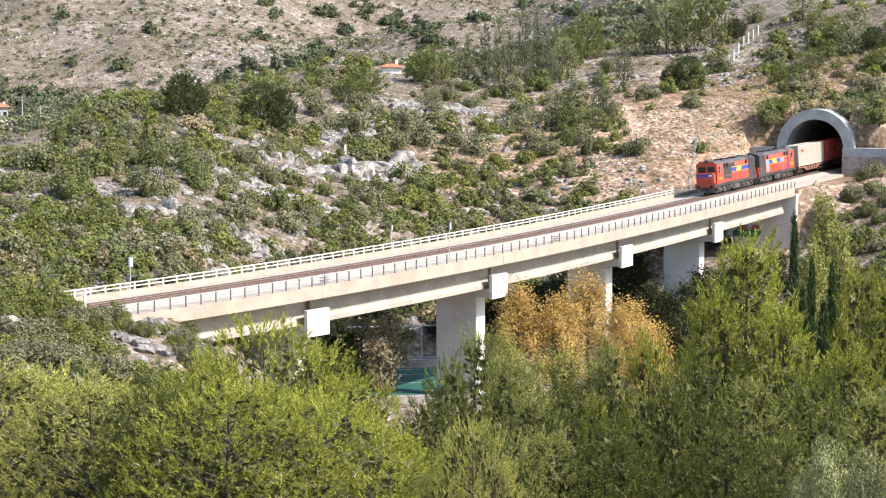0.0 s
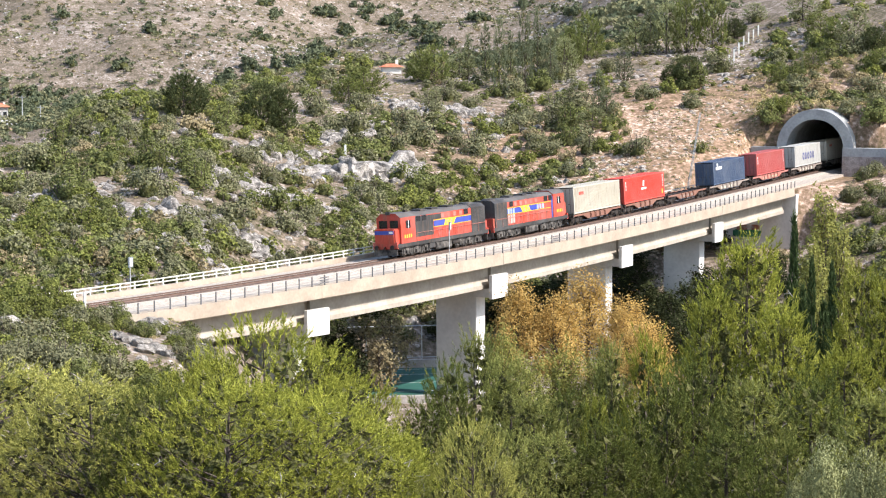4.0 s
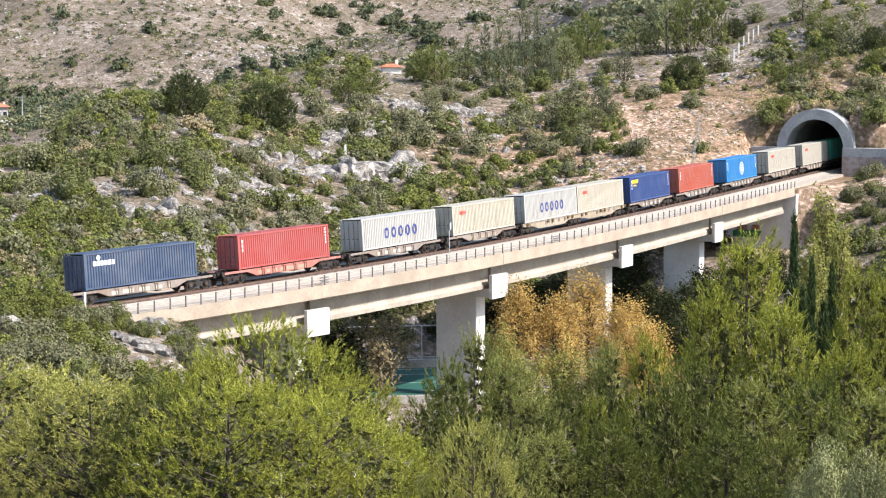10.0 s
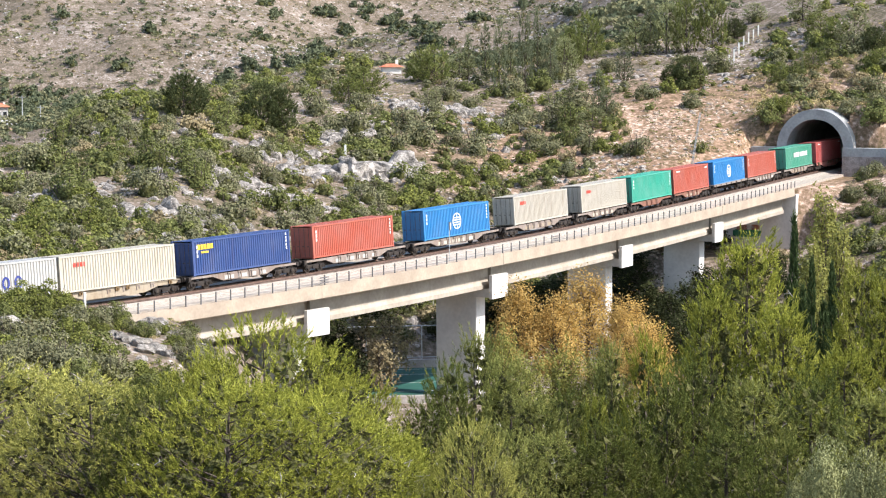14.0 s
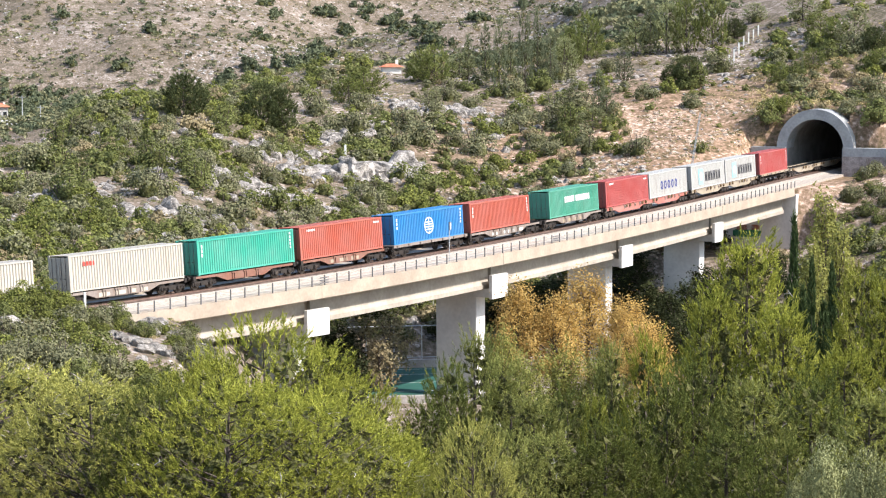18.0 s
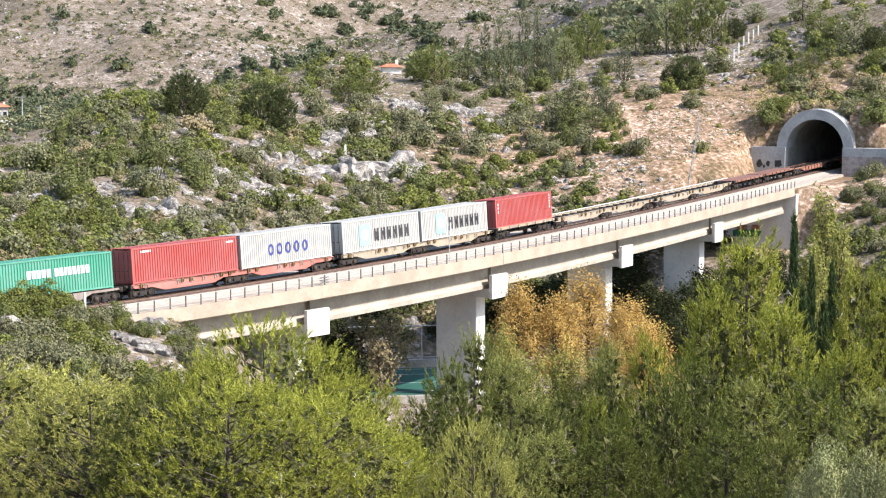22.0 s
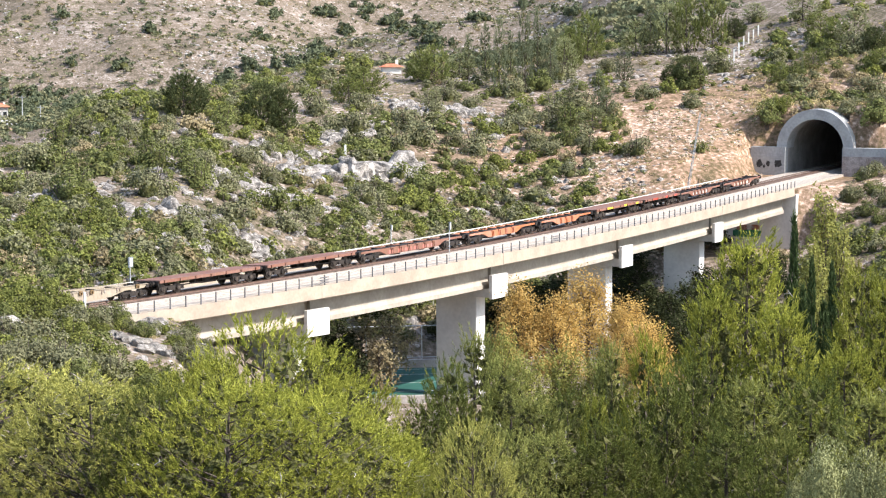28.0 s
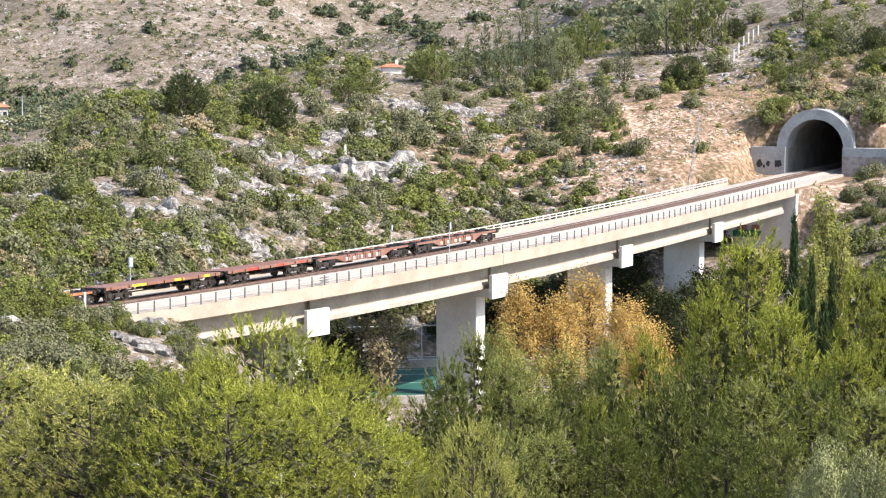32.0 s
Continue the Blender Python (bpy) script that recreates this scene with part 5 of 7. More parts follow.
# ---- small things beside the line ----
STEEL_GREY = material("galvanised steel", (0.42, 0.43, 0.43), (0.52, 0.52, 0.51), 2.0, 0.5, 0.5)
SIGN_GREY = material("sign grey", (0.16, 0.18, 0.20), (0.22, 0.24, 0.26), 2.0, 0.6)
WHITE_PAINT = material("white paint", (0.72, 0.71, 0.67), (0.64, 0.62, 0.57), 1.0, 0.7)
ROOF_TILE = material("red roof tiles", (0.42, 0.13, 0.07), (0.52, 0.20, 0.11), 1.5, 0.85, bump=0.03)
PINK_WALL = material("pinkish house plaster", (0.50, 0.30, 0.24), (0.58, 0.37, 0.30), 0.8, 0.9)
# court green darkened to stand in for shade of deck and trees
COURT_SHADED = material("green court surface darkened for shade", (0.02, 0.085, 0.065), (0.03, 0.11, 0.08), 0.6, 0.8)
GREY_WALL = material("grey block wall", (0.30, 0.27, 0.25), (0.40, 0.37, 0.34), 0.8, 0.9, bump=0.02)


def bevelled(name, mat, offset, *items):
    bm = boxes(*items)
    bmesh.ops.bevel(bm, geom=bm.edges[:], offset=offset, segments=2, affect="EDGES")
    return finish(bm, name, mat)


def sign_post(s, off, up, height, label, box=(0.28, 0.12, 0.75)):
    ob = tagged(new("track_sign"), label, "sign")
    bm = bmesh.new()
    add_cyl(bm, 0.05, 0.045, (0, 0, -0.03), (0, 0, height), 8)
    part("post", bm, STEEL_GREY, ob)
    part("plate", boxes((box, (0, -0.07, height - 0.3))), SIGN_GREY, ob)
    part("plate_edge", boxes(((box[0] * 0.5, 0.02, box[2] * 0.8), (0, -0.145, height - 0.3))), WHITE_PAINT, ob)
    ob.matrix_basis = Matrix.Translation(at(s, off, up)) @ Matrix.Rotation(heading(s), 4, "Z")


sign_post(-24.6, 4.35, -0.4, 3.6, "grey trackside sign on a thin steel post")
sign_post(-58.4, -4.38, 0.0, 2.6, "grey trackside sign plate behind the far railing", (0.5, 0.1, 0.85))
sign_post(-21.3, -4.38, 0.0, 2.4, "small sign on a thin post behind the railing", (0.2, 0.1, 0.5))
ob = tagged(new("marker_post"), "short white concrete marker post beside the track", "post")
part("shaft", bevelled("shaft", WHITE_PAINT, 0.02, ((0.16, 0.16, 2.4), (0, 0, 0.8))), None, ob)
part("cap", bevelled("cap", WHITE_PAINT, 0.015, ((0.19, 0.19, 0.08), (0, 0, 2.04))), None, ob)
ob.matrix_basis = Matrix.Translation(at(-70.4, 3.6, -0.5)) @ Matrix.Rotation(heading(-70.4), 4, "Z")


def lattice_mast(base, top):
    """Leaning slim lattice mast: three legs, rings and diagonals."""
    a, b = Vector(base), Vector(top)
    ob = tagged(new("lattice_mast"), "slim leaning grey lattice mast on the bank", "mast")
    n = 14
    legs = [Vector((0.16 * math.cos(k * 2.094), 0.16 * math.sin(k * 2.094), 0)) for k in range(3)]
    for leg in legs:
        bm = bmesh.new()
        add_cyl(bm, 0.035, 0.03, a + leg - Vector((0, 0, 0.5)), b + leg * 0.6, 6)
        part("leg", bm, STEEL_GREY, ob)
    bm = bmesh.new()
    for i in range(n):
        p, q = a.lerp(b, i / n), a.lerp(b, (i + 1) / n)
        for k in range(3):
            add_cyl(bm, 0.016, 0.016, p + legs[k], q + legs[(k + 1) % 3], 4)
            add_cyl(bm, 0.016, 0.016, q + legs[k], q + legs[(k + 1) % 3], 4)
    part("lattice", bm, STEEL_GREY, ob)


x, y, z = spot(1213, 292)
lattice_mast((x, y, z), (x + 2.0, y, z + 12.6))

# fence posts on the upper slope
for i in range(7):
    x, y, z = spot(1290 + 8.5 * i, 372 + 4 * i)
    ob = tagged(new("fence_post"), "weathered white fence post on the upper slope", "post", "fence posts on the slope")
    part("shaft", bevelled("shaft", WHITE_PAINT, 0.03, ((0.22, 0.22, 2.3), (0, 0, 0.85))), None, ob)
    ob.matrix_basis = pose(x, y, z)
x, y, z = spot(612, 302)
ob = tagged(new("marker_post"), "white survey post on the stony slope", "post")
part("shaft", bevelled("shaft", WHITE_PAINT, 0.03, ((0.3, 0.3, 2.2), (0, 0, 0.7))), None, ob)
ob.matrix_basis = pose(x, y, z)


def house(name, label, b, d, size, wall, turn, lift=0.0, chimney=True, windows=3, tiles=None):
    x, y, z = spot(b, d)
    w, l, h = size
    ob = tagged(new(name), label, "house", "houses")
    part("wall", boxes(((w, l, h + 2), (0, 0, h / 2 - 1))), wall, ob)
    bm = bmesh.new()
    e, r = 0.5, min(w, l) * 0.22
    vs = [bm.verts.new(q) for q in ((-w / 2 - e, -l / 2 - e, h), (w / 2 + e, -l / 2 - e, h), (w / 2 + e, l / 2 + e, h), (-w / 2 - e, l / 2 + e, h), (-w / 2 + l * 0.35, 0, h + r), (w / 2 - l * 0.35, 0, h + r))]
    for f in ((0, 1, 5, 4), (1, 2, 5), (2, 3, 4, 5), (3, 0, 4), (3, 2, 1, 0)):
        bm.faces.new([vs[k] for k in f])
    roof = part("roof", bm, tiles or ROOF_TILE, ob)
    if chimney:
        part("chimney", boxes(((0.5, 0.5, 1.2), (w * 0.3, 0, h + 0.7))), WHITE_PAINT, roof)
    for i in range(windows):
        win = part("window", boxes(((1.0, 0.06, 1.2), (0, 0, 0))), GLASS, ob)
        win.matrix_basis = pose(-w / 2 + (i + 0.5) * w / windows, -l / 2 - 0.02, h * 0.55)
        part("window_frame", boxes(((1.2, 0.05, 0.1), (0, 0, 0.65)), ((1.2, 0.05, 0.1), (0, 0, -0.65)), ((0.1, 0.05, 1.3), (-0.55, 0, 0)), ((0.1, 0.05, 1.3), (0.55, 0, 0))), WHITE_PAINT, win)
    ob.matrix_basis = pose(x, y, z + lift, 0, 0, turn)


DULL_ROOF = material("weathered fawn roof", (0.24, 0.195, 0.15), (0.32, 0.265, 0.21), 0.7, 0.9)
PALE_ROOF = material("pale roof felt", (0.40, 0.39, 0.37), (0.48, 0.465, 0.44), 0.7, 0.9)
GLASS = material("dark window glass", (0.02, 0.022, 0.025), (0.03, 0.032, 0.036), 1.0, 0.15, spec=0.5)
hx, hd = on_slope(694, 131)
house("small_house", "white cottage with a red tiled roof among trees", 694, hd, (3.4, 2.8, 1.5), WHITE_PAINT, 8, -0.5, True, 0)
house("village_house", "pinkish village house with a pale roof line", 4, 545, (7, 6, 3.2), PINK_WALL, -10, -1.7, False, 3, PALE_ROOF)
house("village_house", "grey village house with tiled roof on the valley side", 0, 600, (5, 5, 4.0), GREY_WALL, 12, 0.6)
house("village_house", "low pale village house among trees", 60, 575, (5, 4, 2.0), GREY_WALL, 5, -1.4, False, 2, DULL_ROOF)
for b, d, h in ((42, 585, 7.5), (74, 570, 5.0)):
    x, y, z = spot(b, d)
    ob = tagged(new("utility_pole"), "thin wooden utility pole in the village", "pole", "utility poles")
    bm = bmesh.new()
    add_cyl(bm, 0.16, 0.11, (0, 0, -1), (0, 0, h), 8)
    part("shaft", bm, STEEL_GREY, ob)
    part("crossarm", boxes(((1.8, 0.12, 0.12), (0, 0, h - 0.5))), STEEL_GREY, ob)
    ob.matrix_basis = pose(x, y, z)

# sports court under the deck
cx, cy, cz = -3.5, 221.0, 5.6
court = tagged(new("sports_court"), "green sports court with white lines on the valley floor", "court")
part("surface", boxes(((13, 20, 0.5), (0, 0, -0.25))), COURT_SHADED, court)
for sx, sy, px_, py_ in ((0.08, 18, -5.5, 0), (0.08, 18, 5.5, 0), (11, 0.08, 0, -9), (11, 0.08, 0, 9), (11, 0.08, 0, 0), (11, 0.08, 0, -5.5), (11, 0.08, 0, 5.5)):
    part("line", boxes(((sx, sy, 0.008), (px_, py_, 0.006))), WHITE_PAINT, court)
# white front kerb given grey in place of its shade
part("kerb", boxes(((13.6, 0.8, 0.9), (0, -10.42, -0.1))), GREY_WALL, court, "grey concrete edge")
part("kerb", boxes(((13.6, 0.6, 1.3), (0, 10.32, 0.2))), GREY_WALL, court, "grey block wall behind the court")
court.matrix_basis = pose(cx, cy, cz, 0, 0, 8)
cage = tagged(new("court_fence"), "tall grey mesh fence frame behind the court", "fence")
for i in range(5):
    bm = bmesh.new()
    add_cyl(bm, 0.06, 0.06, (-6 + 3 * i, 0, -0.5), (-6 + 3 * i, 0, 3.6), 8)
    part("post", bm, STEEL_GREY, cage)
for z in (3.6, 0.2):
    bm = bmesh.new()
    add_cyl(bm, 0.05, 0.05, (-6, 0, z), (6, 0, z), 8)
    part("rail", bm, STEEL_GREY, cage)
cage.matrix_basis = pose(cx - 1.8, cy + 11.5, cz + 0.7, 0, 0, 8)

# ---- train ----
SPEED = 19.69
TRAIN = []     # thing, chainage of its leading end at 13 s, length, turned round


def paint(name, colour, fade=0.25, rough=0.5, dirt=0.5, corr=False):
    """Weathered vehicle paint: faded patches, rust specks and dirt streaks that run down."""
    m = bpy.data.materials.new(name)
    m.use_nodes = True
    t, n = m.node_tree, m.node_tree.nodes
    b = n["Principled BSDF"]
    co, oi = n.new("ShaderNodeTexCoord"), n.new("ShaderNodeObjectInfo")
    shift = n.new("ShaderNodeVectorMath")
    shift.operation = "ADD"
    sc = n.new("ShaderNodeVectorMath")
    sc.operation = "SCALE"
    sc.inputs[0].default_value = (37.0, 11.0, 5.0)
    t.links.new(oi.outputs["Random"], sc.inputs["Scale"])
    t.links.new(co.outputs["Object"], shift.inputs[0])
    t.links.new(sc.outputs[0], shift.inputs[1])
    grey = sum(colour) / 3
    pale = tuple(c * (1 - fade) + (0.25 * grey + 0.4) * fade for c in colour)
    nz = n.new("ShaderNodeTexNoise")
    nz.inputs["Scale"].default_value, nz.inputs["Detail"].default_value = 0.45, 6
    t.links.new(shift.outputs[0], nz.inputs["Vector"])
    r1 = n.new("ShaderNodeValToRGB")
    r1.color_ramp.elements[0].position, r1.color_ramp.elements[1].position = 0.35, 0.68
    r1.color_ramp.elements[0].color, r1.color_ramp.elements[1].color = (*colour, 1), (*pale, 1)
    t.links.new(nz.outputs[0], r1.inputs[0])
    mp = n.new("ShaderNodeMapping")
    mp.inputs["Scale"].default_value = (3.2, 3.2, 0.28)
    t.links.new(shift.outputs[0], mp.inputs[0])
    st = n.new("ShaderNodeTexNoise")
    st.inputs["Scale"].default_value, st.inputs["Detail"].default_value = 1.0, 5
    t.links.new(mp.outputs[0], st.inputs["Vector"])
    mr = n.new("ShaderNodeMapRange")
    mr.inputs[1].default_value, mr.inputs[2].default_value, mr.inputs[4].default_value = 0.52, 0.75, dirt
    t.links.new(st.outputs[0], mr.inputs[0])
    mx = n.new("ShaderNodeMix")
    mx.data_type = "RGBA"
    mx.inputs[7].default_value = (0.16, 0.10, 0.06, 1)
    t.links.new(mr.outputs[0], mx.inputs[0])
    t.links.new(r1.outputs[0], mx.inputs[6])
    mp2 = n.new("ShaderNodeMapping")
    mp2.inputs["Scale"].default_value = (9.0, 9.0, 1.6)
    t.links.new(shift.outputs[0], mp2.inputs[0])
    sp = n.new("ShaderNodeTexNoise")
    sp.inputs["Scale"].default_value, sp.inputs["Detail"].default_value, sp.inputs["Roughness"].default_value = 1.0, 4, 0.7
    t.links.new(mp2.outputs[0], sp.inputs["Vector"])
    mr2 = n.new("ShaderNodeMapRange")
    mr2.inputs[1].default_value, mr2.inputs[2].default_value = 0.3, 0.7
    mr2.inputs[3].default_value, mr2.inputs[4].default_value = 1 - 0.3 * dirt, 1 + 0.3 * dirt
    t.links.new(sp.outputs[0], mr2.inputs[0])
    hv = n.new("ShaderNodeHueSaturation")
    t.links.new(mr2.outputs[0], hv.inputs["Value"])
    t.links.new(mx.outputs[2], hv.inputs["Color"])
    t.links.new(hv.outputs[0], b.inputs["Base Color"])
    b.inputs["Roughness"].default_value, b.inputs["Specular IOR Level"].default_value = rough, 0.35
    return m


PAINTS = {
    "cream": paint("cream container paint", (0.45, 0.41, 0.325), 0.15, dirt=0.4), "white": paint("white container paint", (0.42, 0.41, 0.38), 0.08, dirt=0.4),
    "grey": paint("light grey container paint", (0.42, 0.385, 0.32), 0.1, dirt=0.4), "red": paint("bright red container paint", (0.55, 0.055, 0.035), 0.08, dirt=0.2),
    "brick": paint("faded brick-red container paint", (0.39, 0.092, 0.058), 0.1, dirt=0.3), "rose": paint("dull rose-red container paint", (0.37, 0.07, 0.062), 0.1, dirt=0.25), "navy": paint("dark blue container paint", (0.036, 0.064, 0.12), 0.16, dirt=0.25),
    "royal": paint("deep blue container paint", (0.028, 0.062, 0.19), 0.08, dirt=0.2), "blue": paint("strong blue container paint", (0.022, 0.18, 0.41), 0.08, dirt=0.15), "green": paint("sea-green container paint", (0.035, 0.32, 0.225), 0.16, dirt=0.2),
    "teal": paint("dull green container paint", (0.06, 0.27, 0.18), 0.12, dirt=0.2), "brown": paint("brown wagon paint", (0.19, 0.08, 0.05), 0.1, 0.7, 0.6), "orange": paint("orange wagon paint", (0.40, 0.125, 0.045), 0.2, 0.7, 0.6),
    "sand": paint("sand-coloured wagon paint", (0.29, 0.235, 0.16), 0.2, 0.6, 0.6), "pink": paint("faded red wagon paint", (0.36, 0.12, 0.09), 0.15, 0.7, 0.4), "stone": paint("grey-beige wagon paint", (0.20, 0.155, 0.125), 0.2, 0.7, 0.7),
    "loco_red": paint("locomotive red paint", (0.42, 0.048, 0.025), 0.12, 0.45, 0.8), "loco_grey": paint("locomotive dark grey paint", (0.03, 0.028, 0.027), 0.1, 0.6, 0.5), "loco_blue": paint("locomotive blue stripe", (0.03, 0.05, 0.30), 0.1, 0.45, 0.15),
    "pale_blue": paint("faded pale blue paint", (0.24, 0.30, 0.48), 0.2, 0.6, 0.4), "pale_pink": paint("worn whitish red paint", (0.50, 0.30, 0.25), 0.25, 0.6, 0.5), "yellow": paint("yellow paint", (0.66, 0.44, 0.03), 0.05, 0.5, 0.15), "roof_grey": paint("dusty roof paint", (0.07, 0.062, 0.057), 0.15, 0.7, 0.4), "mint": paint("pale blue paint", (0.25, 0.60, 0.68), 0.1, 0.5, 0.1),
    "ink": paint("dark lettering paint", (0.03, 0.045, 0.20), 0.05, 0.5, 0.1), "black": paint("black lettering paint", (0.03, 0.03, 0.035), 0.05, 0.5, 0.1), "chalk": paint("white lettering paint", (0.75, 0.75, 0.72), 0.05, 0.5, 0.1), "scarlet": paint("red lettering paint", (0.55, 0.05, 0.03), 0.05, 0.5, 0.1),
}
UNDERGEAR = material("oily brake-dust steel", (0.018, 0.015, 0.014), (0.05, 0.04, 0.033), 2.0, 0.75, 0.2, spread=0.25)
BOGIE_GREY = material("dusty grey bogie steel", (0.02, 0.018, 0.017), (0.15, 0.135, 0.12), 2.0, 0.75, 0.1, spread=0.25)
WHEEL = material("worn wheel steel", (0.045, 0.035, 0.03), (0.12, 0.095, 0.075), 3.0, 0.5, 0.5)
GLASS_DARK = material("dark cab glass", (0.012, 0.014, 0.017), (0.02, 0.022, 0.026), 1.0, 0.12, spec=0.6)

CLAMP = material("rusty ochre steel", (0.09, 0.058, 0.03), (0.20, 0.13, 0.06), 3.0, 0.8, spread=0.25)

MESH = {}


def shared(key, build):
    """Alike pieces share one mesh."""
    if key not in MESH:
        MESH[key] = build()
    return MESH[key]


def box_mesh(name, mat, *items):
    return finish(boxes(*items), name, mat)


def bevel_mesh(name, mat, offset, *items):
    bm = boxes(*items)
    bmesh.ops.bevel(bm, geom=bm.edges[:], offset=offset, segments=2, affect="EDGES")
    return finish(bm, name, mat)


def outline_mesh(name, mat, outline, y0, y1):
    """A plate with the given outline in the side view (x, z), between two y."""
    bm = bmesh.new()
    a = [bm.verts.new((x, y0, z)) for x, z in outline]
    b = [bm.verts.new((x, y1, z)) for x, z in outline]
    bm.faces.new(a)
    bm.faces.new(b[::-1])
    for i in range(len(a)):
        j = (i + 1) % len(a)
        bm.faces.new((a[j], a[i], b[i], b[j]))
    bmesh.ops.recalc_face_normals(bm, faces=bm.faces)
    return finish(bm, name, mat)


CL, CW, CH, FLOOR = 12.19, 2.44, 2.9, 1.18


def corrugated(length, height, pitch, depth):
    """A sheet in the x-z plane pressed into trapezoid folds; the outer face is at y = 0, the folds go to +y."""
    xs = []
    n = round(length / pitch)
    p = length / n
    for i in range(n):
        for f, d in ((0.0, 0), (0.30, 0), (0.45, 1), (0.80, 1), (0.95, 0)):
            xs.append((i * p + f * p, d * depth))
    xs.append((length, 0))
    bm = bmesh.new()
    lo = [bm.verts.new((x, y, 0)) for x, y in xs]
    hi = [bm.verts.new((x, y, height)) for x, y in xs]
    for i in range(len(xs) - 1):
        bm.faces.new((lo[i], lo[i + 1], hi[i + 1], hi[i]))
    return bm


def disc_marks(bm, r, y, rings=3):
    """A globe mark: a ring and bars across it."""
    n = 26
    for k in range(n):
        a = 2 * math.pi * k / n
        add_box(bm, (r * 0.27, 0.012, r * 0.12), (r * 0.94 * math.cos(a), y, r * 0.94 * math.sin(a)), Matrix.Rotation(math.pi / 2 - a, 4, "Y") @ Matrix())
    for z, w in ((0.42, 1.6), (0.14, 1.95), (-0.16, 1.95), (-0.46, 1.55)):
        add_box(bm, (r * w, 0.012, r * 0.12), (0, y, r * z))
    add_box(bm, (r * 0.1, 0.012, r * 1.8), (0, y, 0))


def flat_plate(outline, y):
    """A thin plate of any outline (x, z) on the side of a container."""
    bm = bmesh.new()
    front = [bm.verts.new((x, y - 0.006, z)) for x, z in outline]
    back = [bm.verts.new((x, y + 0.006, z)) for x, z in outline]
    bm.faces.new(front)
    for i in range(len(front)):
        k = (i + 1) % len(front)
        bm.faces.new((front[i], back[i], back[k], front[k]))
    bmesh.ops.triangulate(bm, faces=[f for f in bm.faces if len(f.verts) > 4])
    bmesh.ops.recalc_face_normals(bm, faces=bm.faces[:])
    return bm


def ring_plate(x, y, z, rx, rz, ix, iz, n=16):
    """A thin oval ring on the side of a container."""
    bm = bmesh.new()
    rims = [[bm.verts.new((x + a * math.cos(2 * math.pi * k / n), y + d, z + b * math.sin(2 * math.pi * k / n))) for k in range(n)] for a, b, d in ((rx, rz, 0.006), (rx, rz, -0.006), (ix, iz, -0.006), (ix, iz, 0.006))]
    for p, q in zip(rims, rims[1:]):
        for k in range(n):
            j = (k + 1) % n
            bm.faces.new((p[k], p[j], q[j], q[k]))
    bmesh.ops.recalc_face_normals(bm, faces=bm.faces[:])
    return bm


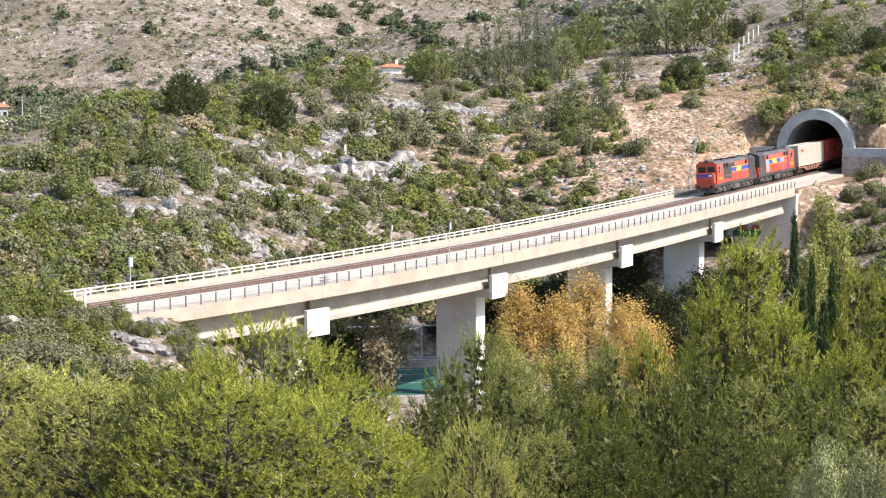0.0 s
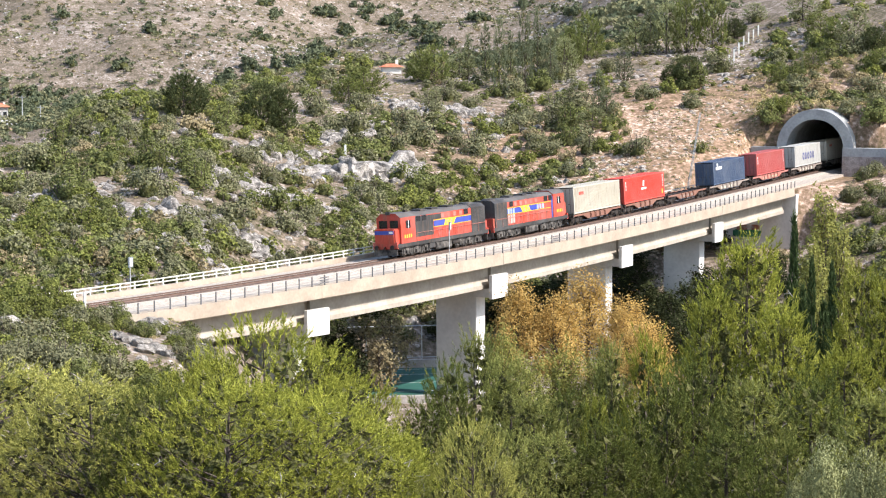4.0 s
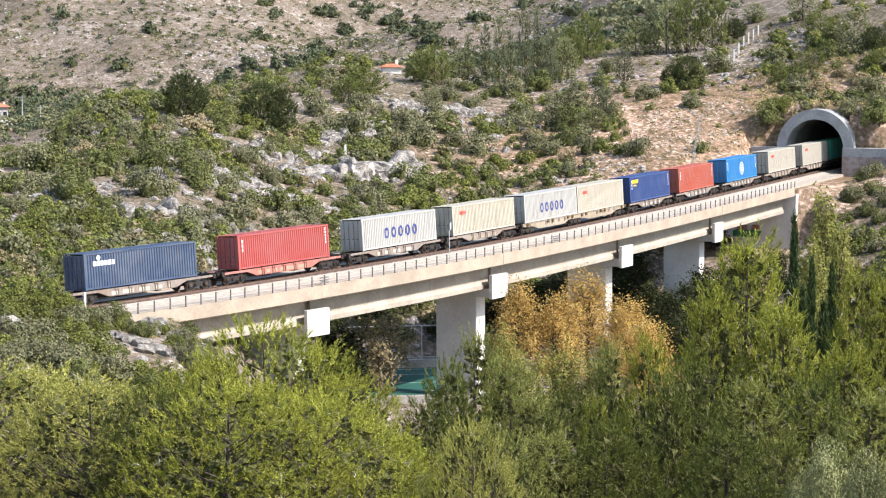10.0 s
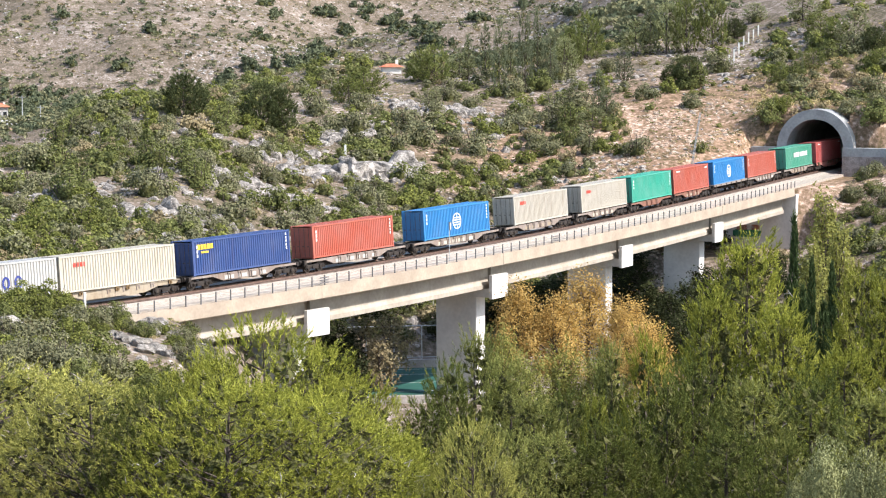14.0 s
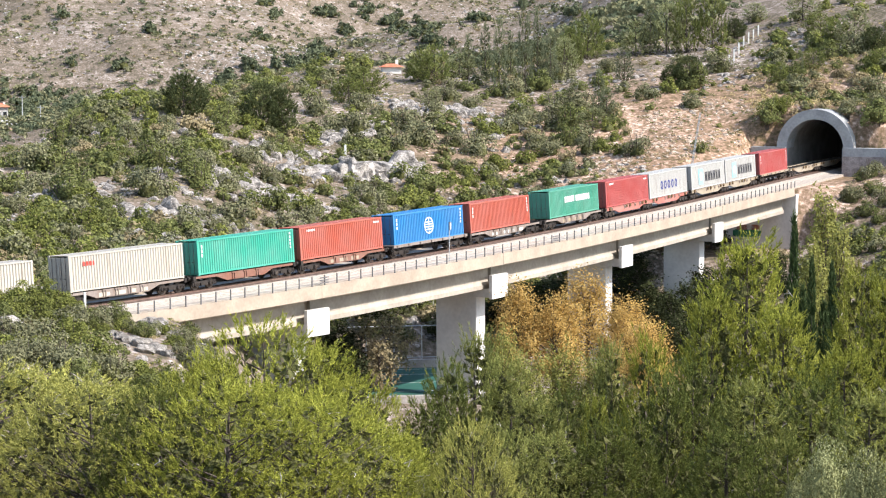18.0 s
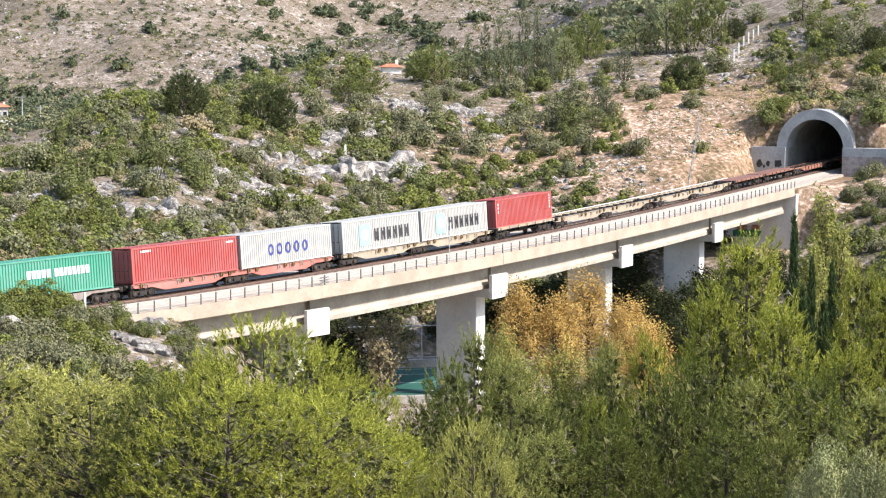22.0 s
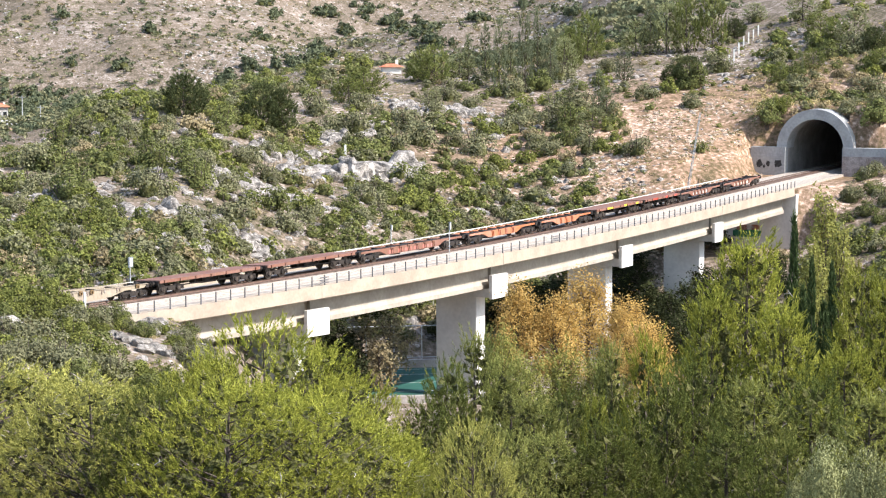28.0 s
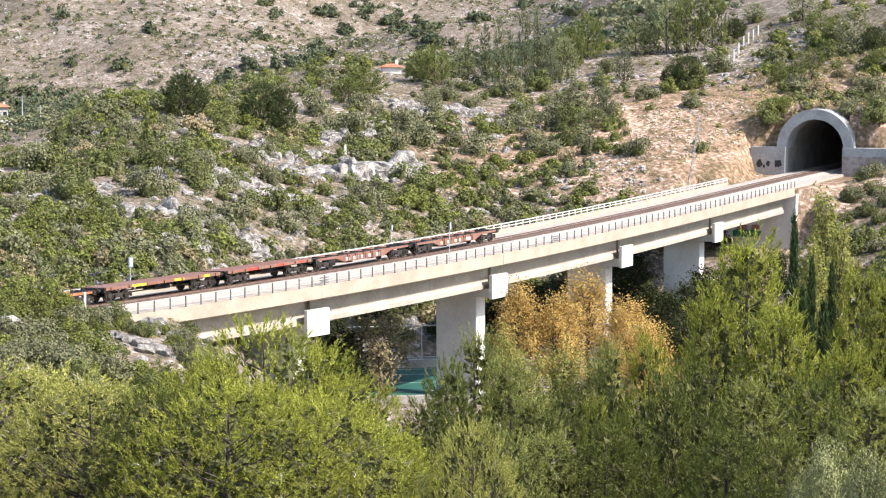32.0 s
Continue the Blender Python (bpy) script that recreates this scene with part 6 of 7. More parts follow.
def mark(kind):
    """The painted signs of one kind, each as a mesh of its own."""
    out = []
    y = -CW / 2 - 0.008

    def sign(*items):
        out.append(boxes(*items))

    def row(x, z, widths, height, gap=0.35):
        for w in widths:
            sign(((w, 0.012, height), (x + w / 2, y, z)))
            x += w + gap * height
    if kind == "five_blue":          # five wide-set dark blue rings
        for i in range(5):
            out.append(ring_plate(3.9 + i * 1.15, y, 1.35, 0.37, 0.5, 0.19, 0.31))
    elif kind == "six_black":        # six close-set black signs
        x = 4.9
        for w in (0.85, 0.75, 0.7, 0.72, 0.68, 0.75):
            a, b, c, h = 0.3 * w, 0.57 * w, 0.87 * w, 0.575
            out.append(flat_plate([(x, 1.35 - h), (x + a, 1.35 - h), (x + a, 1.38), (x + b, 1.38), (x + b, 1.35 - h), (x + c, 1.35 - h), (x + c, 1.35 + h), (x + b, 1.35 + h), (x + b, 1.62), (x + a, 1.62), (x + a, 1.35 + h), (x, 1.35 + h)], y))
            x += w + 0.24
    elif kind == "square":           # pale blue square
        sign(((1.6, 0.012, 1.9), (3.4, y, 1.45)))
    elif kind == "star":             # white seven-pointed star on the square
        out.append(flat_plate([(3.4 + r * math.sin(math.pi * k / 7), 1.45 + r * math.cos(math.pi * k / 7)) for k, r in enumerate((0.62, 0.3) * 7)], y - 0.013))
    elif kind == "globe":
        bm = bmesh.new()
        disc_marks(bm, 0.78, 0)
        bmesh.ops.translate(bm, verts=bm.verts[:], vec=(6.0, y, 1.45))
        out.append(bm)
    elif kind == "line_red":         # small red signs at the leading top corner
        row(1.4, 2.15, (0.24, 0.24, 0.24, 0.14), 0.34, 0.32)
    elif kind == "line_white":
        row(0.9, 2.05, (0.32, 0.3, 0.34, 0.3, 0.34, 0.28), 0.38, 0.2)
        sign(((0.35, 0.012, 0.35), (1.5, y, 2.5), Matrix.Rotation(0.78, 4, "Y")))
    elif kind == "two_words":        # two words of plain white bars
        row(3.7, 1.75, (0.36,) * 5, 0.62, 0.2)
        row(6.4, 1.75, (0.36, 0.36, 0.2, 0.36, 0.36, 0.2, 0.36, 0.36), 0.62, 0.2)
    elif kind == "crest":
        sign(((0.42, 0.012, 0.62), (5.8, y, 2.0), Matrix.Rotation(0.2, 4, "Y")))
        row(5.1, 1.42, (0.2, 0.22, 0.24, 0.2, 0.22, 0.14), 0.22, 0.25)
    elif kind == "yellow_word":
        row(0.55, 2.35, (0.36, 0.3, 0.34, 0.36, 0.3), 0.42, 0.15)
        row(1.0, 1.9, (0.9,), 0.16)
    elif kind == "side_bars":        # upright lines of small writing at both ends
        for k in range(5):
            sign(((0.13, 0.012, 0.2), (CL - 0.5, y, 2.55 - k * 0.3)))
        for k in range(3):
            sign(((0.15, 0.012, 0.26), (0.55, y, 2.35 - k * 0.36)))
    elif kind == "corner_code":
        row(1.0, 2.55, (0.12, 0.3, 0.4, 0.1), 0.16, 0.5)
        row(CL - 1.3, 2.5, (0.5, 0.25), 0.14, 0.5)
    elif kind == "label":
        sign(((0.28, 0.012, 0.5), (CL - 0.75, y, 0.72)))
    return out


def container(s, colour, label, marks=(), length=CL):
    """A high 40-foot box: folded sides, roof, doors with bars, corner posts and castings, rails."""
    paint_m = PAINTS[colour]
    ob = tagged(new("shipping_container"), label, "container", "containers on the train")
    z0 = FLOOR
    side = shared(("side", colour), lambda: finish(corrugated(CL - 0.34, CH - 0.34, 0.2776, 0.075), "side_panel", paint_m))
    p = part("side_panel", side, None, ob)
    p.matrix_basis = pose(0.17, -CW / 2 + 0.012, z0 + 0.18)
    p = part("side_panel", side, None, ob)
    p.matrix_basis = pose(CL - 0.17, CW / 2 - 0.012, z0 + 0.18, 0, 0, 180)

    def roof_mesh():
        bm = corrugated(CL - 0.2, CW - 0.2, 0.24, 0.03)
        for v in bm.verts:
            v.co = Vector((v.co.x, v.co.z, -v.co.y))
        return finish(bm, "roof", paint_m)
    part("roof", shared(("roof", colour), roof_mesh), None, ob).matrix_basis = pose(0.1, -CW / 2 + 0.1, z0 + CH - 0.02)
    part("floor_frame", shared(("cfloor", colour), lambda: box_mesh("floor_frame", paint_m, ((CL - 0.3, CW - 0.2, 0.12), (CL / 2, 0, 0.1)))), None, ob).matrix_basis = pose(0, 0, z0)
    rail = shared(("crail", colour), lambda: box_mesh("side_rail", paint_m, ((CL - 0.34, 0.07, 0.13), (CL / 2, 0, 0))))
    for y in (-CW / 2 + 0.036, CW / 2 - 0.036):
        for z in (0.115, CH - 0.075):
            part("side_rail", rail, None, ob).matrix_basis = pose(0, y, z0 + z)

    def post_mesh():
        return box_mesh("corner_post", paint_m, ((0.16, 0.15, CH - 0.24), (0, 0, CH / 2)), ((0.18, 0.165, 0.12), (0, 0, 0.06)), ((0.18, 0.165, 0.12), (0, 0, CH - 0.06)))
    for x in (0.09, CL - 0.09):
        for y in (-CW / 2 + 0.083, CW / 2 - 0.083):
            part("corner_post", shared(("post", colour), post_mesh), None, ob).matrix_basis = pose(x, y, z0)
    leaf = shared(("door", colour), lambda: box_mesh("door", paint_m, ((0.05, 1.03, CH - 0.3), (0, 0, CH / 2)), *[((0.07, 0.9, 0.05), (-0.01, 0, 0.45 + 0.5 * k)) for k in range(5)]))
    bar = shared("lockbar", lambda: finish_bar())
    for y in (-0.53, 0.53):
        d = part("door", leaf, None, ob)
        d.matrix_basis = pose(0.07, y, z0)
        for k in (-0.25, 0.25):
            part("locking_bar", bar, None, d).matrix_basis = pose(-0.06, k, 0)
    front = shared(("front", colour), lambda: finish(corrugated(CW - 0.32, CH - 0.34, 0.26, 0.045), "front_panel", paint_m))
    part("front_panel", front, None, ob).matrix_basis = pose(CL - 0.05, -CW / 2 + 0.16, z0 + 0.18, 0, 0, 90)
    for kind, ink in marks:
        for me in shared(("mark", kind, ink), lambda: [finish(bm, "painted_sign", PAINTS[ink]) for bm in mark(kind)]):
            part("painted_sign", me, None, ob, {"globe": "white round globe emblem", "square": "pale blue square", "star": "white star"}.get(kind, "")).matrix_basis = pose(0, 0, z0)
    TRAIN.append((ob, s, CL, False))


def finish_bar():
    bm = bmesh.new()
    add_cyl(bm, 0.022, 0.022, (0, 0, 0.16), (0, 0, CH - 0.16), 6)
    add_box(bm, (0.05, 0.22, 0.05), (-0.02, 0.1, 1.1))
    return finish(bm, "locking_bar", BOGIE_GREY)


def wheel_mesh(r=0.46):
    bm = bmesh.new()
    add_cyl(bm, 0.07, 0.07, (0, -0.98, 0), (0, 0.98, 0), 8)
    for y in (-0.75, 0.75):
        add_cyl(bm, r, r, (0, y - 0.065, 0), (0, y + 0.065, 0), 16)
        k = -1 if y < 0 else 1
        add_cyl(bm, r + 0.03, r + 0.03, (0, y - k * 0.06, 0), (0, y - k * 0.085, 0), 14)
        add_cyl(bm, r * 0.72, r * 0.3, (0, y + k * 0.066, 0), (0, y + k * 0.11, 0), 10)
        add_box(bm, (0.26, 0.16, 0.24), (0, k * 1.02, 0))
    return finish(bm, "wheelset", WHEEL)


def bogie(parent, x, axles=(-0.9, 0.9), r=0.46, mat=None, heavy=False):
    mat = mat or UNDERGEAR
    L = axles[-1] - axles[0]

    def frame_mesh():
        bm = bmesh.new()
        for y in (-1.02, 1.02):
            add_box(bm, (L + 1.0, 0.10, 0.16), (0, y, r + 0.17))
            add_box(bm, (L * 0.45, 0.14, 0.30), (0, y, r + 0.02))
            for a in axles:
                add_box(bm, (0.40, 0.16, 0.34), (a, y, r + 0.02))
                for k in (-0.24, 0.24):
                    add_cyl(bm, 0.085, 0.085, (a + k, y * 1.03, r - 0.08), (a + k, y * 1.03, r + 0.22), 8)
                if heavy:
                    add_box(bm, (0.62, 0.14, 0.3), (a, y * 1.1, r + 0.25))
                    add_box(bm, (0.3, 0.2, 0.3), (a, y * 1.14, r - 0.02))
                    for k in (-0.5, 0.5):
                        add_cyl(bm, 0.12, 0.12, (a + k, y * 1.08, r - 0.2), (a + k, y * 1.08, r + 0.3), 8)
                        add_box(bm, (0.12, 0.12, 0.6), (a + k * 1.5, y * 1.06, r - 0.05))
                    add_box(bm, (0.9, 0.08, 0.08), (a, y * 1.1, r - 0.22))
            add_box(bm, (0.12, 0.1, 0.4), (-L / 2 - 0.46, y, r + 0.05))
            add_box(bm, (0.12, 0.1, 0.4), (L / 2 + 0.46, y, r + 0.05))
        add_box(bm, (0.55, 2.1, 0.24), (0, 0, r + 0.14))
        return finish(bm, "bogie_frame", mat)
    b = part("bogie", shared(("bogie", axles, r, mat.name), frame_mesh), None, parent)
    b.matrix_basis = pose(x, 0, 0)
    for a in axles:
        part("wheelset", shared(("wheel", r), lambda: wheel_mesh(r)), None, b).matrix_basis = pose(a, 0, r)
    return b


def buffers(parent, length, z=1.03):
    def mesh():
        bm = bmesh.new()
        add_cyl(bm, 0.10, 0.10, (0, 0, 0), (0.4, 0, 0), 10)
        add_cyl(bm, 0.23, 0.23, (-0.06, 0, 0), (0.0, 0, 0), 14)
        return finish(bm, "buffer", UNDERGEAR)

    def hook():
        return box_mesh("coupling", UNDERGEAR, ((0.5, 0.09, 0.12), (0.1, 0, 0)), ((0.1, 0.12, 0.34), (-0.12, 0, -0.14)))
    for y in (-0.87, 0.87):
        part("buffer", shared("buffer", mesh), None, parent).matrix_basis = pose(0.06, y, z)
        part("buffer", shared("buffer", mesh), None, parent).matrix_basis = pose(length - 0.06, y, z, 0, 0, 180)
    part("coupling", shared("hook", hook), None, parent).matrix_basis = pose(0.15, 0, z)
    part("coupling", shared("hook", hook), None, parent).matrix_basis = pose(length - 0.15, 0, z, 0, 0, 180)


def skeletal_wagon(s, length, colour, patch, label, inset=2.0):
    """Container flat with fish-bellied side sills, cross bearers, spigots and two bogies."""
    m = PAINTS[colour]
    ob = tagged(new("container_wagon"), label, "wagon", "wagons of the train")
    a, b = 0.45, length - 0.45
    c0, c1 = inset + 1.55, length - inset - 1.55
    outline = [(a, 1.12), (a, 0.94), (c0 - 0.1, 0.92), (c0 + 1.1, 0.50), (c1 - 1.1, 0.50), (c1 + 0.1, 0.92), (b, 0.94), (b, 1.12)]
    sill = shared(("sill", length, inset, colour), lambda: outline_mesh("side_sill", m, outline, -0.05, 0.05))
    for y in (-1.12, 1.12):
        q = part("side_sill", sill, None, ob)
        q.matrix_basis = pose(0, y, 0)
    w = c1 - c0 - 2.4

    def rib():
        return box_mesh("sill_bracket", m, ((0.09, 0.10, 0.5), (-0.13, 0, 0.80)), ((0.09, 0.10, 0.5), (0.13, 0, 0.80)), ((0.5, 0.12, 0.08), (0, 0, 1.08)))
    n = max(3, round(w / 1.3))
    for i in range(n):
        part("sill_bracket", shared(("rib", colour), rib), None, ob).matrix_basis = pose(c0 + 1.2 + w * (i + 0.5) / n, -1.20, 0)
    if patch:
        r = random.Random(int(length * 10) + len(patch))
        x = c0 + 1.3
        while x < c1 - 1.6:
            k = r.choice((0.45, 0.8, 1.15))
            part("painted_patch", shared(("patch", k, patch), lambda: box_mesh("painted_patch", PAINTS[patch], ((k, 0.012, 0.3), (0, 0, 0)))), None, ob, "pale painted patch on the sill").matrix_basis = pose(x + k / 2, -1.179, 0.74)
            x += k + r.uniform(0.25, 0.9)

    def frame_mesh():
        # low centre boxes are added to imitate the dark shadow below the wagon
        bm = boxes(((length - 2 * inset - 2.6, 0.7, 0.4), (length / 2, 0, 0.62)), ((0.8, 1.3, 0.36), (length * 0.4, 0, 0.5)), ((0.5, 1.5, 0.3), (length * 0.62, 0, 0.52)), ((length - 0.9, 0.5, 0.3), (length / 2, 0, 0.92)), ((0.3, 2.5, 0.36), (0.5, 0, 0.98)), ((0.3, 2.5, 0.36), (length - 0.5, 0, 0.98)))
        n = 8
        for i in range(n):
            add_box(bm, (0.16, 2.2, 0.14), (1.0 + (length - 2.0) * i / (n - 1), 0, 1.03))
        for x in (0.9, length / 2 - 0.3, length / 2 + 0.3, length - 0.9):
            for y in (-1.08, 1.08):
                add_box(bm, (0.2, 0.18, 0.1), (x, y, 1.14))
        return finish(bm, "underframe", UNDERGEAR)
    part("underframe", shared(("frame", length), frame_mesh), None, ob)
    bogie(ob, inset)
    bogie(ob, length - inset)
    buffers(ob, length)
    TRAIN.append((ob, s, length, False))


def deep_wagon(s, length, colour, label, bracket="stone"):
    """Long double container wagon with a deep side girder, brackets and small hidden wheels."""
    m = PAINTS[colour]
    ob = tagged(new("double_container_wagon"), label, "wagon", "wagons of the train")
    h = length / 2
    outline = [(0.5, 1.14), (0.9, 0.84), (2.9, 0.80), (4.3, 0.44), (h - 3.0, 0.42), (h - 1.8, 0.74), (h + 1.8, 0.74), (h + 3.0, 0.42), (length - 4.3, 0.44), (length - 2.9, 0.80), (length - 0.9, 0.84), (length - 0.5, 1.14)]
    sill = shared(("deep", length, colour), lambda: outline_mesh("side_girder", m, outline, -0.05, 0.05))
    for y in (-1.16, 1.16):
        part("side_girder", sill, None, ob).matrix_basis = pose(0, y, 0)
    top = shared(("flange", length, colour), lambda: box_mesh("top_flange", m, ((length - 1.0, 0.16, 0.05), (h, 0, 1.145))))
    for y in (-1.2, 1.2):
        part("top_flange", top, None, ob).matrix_basis = pose(0, y, 0)

    def brk():
        return box_mesh("spigot_bracket", PAINTS[bracket], ((0.42, 0.1, 0.09), (0, 0, 0.42)), ((0.1, 0.09, 0.34), (-0.13, 0, 0.24)), ((0.1, 0.09, 0.26), (0.15, 0, 0.28)))
    for i in range(2):
        for f in (0.12, 0.42, 0.55, 0.66, 0.78):
            part("spigot_bracket", shared(("brk", bracket), brk), None, ob).matrix_basis = pose(0.7 + (i + f) * (h - 0.7), -1.22, 0.66)

    def frame_mesh():
        bm = boxes(((length - 1.0, 0.6, 0.3), (h, 0, 0.9)), ((0.3, 2.5, 0.3), (0.55, 0, 1.0)), ((0.3, 2.5, 0.3), (length - 0.55, 0, 1.0)))
        for i in range(14):
            add_box(bm, (0.14, 2.3, 0.12), (1.0 + (length - 2.0) * i / 13, 0, 1.04))
        return finish(bm, "underframe", UNDERGEAR)
    part("underframe", shared(("dframe", length), frame_mesh), None, ob)
    for x in (1.9, length - 1.9):
        bogie(ob, x, (-0.9, 0.9), 0.38)
    bogie(ob, h, (-0.9, 0.9), 0.38)
    buffers(ob, length)
    for k in (0.06, 0.24, 0.28, 0.42, 0.46, 0.55, 0.59, 0.73, 0.77, 0.94):
        part("container_clamp", shared("clamp", lambda: box_mesh("container_clamp", CLAMP, ((0.14, 0.1, 0.3), (-0.1, 0, 1.0)), ((0.34, 0.14, 0.09), (0, 0, 1.16)), ((0.12, 0.12, 0.2), (0.12, 0, 0.98)))), None, ob, "rusty yellow-brown clamp").matrix_basis = pose(length * k, -1.3, 0)
    TRAIN.append((ob, s, length, False))


def stake_wagon(s, length, colour, label, patch=None):
    """Low flat wagon with a solid floor, side rail, stake pockets and trussed sill."""
    m = PAINTS[colour]
    ob = tagged(new("flat_wagon"), label, "wagon", "wagons of the train")
    part("deck", shared(("deck", length, colour), lambda: box_mesh("deck", m, ((length - 0.9, 2.7, 0.10), (length / 2, 0, 1.22)))), None, ob)
    rail = shared(("frail", length, colour), lambda: outline_mesh("side_rail", m, [(0.45, 1.27), (0.45, 1.02), (length - 0.45, 1.02), (length - 0.45, 1.27)], -0.05, 0.05))
    for y in (-1.4, 1.4):
        part("side_rail", rail, None, ob).matrix_basis = pose(0, y, 0)
    pocket = shared(("pocket", colour), lambda: box_mesh("stake_pocket", m, ((0.14, 0.1, 0.24), (0, 0, 0)), ((0.2, 0.13, 0.05), (0, 0, 0.06))))
    for i in range(7):
        part("stake_pocket", pocket, None, ob).matrix_basis = pose(1.0 + (length - 2.0) * i / 6, -1.49, 1.13)
    if patch:
        for x, w in ((0.3, 1.7), (0.62, 1.1), (0.85, 0.7)):
            part("painted_patch", shared(("fpatch", w, patch), lambda: box_mesh("painted_patch", PAINTS[patch], ((w, 0.012, 0.2), (0, 0, 1.14)))), None, ob, "patch of other paint on the side rail").matrix_basis = pose(length * x, -1.457, 0)

    def frame_mesh():
        bm = boxes(((length - 1.0, 0.4, 0.3), (length / 2, 0, 1.0)), ((0.25, 2.6, 0.32), (0.5, 0, 1.03)), ((0.25, 2.6, 0.32), (length - 0.5, 0, 1.03)))
        for y in (-0.85, 0.85):
            add_box(bm, (length - 5.2, 0.1, 0.1), (length / 2, y, 0.62))
            add_box(bm, (0.1, 0.1, 0.5), (length / 2 - 1.4, y, 0.85))
            add_box(bm, (0.1, 0.1, 0.5), (length / 2 + 1.4, y, 0.85))
        add_box(bm, (1.6, 1.5, 0.5), (length / 2 + 0.4, 0, 0.75))
        return finish(bm, "underframe", UNDERGEAR)
    part("underframe", shared(("fframe", length), frame_mesh), None, ob)
    bogie(ob, 2.1)
    bogie(ob, length - 2.1)
    buffers(ob, length)
    TRAIN.append((ob, s, length, False))


# ---- locomotives: cab end at x = 0 ----
def locomotive(s, turned):
    L = 17.6
    P = PAINTS
    ob = tagged(new("diesel_locomotive"), ("red, blue and dark grey diesel locomotive leading the freight train", "red, blue and dark grey diesel locomotive, cab to the rear")[turned], "locomotive", "locomotives")
    near = 1.32

    def hood(name, mat, x0, x1, z0, z1, half, shoulder=0.35):
        """A body section with sloped shoulders and a flat roof."""
        prof = [(-half, z0), (half, z0), (half, z1 - shoulder), (half - shoulder * 1.2, z1 - 0.04), (0, z1), (-half + shoulder * 1.2, z1 - 0.04), (-half, z1 - shoulder)]
        bm = bmesh.new()
        a = [bm.verts.new((x0, y, z)) for y, z in prof]
        b = [bm.verts.new((x1, y, z)) for y, z in prof]
        bm.faces.new(a)
        bm.faces.new(b)
        for i in range(len(a)):
            j = (i + 1) % len(a)
            bm.faces.new((a[i], a[j], b[j], b[i]))
        bmesh.ops.recalc_face_normals(bm, faces=bm.faces)
        return finish(bm, name, mat)

    def roof_over(x0, x1, z1, half, shoulder=0.35):
        prof = [(half + 0.012, z1 - shoulder), (half - shoulder * 1.2, z1 - 0.028), (0, z1 + 0.014), (-half + shoulder * 1.2, z1 - 0.028), (-half - 0.012, z1 - shoulder)]
        bm = bmesh.new()
        a = [bm.verts.new((x0, y, z)) for y, z in prof]
        b = [bm.verts.new((x1, y, z)) for y, z in prof]
        for i in range(len(a) - 1):
            bm.faces.new((a[i], a[i + 1], b[i + 1], b[i]))
        bmesh.ops.recalc_face_normals(bm, faces=bm.faces)
        return finish(bm, "roof", P["roof_grey"])

    part("cab_nose", shared("lnose", lambda: bevel_mesh("cab_nose", P["loco_red"], 0.12, ((0.95, 2.3, 1.5), (0.62, 0, 2.0)))), None, ob)
    part("cab", shared("lcab", lambda: hood("cab", P["loco_red"], 1.0, 3.6, 1.32, 4.15, near + 0.02, 0.42)), None, ob)
    part("roof", shared("lroof0", lambda: roof_over(0.95, 3.65, 4.15, near + 0.02, 0.42)), None, ob)
    part("engine_hood", shared("lhood", lambda: hood("engine_hood", P["loco_red"], 3.6, 14.2, 1.32, 4.02, near - 0.04, 0.34)), None, ob)
    part("roof", shared("lroof1", lambda: roof_over(3.66, 14.2, 4.02, near - 0.04, 0.34)), None, ob)
    part("radiator_hood", shared("lrad", lambda: hood("radiator_hood", P["loco_grey"], 14.2, 16.9, 1.32, 4.05, near, 0.34)), None, ob)
    part("louvre_panel", shared("llouv", lambda: box_mesh("louvre_panel", P["loco_grey"], *[((2.35, 0.02, 0.07), (15.5, 0, 1.9 + 0.13 * k)) for k in range(13)])), None, ob).matrix_basis = pose(0, -near - 0.008, 0)
    part("louvre_panel", shared("llouv", None), None, ob).matrix_basis = pose(0, near + 0.008, 0)
    if not turned:
        part("electrical_cabinet", shared("lelec", lambda: box_mesh("electrical_cabinet", P["loco_grey"], ((3.3, 0.03, 1.9), (5.3, -near + 0.03, 2.66)), ((3.3, 0.03, 1.9), (5.3, near - 0.03, 2.66)), ((1.5, 0.03, 0.5), (7.7, -near + 0.03, 3.35)), ((1.5, 0.03, 0.5), (7.7, near - 0.03, 3.35)))), None, ob, "dark grey louvred side panel")
    for y in (-near + 0.024, near - 0.024):
        k = -1 if y < 0 else 1
        part("side_stripe", shared(("lstripe", k), lambda: box_mesh("side_stripe", P["loco_blue"], ((7.1, 0.02, 0.52), (10.6, 0, 2.72)))), None, ob, "broad blue side stripe").matrix_basis = pose(0, y, 0)
        part("side_stripe", shared(("lstripey", k), lambda: box_mesh("side_stripe", P["yellow"], ((10.5, 0.016, 0.06), (8.9, 0, 3.04)), ((10.5, 0.016, 0.05), (8.9, 0, 2.42)))), None, ob, "thin yellow side stripe").matrix_basis = pose(0, y, 0)
        em = shared("lemblem", lambda: outline_mesh("emblem", P["yellow"], [(8.9, 2.40), (10.7, 2.40), (11.3, 3.04), (9.3, 3.04)], -0.016, 0.016))
        part("emblem", em, None, ob, "yellow slanted emblem panel").matrix_basis = pose(0, y, 0)
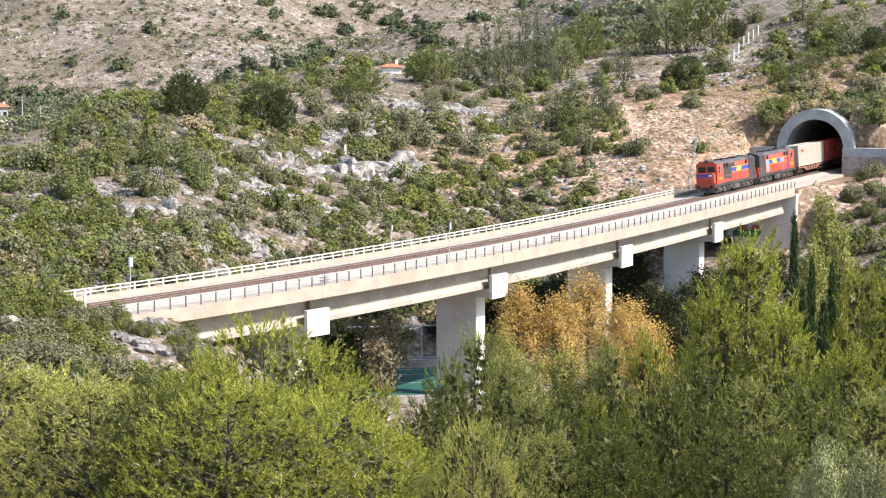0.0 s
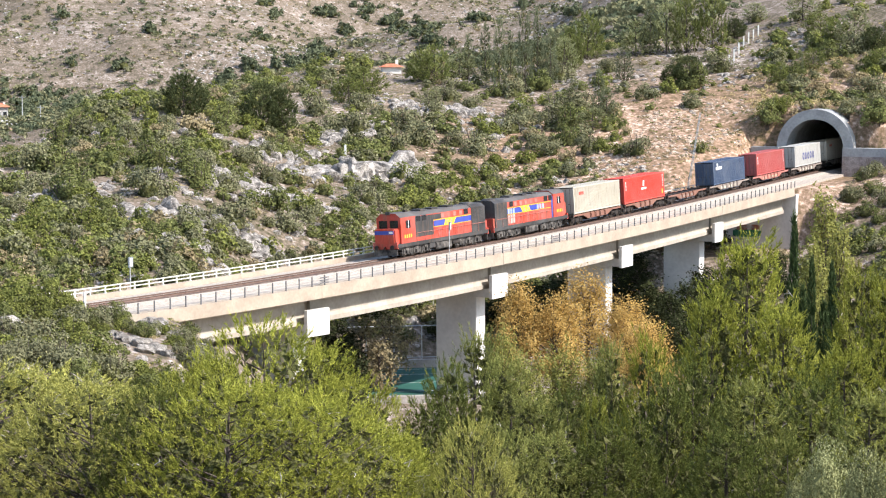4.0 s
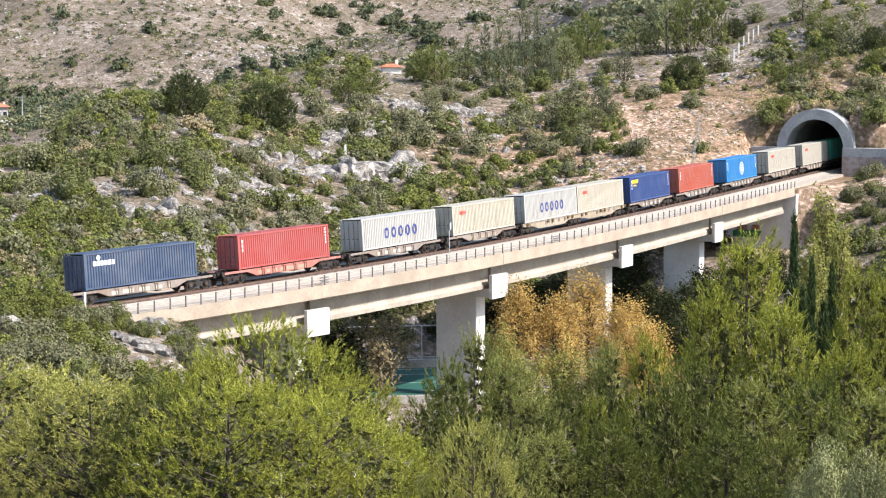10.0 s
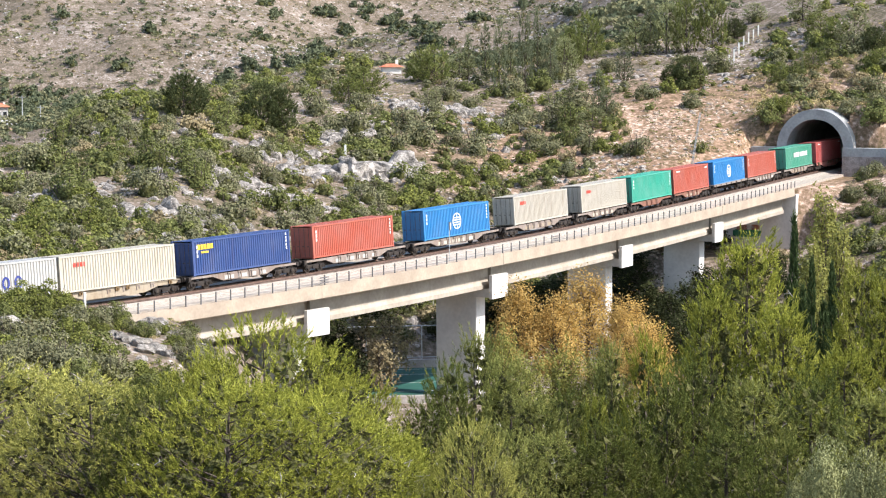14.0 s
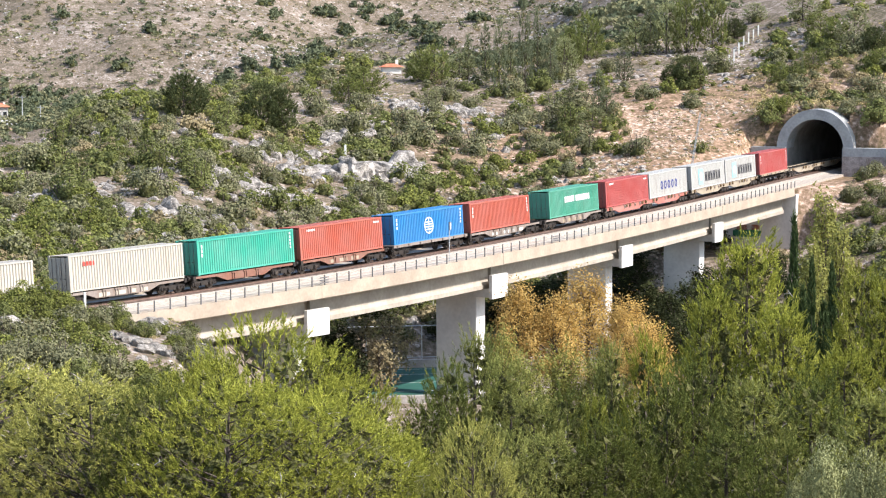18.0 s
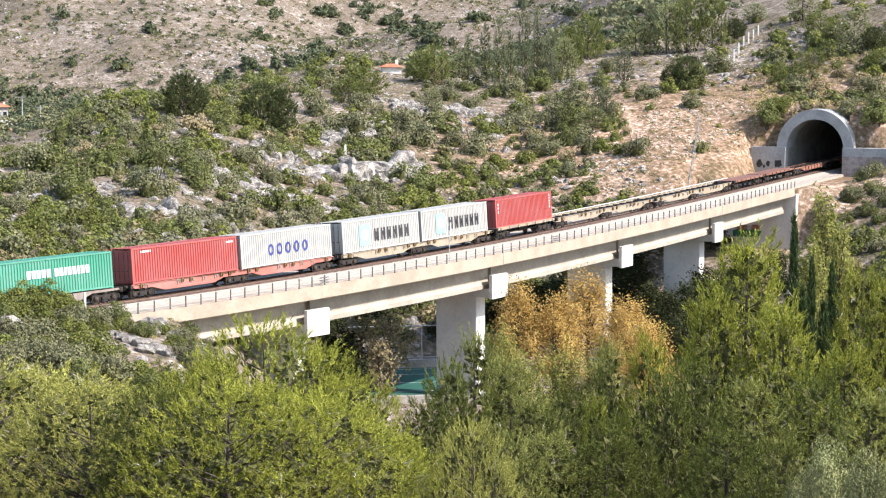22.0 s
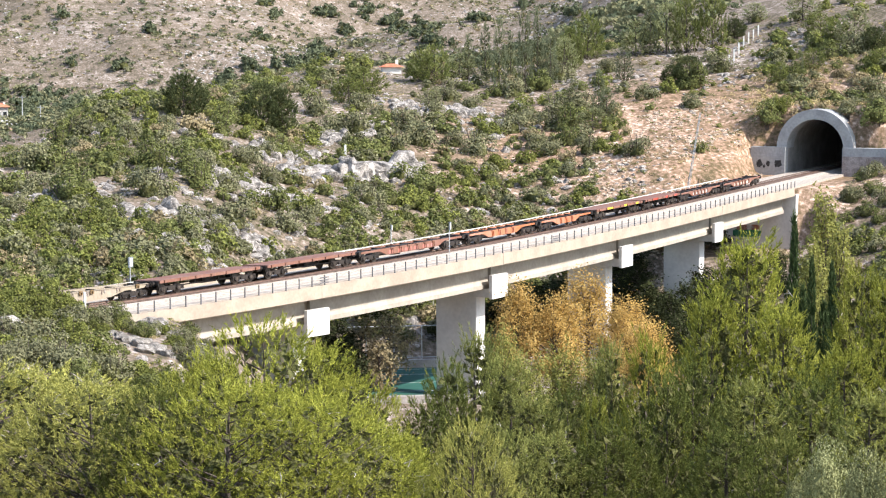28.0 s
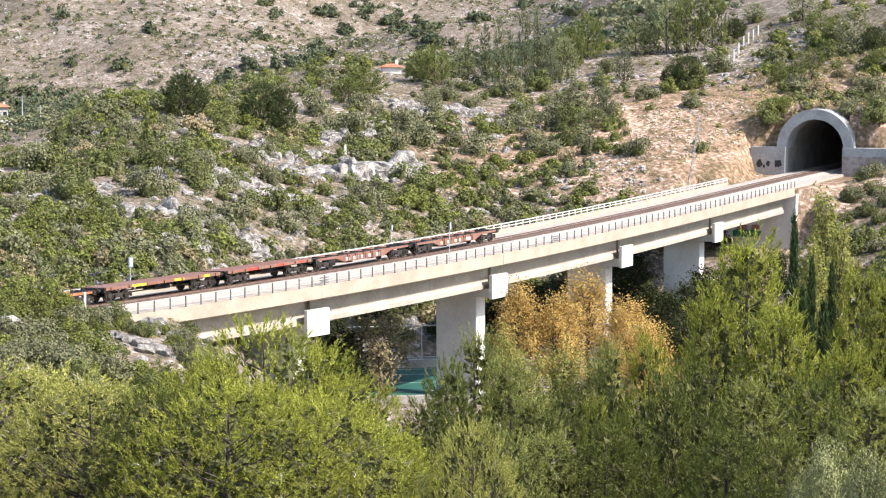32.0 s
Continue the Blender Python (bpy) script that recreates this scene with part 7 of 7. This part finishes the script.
        part("emblem_sign", shared("lsign", lambda: box_mesh("emblem_sign", P["loco_blue"], ((0.34, 0.01, 0.07), (9.6, 0, 2.88)), ((0.34, 0.01, 0.07), (9.55, 0, 2.56)), ((0.07, 0.01, 0.34), (9.42, 0, 2.72)), ((0.34, 0.01, 0.07), (10.35, 0, 2.88)), ((0.34, 0.01, 0.07), (10.3, 0, 2.72)), ((0.34, 0.01, 0.07), (10.25, 0, 2.56)))), None, ob).matrix_basis = pose(0, y + k * 0.018, 0)
        part("number_sign", shared("lnum", lambda: box_mesh("number_sign", P["yellow"], *[((0.19, 0.012, 0.32), (1.65 + 0.38 * i, 0, 1.95)) for i in range(4)])), None, ob, "yellow bars for the running number").matrix_basis = pose(0, y + k * 0.06, 0)
        win = shared("lwin", lambda: box_mesh("cab_window", GLASS_DARK, ((0.85, 0.03, 0.72), (0, 0, 0))))
        part("cab_window", win, None, ob).matrix_basis = pose(2.3, k * (near + 0.02), 3.05)
        part("window_frame", shared("lwinf", lambda: box_mesh("window_frame", P["chalk"], ((0.07, 0.035, 0.74), (0, 0, 0)))), None, ob).matrix_basis = pose(2.36, k * (near + 0.026), 3.05)
        if turned:
            for i in range(3):
                part("faded_panel", shared("lfade", lambda: box_mesh("faded_panel", P["pale_blue"], ((0.42, 0.012, 0.50), (0, 0, 0)))), None, ob, "pale blue faded panel on the stripe").matrix_basis = pose(6.0 + 0.62 * i, y + k * 0.008, 2.72)
                part("faded_panel", shared("lfade", None), None, ob, "pale blue faded panel on the stripe").matrix_basis = pose(12.75 + 0.55 * i, y + k * 0.014, 2.72)
                part("faded_panel", shared("lfade2", lambda: box_mesh("faded_panel", P["pale_pink"], ((0.42, 0.012, 0.86), (0, 0, 0)))), None, ob, "whitish worn panel").matrix_basis = pose(12.75 + 0.55 * i, y + k * 0.014, 1.92)
            # shade of the recess behind the cab, painted as a flat blue strip
            part("cab_corner", shared("lcc", lambda: box_mesh("cab_corner", P["loco_blue"], ((0.34, 0.012, 2.2), (0, 0, 0)))), None, ob, "dark blue strip painted for the shaded recess behind the cab").matrix_basis = pose(3.86, y + k * 0.012, 2.45)
        for x in (4.2, 5.3, 13.2):
            part("vent", shared("lvent", lambda: box_mesh("vent", GLASS_DARK, ((0.8, 0.03, 0.5), (0, 0, 0)))), None, ob, "dark louvred vent").matrix_basis = pose(x, k * (near - 0.02), 3.42)
        for i in range(9):
            part("hood_door", shared("ldoor", lambda: box_mesh("hood_door", P["loco_red"], ((0.62, 0.02, 0.9), (0, 0, 0)), ((0.05, 0.04, 0.12), (0.24, 0, 0)))), None, ob).matrix_basis = pose(7.4 + 0.72 * i, k * (near - 0.035), 1.88)
        hatch = shared("lhatch", lambda: box_mesh("hatch", P["pink"], ((0.55, 0.02, 0.42), (0, 0, 0))))
        for i in range(5):
            part("hatch", hatch, None, ob).matrix_basis = pose(7.6 + 1.15 * i, k * (near - 0.035), 3.38)
    # front face: round-topped red end with windows and lamps
    part("front_window", shared("lfw", lambda: box_mesh("front_window", GLASS_DARK, ((0.03, 0.92, 0.72), (0, 0, 0)))), None, ob).matrix_basis = pose(0.99, -0.6, 3.12)
    part("front_window", shared("lfw", None), None, ob).matrix_basis = pose(0.99, 0.6, 3.12)
    part("front_stripe", shared("lfs", lambda: box_mesh("front_stripe", P["loco_blue"], ((0.02, 2.1, 0.36), (0.135, 0, 2.42)))), None, ob)
    part("headlight", shared("lhl", lambda: bevel_mesh("headlight", P["loco_grey"], 0.04, ((0.3, 0.5, 0.3), (1.0, 0, 4.16)))), None, ob)
    part("number_board", shared("lnb", lambda: box_mesh("number_board", P["chalk"], ((0.02, 0.42, 0.2), (0.12, -0.75, 2.42)))), None, ob, "white unreadable number board")
    part("buffer_beam", shared("lbb", lambda: box_mesh("buffer_beam", P["loco_red"], ((0.22, 2.7, 0.62), (0, 0, 1.2)))), None, ob).matrix_basis = pose(0.32, 0, 0)
    part("buffer_beam", shared("lbb", None), None, ob).matrix_basis = pose(L - 0.32, 0, 0)
    part("snow_plough", shared("lsp", lambda: box_mesh("snow_plough", BOGIE_GREY, ((0.06, 2.5, 0.55), (0, 0, 0.55)))), None, ob).matrix_basis = pose(0.3, 0, 0)
    part("snow_plough", shared("lsp", None), None, ob).matrix_basis = pose(L - 0.3, 0, 0)
    part("step", shared("lst", lambda: box_mesh("step", UNDERGEAR, *[((0.4, 2.75, 0.04), (0.75, 0, 0.5 + 0.28 * i)) for i in range(3)])), None, ob)
    part("main_frame", shared("lfr", lambda: box_mesh("main_frame", P["loco_grey"], ((L - 0.6, 2.74, 0.34), (L / 2, 0, 1.15)), ((L - 1.6, 2.2, 0.25), (L / 2, 0, 0.9)))), None, ob)
    part("end_platform", shared("lep", lambda: box_mesh("end_platform", P["loco_red"], ((0.35, 2.5, 1.0), (L - 0.5, 0, 1.75)))), None, ob, "red end of the radiator hood")
    part("battery_box", shared("lbat", lambda: bevel_mesh("battery_box", P["loco_grey"], 0.03, ((1.1, 0.3, 0.5), (0, 0, 0)))), None, ob).matrix_basis = pose(6.6, -1.15, 0.72)
    part("air_tank", shared("lair", lambda: air_tank()), None, ob).matrix_basis = pose(11.2, -1.1, 0.62)
    part("fuel_tank", shared("lft", lambda: bevel_mesh("fuel_tank", BOGIE_GREY, 0.08, ((3.0, 2.6, 0.72), (8.8, 0, 0.60)))), None, ob)
    fan = shared("lfan", lambda: finish_fan())
    for x in (6.4, 8.6, 11.6):
        part("exhaust_housing", shared("lex", lambda: bevel_mesh("exhaust_housing", P["loco_grey"], 0.05, ((1.1, 1.1, 0.2), (0, 0, 0)))), None, ob).matrix_basis = pose(x, 0, 4.08)
    part("cooling_fan", fan, None, ob).matrix_basis = pose(15.5, 0, 4.06)
    part("horn", shared("lhorn", lambda: box_mesh("horn", UNDERGEAR, ((0.4, 0.3, 0.22), (0, 0, 0)))), None, ob).matrix_basis = pose(3.2, -0.5, 4.2)

    def rail_mesh():
        bm = bmesh.new()
        add_cyl(bm, 0.022, 0.022, (3.8, 0, 2.1), (16.8, 0, 2.1), 5)
        for i in range(10):
            add_cyl(bm, 0.018, 0.018, (3.8 + 1.444 * i, 0, 1.3), (3.8 + 1.444 * i, 0, 2.1), 5)
        return finish(bm, "handrail", P["pink"])
    for y in (-1.36, 1.36):
        part("handrail", shared("lrail", rail_mesh), None, ob).matrix_basis = pose(0, y, 0)
    bogie(ob, 3.9, (-1.75, 0.0, 1.75), 0.5, BOGIE_GREY, True)
    bogie(ob, L - 3.9, (-1.75, 0.0, 1.75), 0.5, BOGIE_GREY, True)
    buffers(ob, L)
    ob.scale = (0.96, 1, 1)
    TRAIN.append((ob, s, L * 0.96, turned))


def air_tank():
    bm = bmesh.new()
    add_cyl(bm, 0.2, 0.2, (-0.7, 0, 0), (0.7, 0, 0), 12)
    return finish(bm, "air_tank", UNDERGEAR)


def finish_fan():
    bm = bmesh.new()
    add_cyl(bm, 0.75, 0.7, (0, 0, -0.06), (0, 0, 0.08), 20)
    return finish(bm, "cooling_fan", PAINTS["loco_grey"])


locomotive(-206.1, False)
locomotive(-188.6, True)

# wagons, front to rear: chainage, length, colours
for s, length, colour, patch, inset in (
        (-170.9, 13.8, "brown", None, 1.7), (-157.1, 13.1, "brown", None, 1.7), (-144.0, 14.4, "brown", "stone", 1.9), (-129.6, 17.0, "stone", "cream", 2.2), (-112.6, 17.0, "pink", "sand", 2.2), (-95.6, 16.2, "stone", "cream", 2.1), (-79.4, 14.7, "stone", "sand", 1.9),
        (-37.8, 14.6, "stone", "white", 1.9), (-23.2, 16.5, "stone", "white", 2.1), (-6.7, 17.2, "stone", "cream", 2.2), (10.5, 16.4, "stone", "sand", 2.1), (26.9, 14.6, "stone", "cream", 1.9), (41.5, 13.6, "brown", None, 1.8), (55.1, 13.5, "brown", "sand", 1.8),
        (82.4, 15.6, "stone", "white", 2.0), (98.0, 15.2, "stone", "sand", 2.0), (260.4, 18.5, "brown", "pink", 2.3), (278.9, 15.0, "orange", None, 2.0), (293.9, 13.4, "orange", None, 1.9), (332.8, 15.4, "brown", "white", 2.0), (348.2, 16.2, "brown", "cream", 2.1)):
    skeletal_wagon(s, length, colour, patch, "%s skeletal container wagon with fish-bellied sills" % {"brown": "rust-brown", "stone": "grimy grey-beige", "pink": "faded red", "orange": "bright orange"}[colour], inset)
for s, length, colour, word in ((-64.6, 26.7, "sand", "cream"), (113.2, 26.2, "pink", "brownish red"), (139.5, 26.8, "sand", "cream"), (179.6, 27.2, "sand", "cream"), (206.8, 27.4, "sand", "cream")):
    deep_wagon(s, length, colour, word + " long double container wagon with deep side girders")
for s, length, colour, patch, word in ((68.6, 13.8, "stone", None, "grey"), (166.3, 13.2, "sand", "stone", "sand-coloured"), (234.3, 12.9, "brown", None, "rusty brown"), (247.2, 13.2, "brown", None, "rusty brown"), (307.3, 13.7, "brown", "yellow", "brown"), (321.0, 11.8, "brown", "scarlet", "dull red-brown")):
    stake_wagon(s, length, colour, word + " low flat wagon with stake pockets", patch)

BOXES = (
    (-170.1, "cream", "cream container with small red lettering bars, rust-streaked", ("line_red", "scarlet")), (-156.7, "red", "bright red container with a small white crest", ("crest", "chalk")), (-127.3, "navy", "dark faded blue container with white signs", ("line_white", "chalk")),
    (-110.1, "rose", "dull red container with small white markings", ("side_bars", "chalk")), (-93.0, "white", "light grey container with wide-set dark signs", ("five_blue", "ink")), (-77.8, "cream", "pale cream container with small red bars", ("line_red", "scarlet")),
    (-63.4, "white", "white container with five wide-set blue signs", ("five_blue", "ink")), (-51.0, "cream", "cream container with small red bars and rusty end", ("line_red", "scarlet")), (-36.8, "royal", "deep blue container with a yellow corner sign", ("yellow_word", "yellow")),
    (-21.5, "brick", "faded brick-red container with white end markings", ("side_bars", "chalk")), (-4.2, "blue", "strong blue container with a white globe emblem", ("globe", "chalk")), (13.1, "grey", "pale grey container with small red bars", ("line_red", "scarlet")),
    (28.7, "grey", "light grey weathered container with small red bars", ("line_red", "scarlet")), (42.5, "green", "sea-green container with a white end label", ("side_bars", "chalk")), (55.5, "brick", "brick-red container with small white code", ("corner_code", "chalk")),
    (69.5, "blue", "strong blue container with a white globe emblem", ("globe", "chalk")), (83.0, "brick", "faded brick-red container with upright white marks", ("side_bars", "chalk")), (99.7, "teal", "dull green container with two rows of white signs", ("two_words", "chalk")),
    (113.9, "rose", "dull red container with small white code", ("corner_code", "chalk")), (126.5, "white", "white container with five wide-set blue signs", ("five_blue", "ink")), (140.3, "white", "light grey container with pale blue square and black signs", ("six_black", "black")),
    (152.9, "white", "light grey container with pale blue square and black signs", ("six_black", "black")), (166.8, "rose", "dull red container with small white marks", ("side_bars", "chalk")),
)
for s, colour, label, first in BOXES:
    marks = [first]
    if first[0] == "six_black":
        marks += [("square", "mint"), ("star", "chalk")]
    elif first[0] in ("globe", "yellow_word", "crest"):
        marks += [("side_bars", "chalk")]
    if colour == "red":
        marks += [("label", "yellow")]
    container(s, colour, label, marks)


def vehicle_pose(s, length, turned=False):
    a, b = at(s), at(s + length)
    d = b - a
    yaw = math.atan2(d.y, d.x)
    pitch = -math.atan2(d.z, math.hypot(d.x, d.y))
    m = Matrix.Translation(a) @ Matrix.Rotation(yaw, 4, "Z") @ Matrix.Rotation(pitch, 4, "Y") @ Matrix.Rotation(-CANT, 4, "X")
    if turned:
        m = m @ Matrix.Translation((length, 0, 0)) @ Matrix.Rotation(math.pi, 4, "Z")
    return m


def motions():
    for ob, s, length, turned in TRAIN:
        walk(ob, [(float(t), vehicle_pose(s + SPEED * (13 - t), length, turned)) for t in range(33)])


motions()
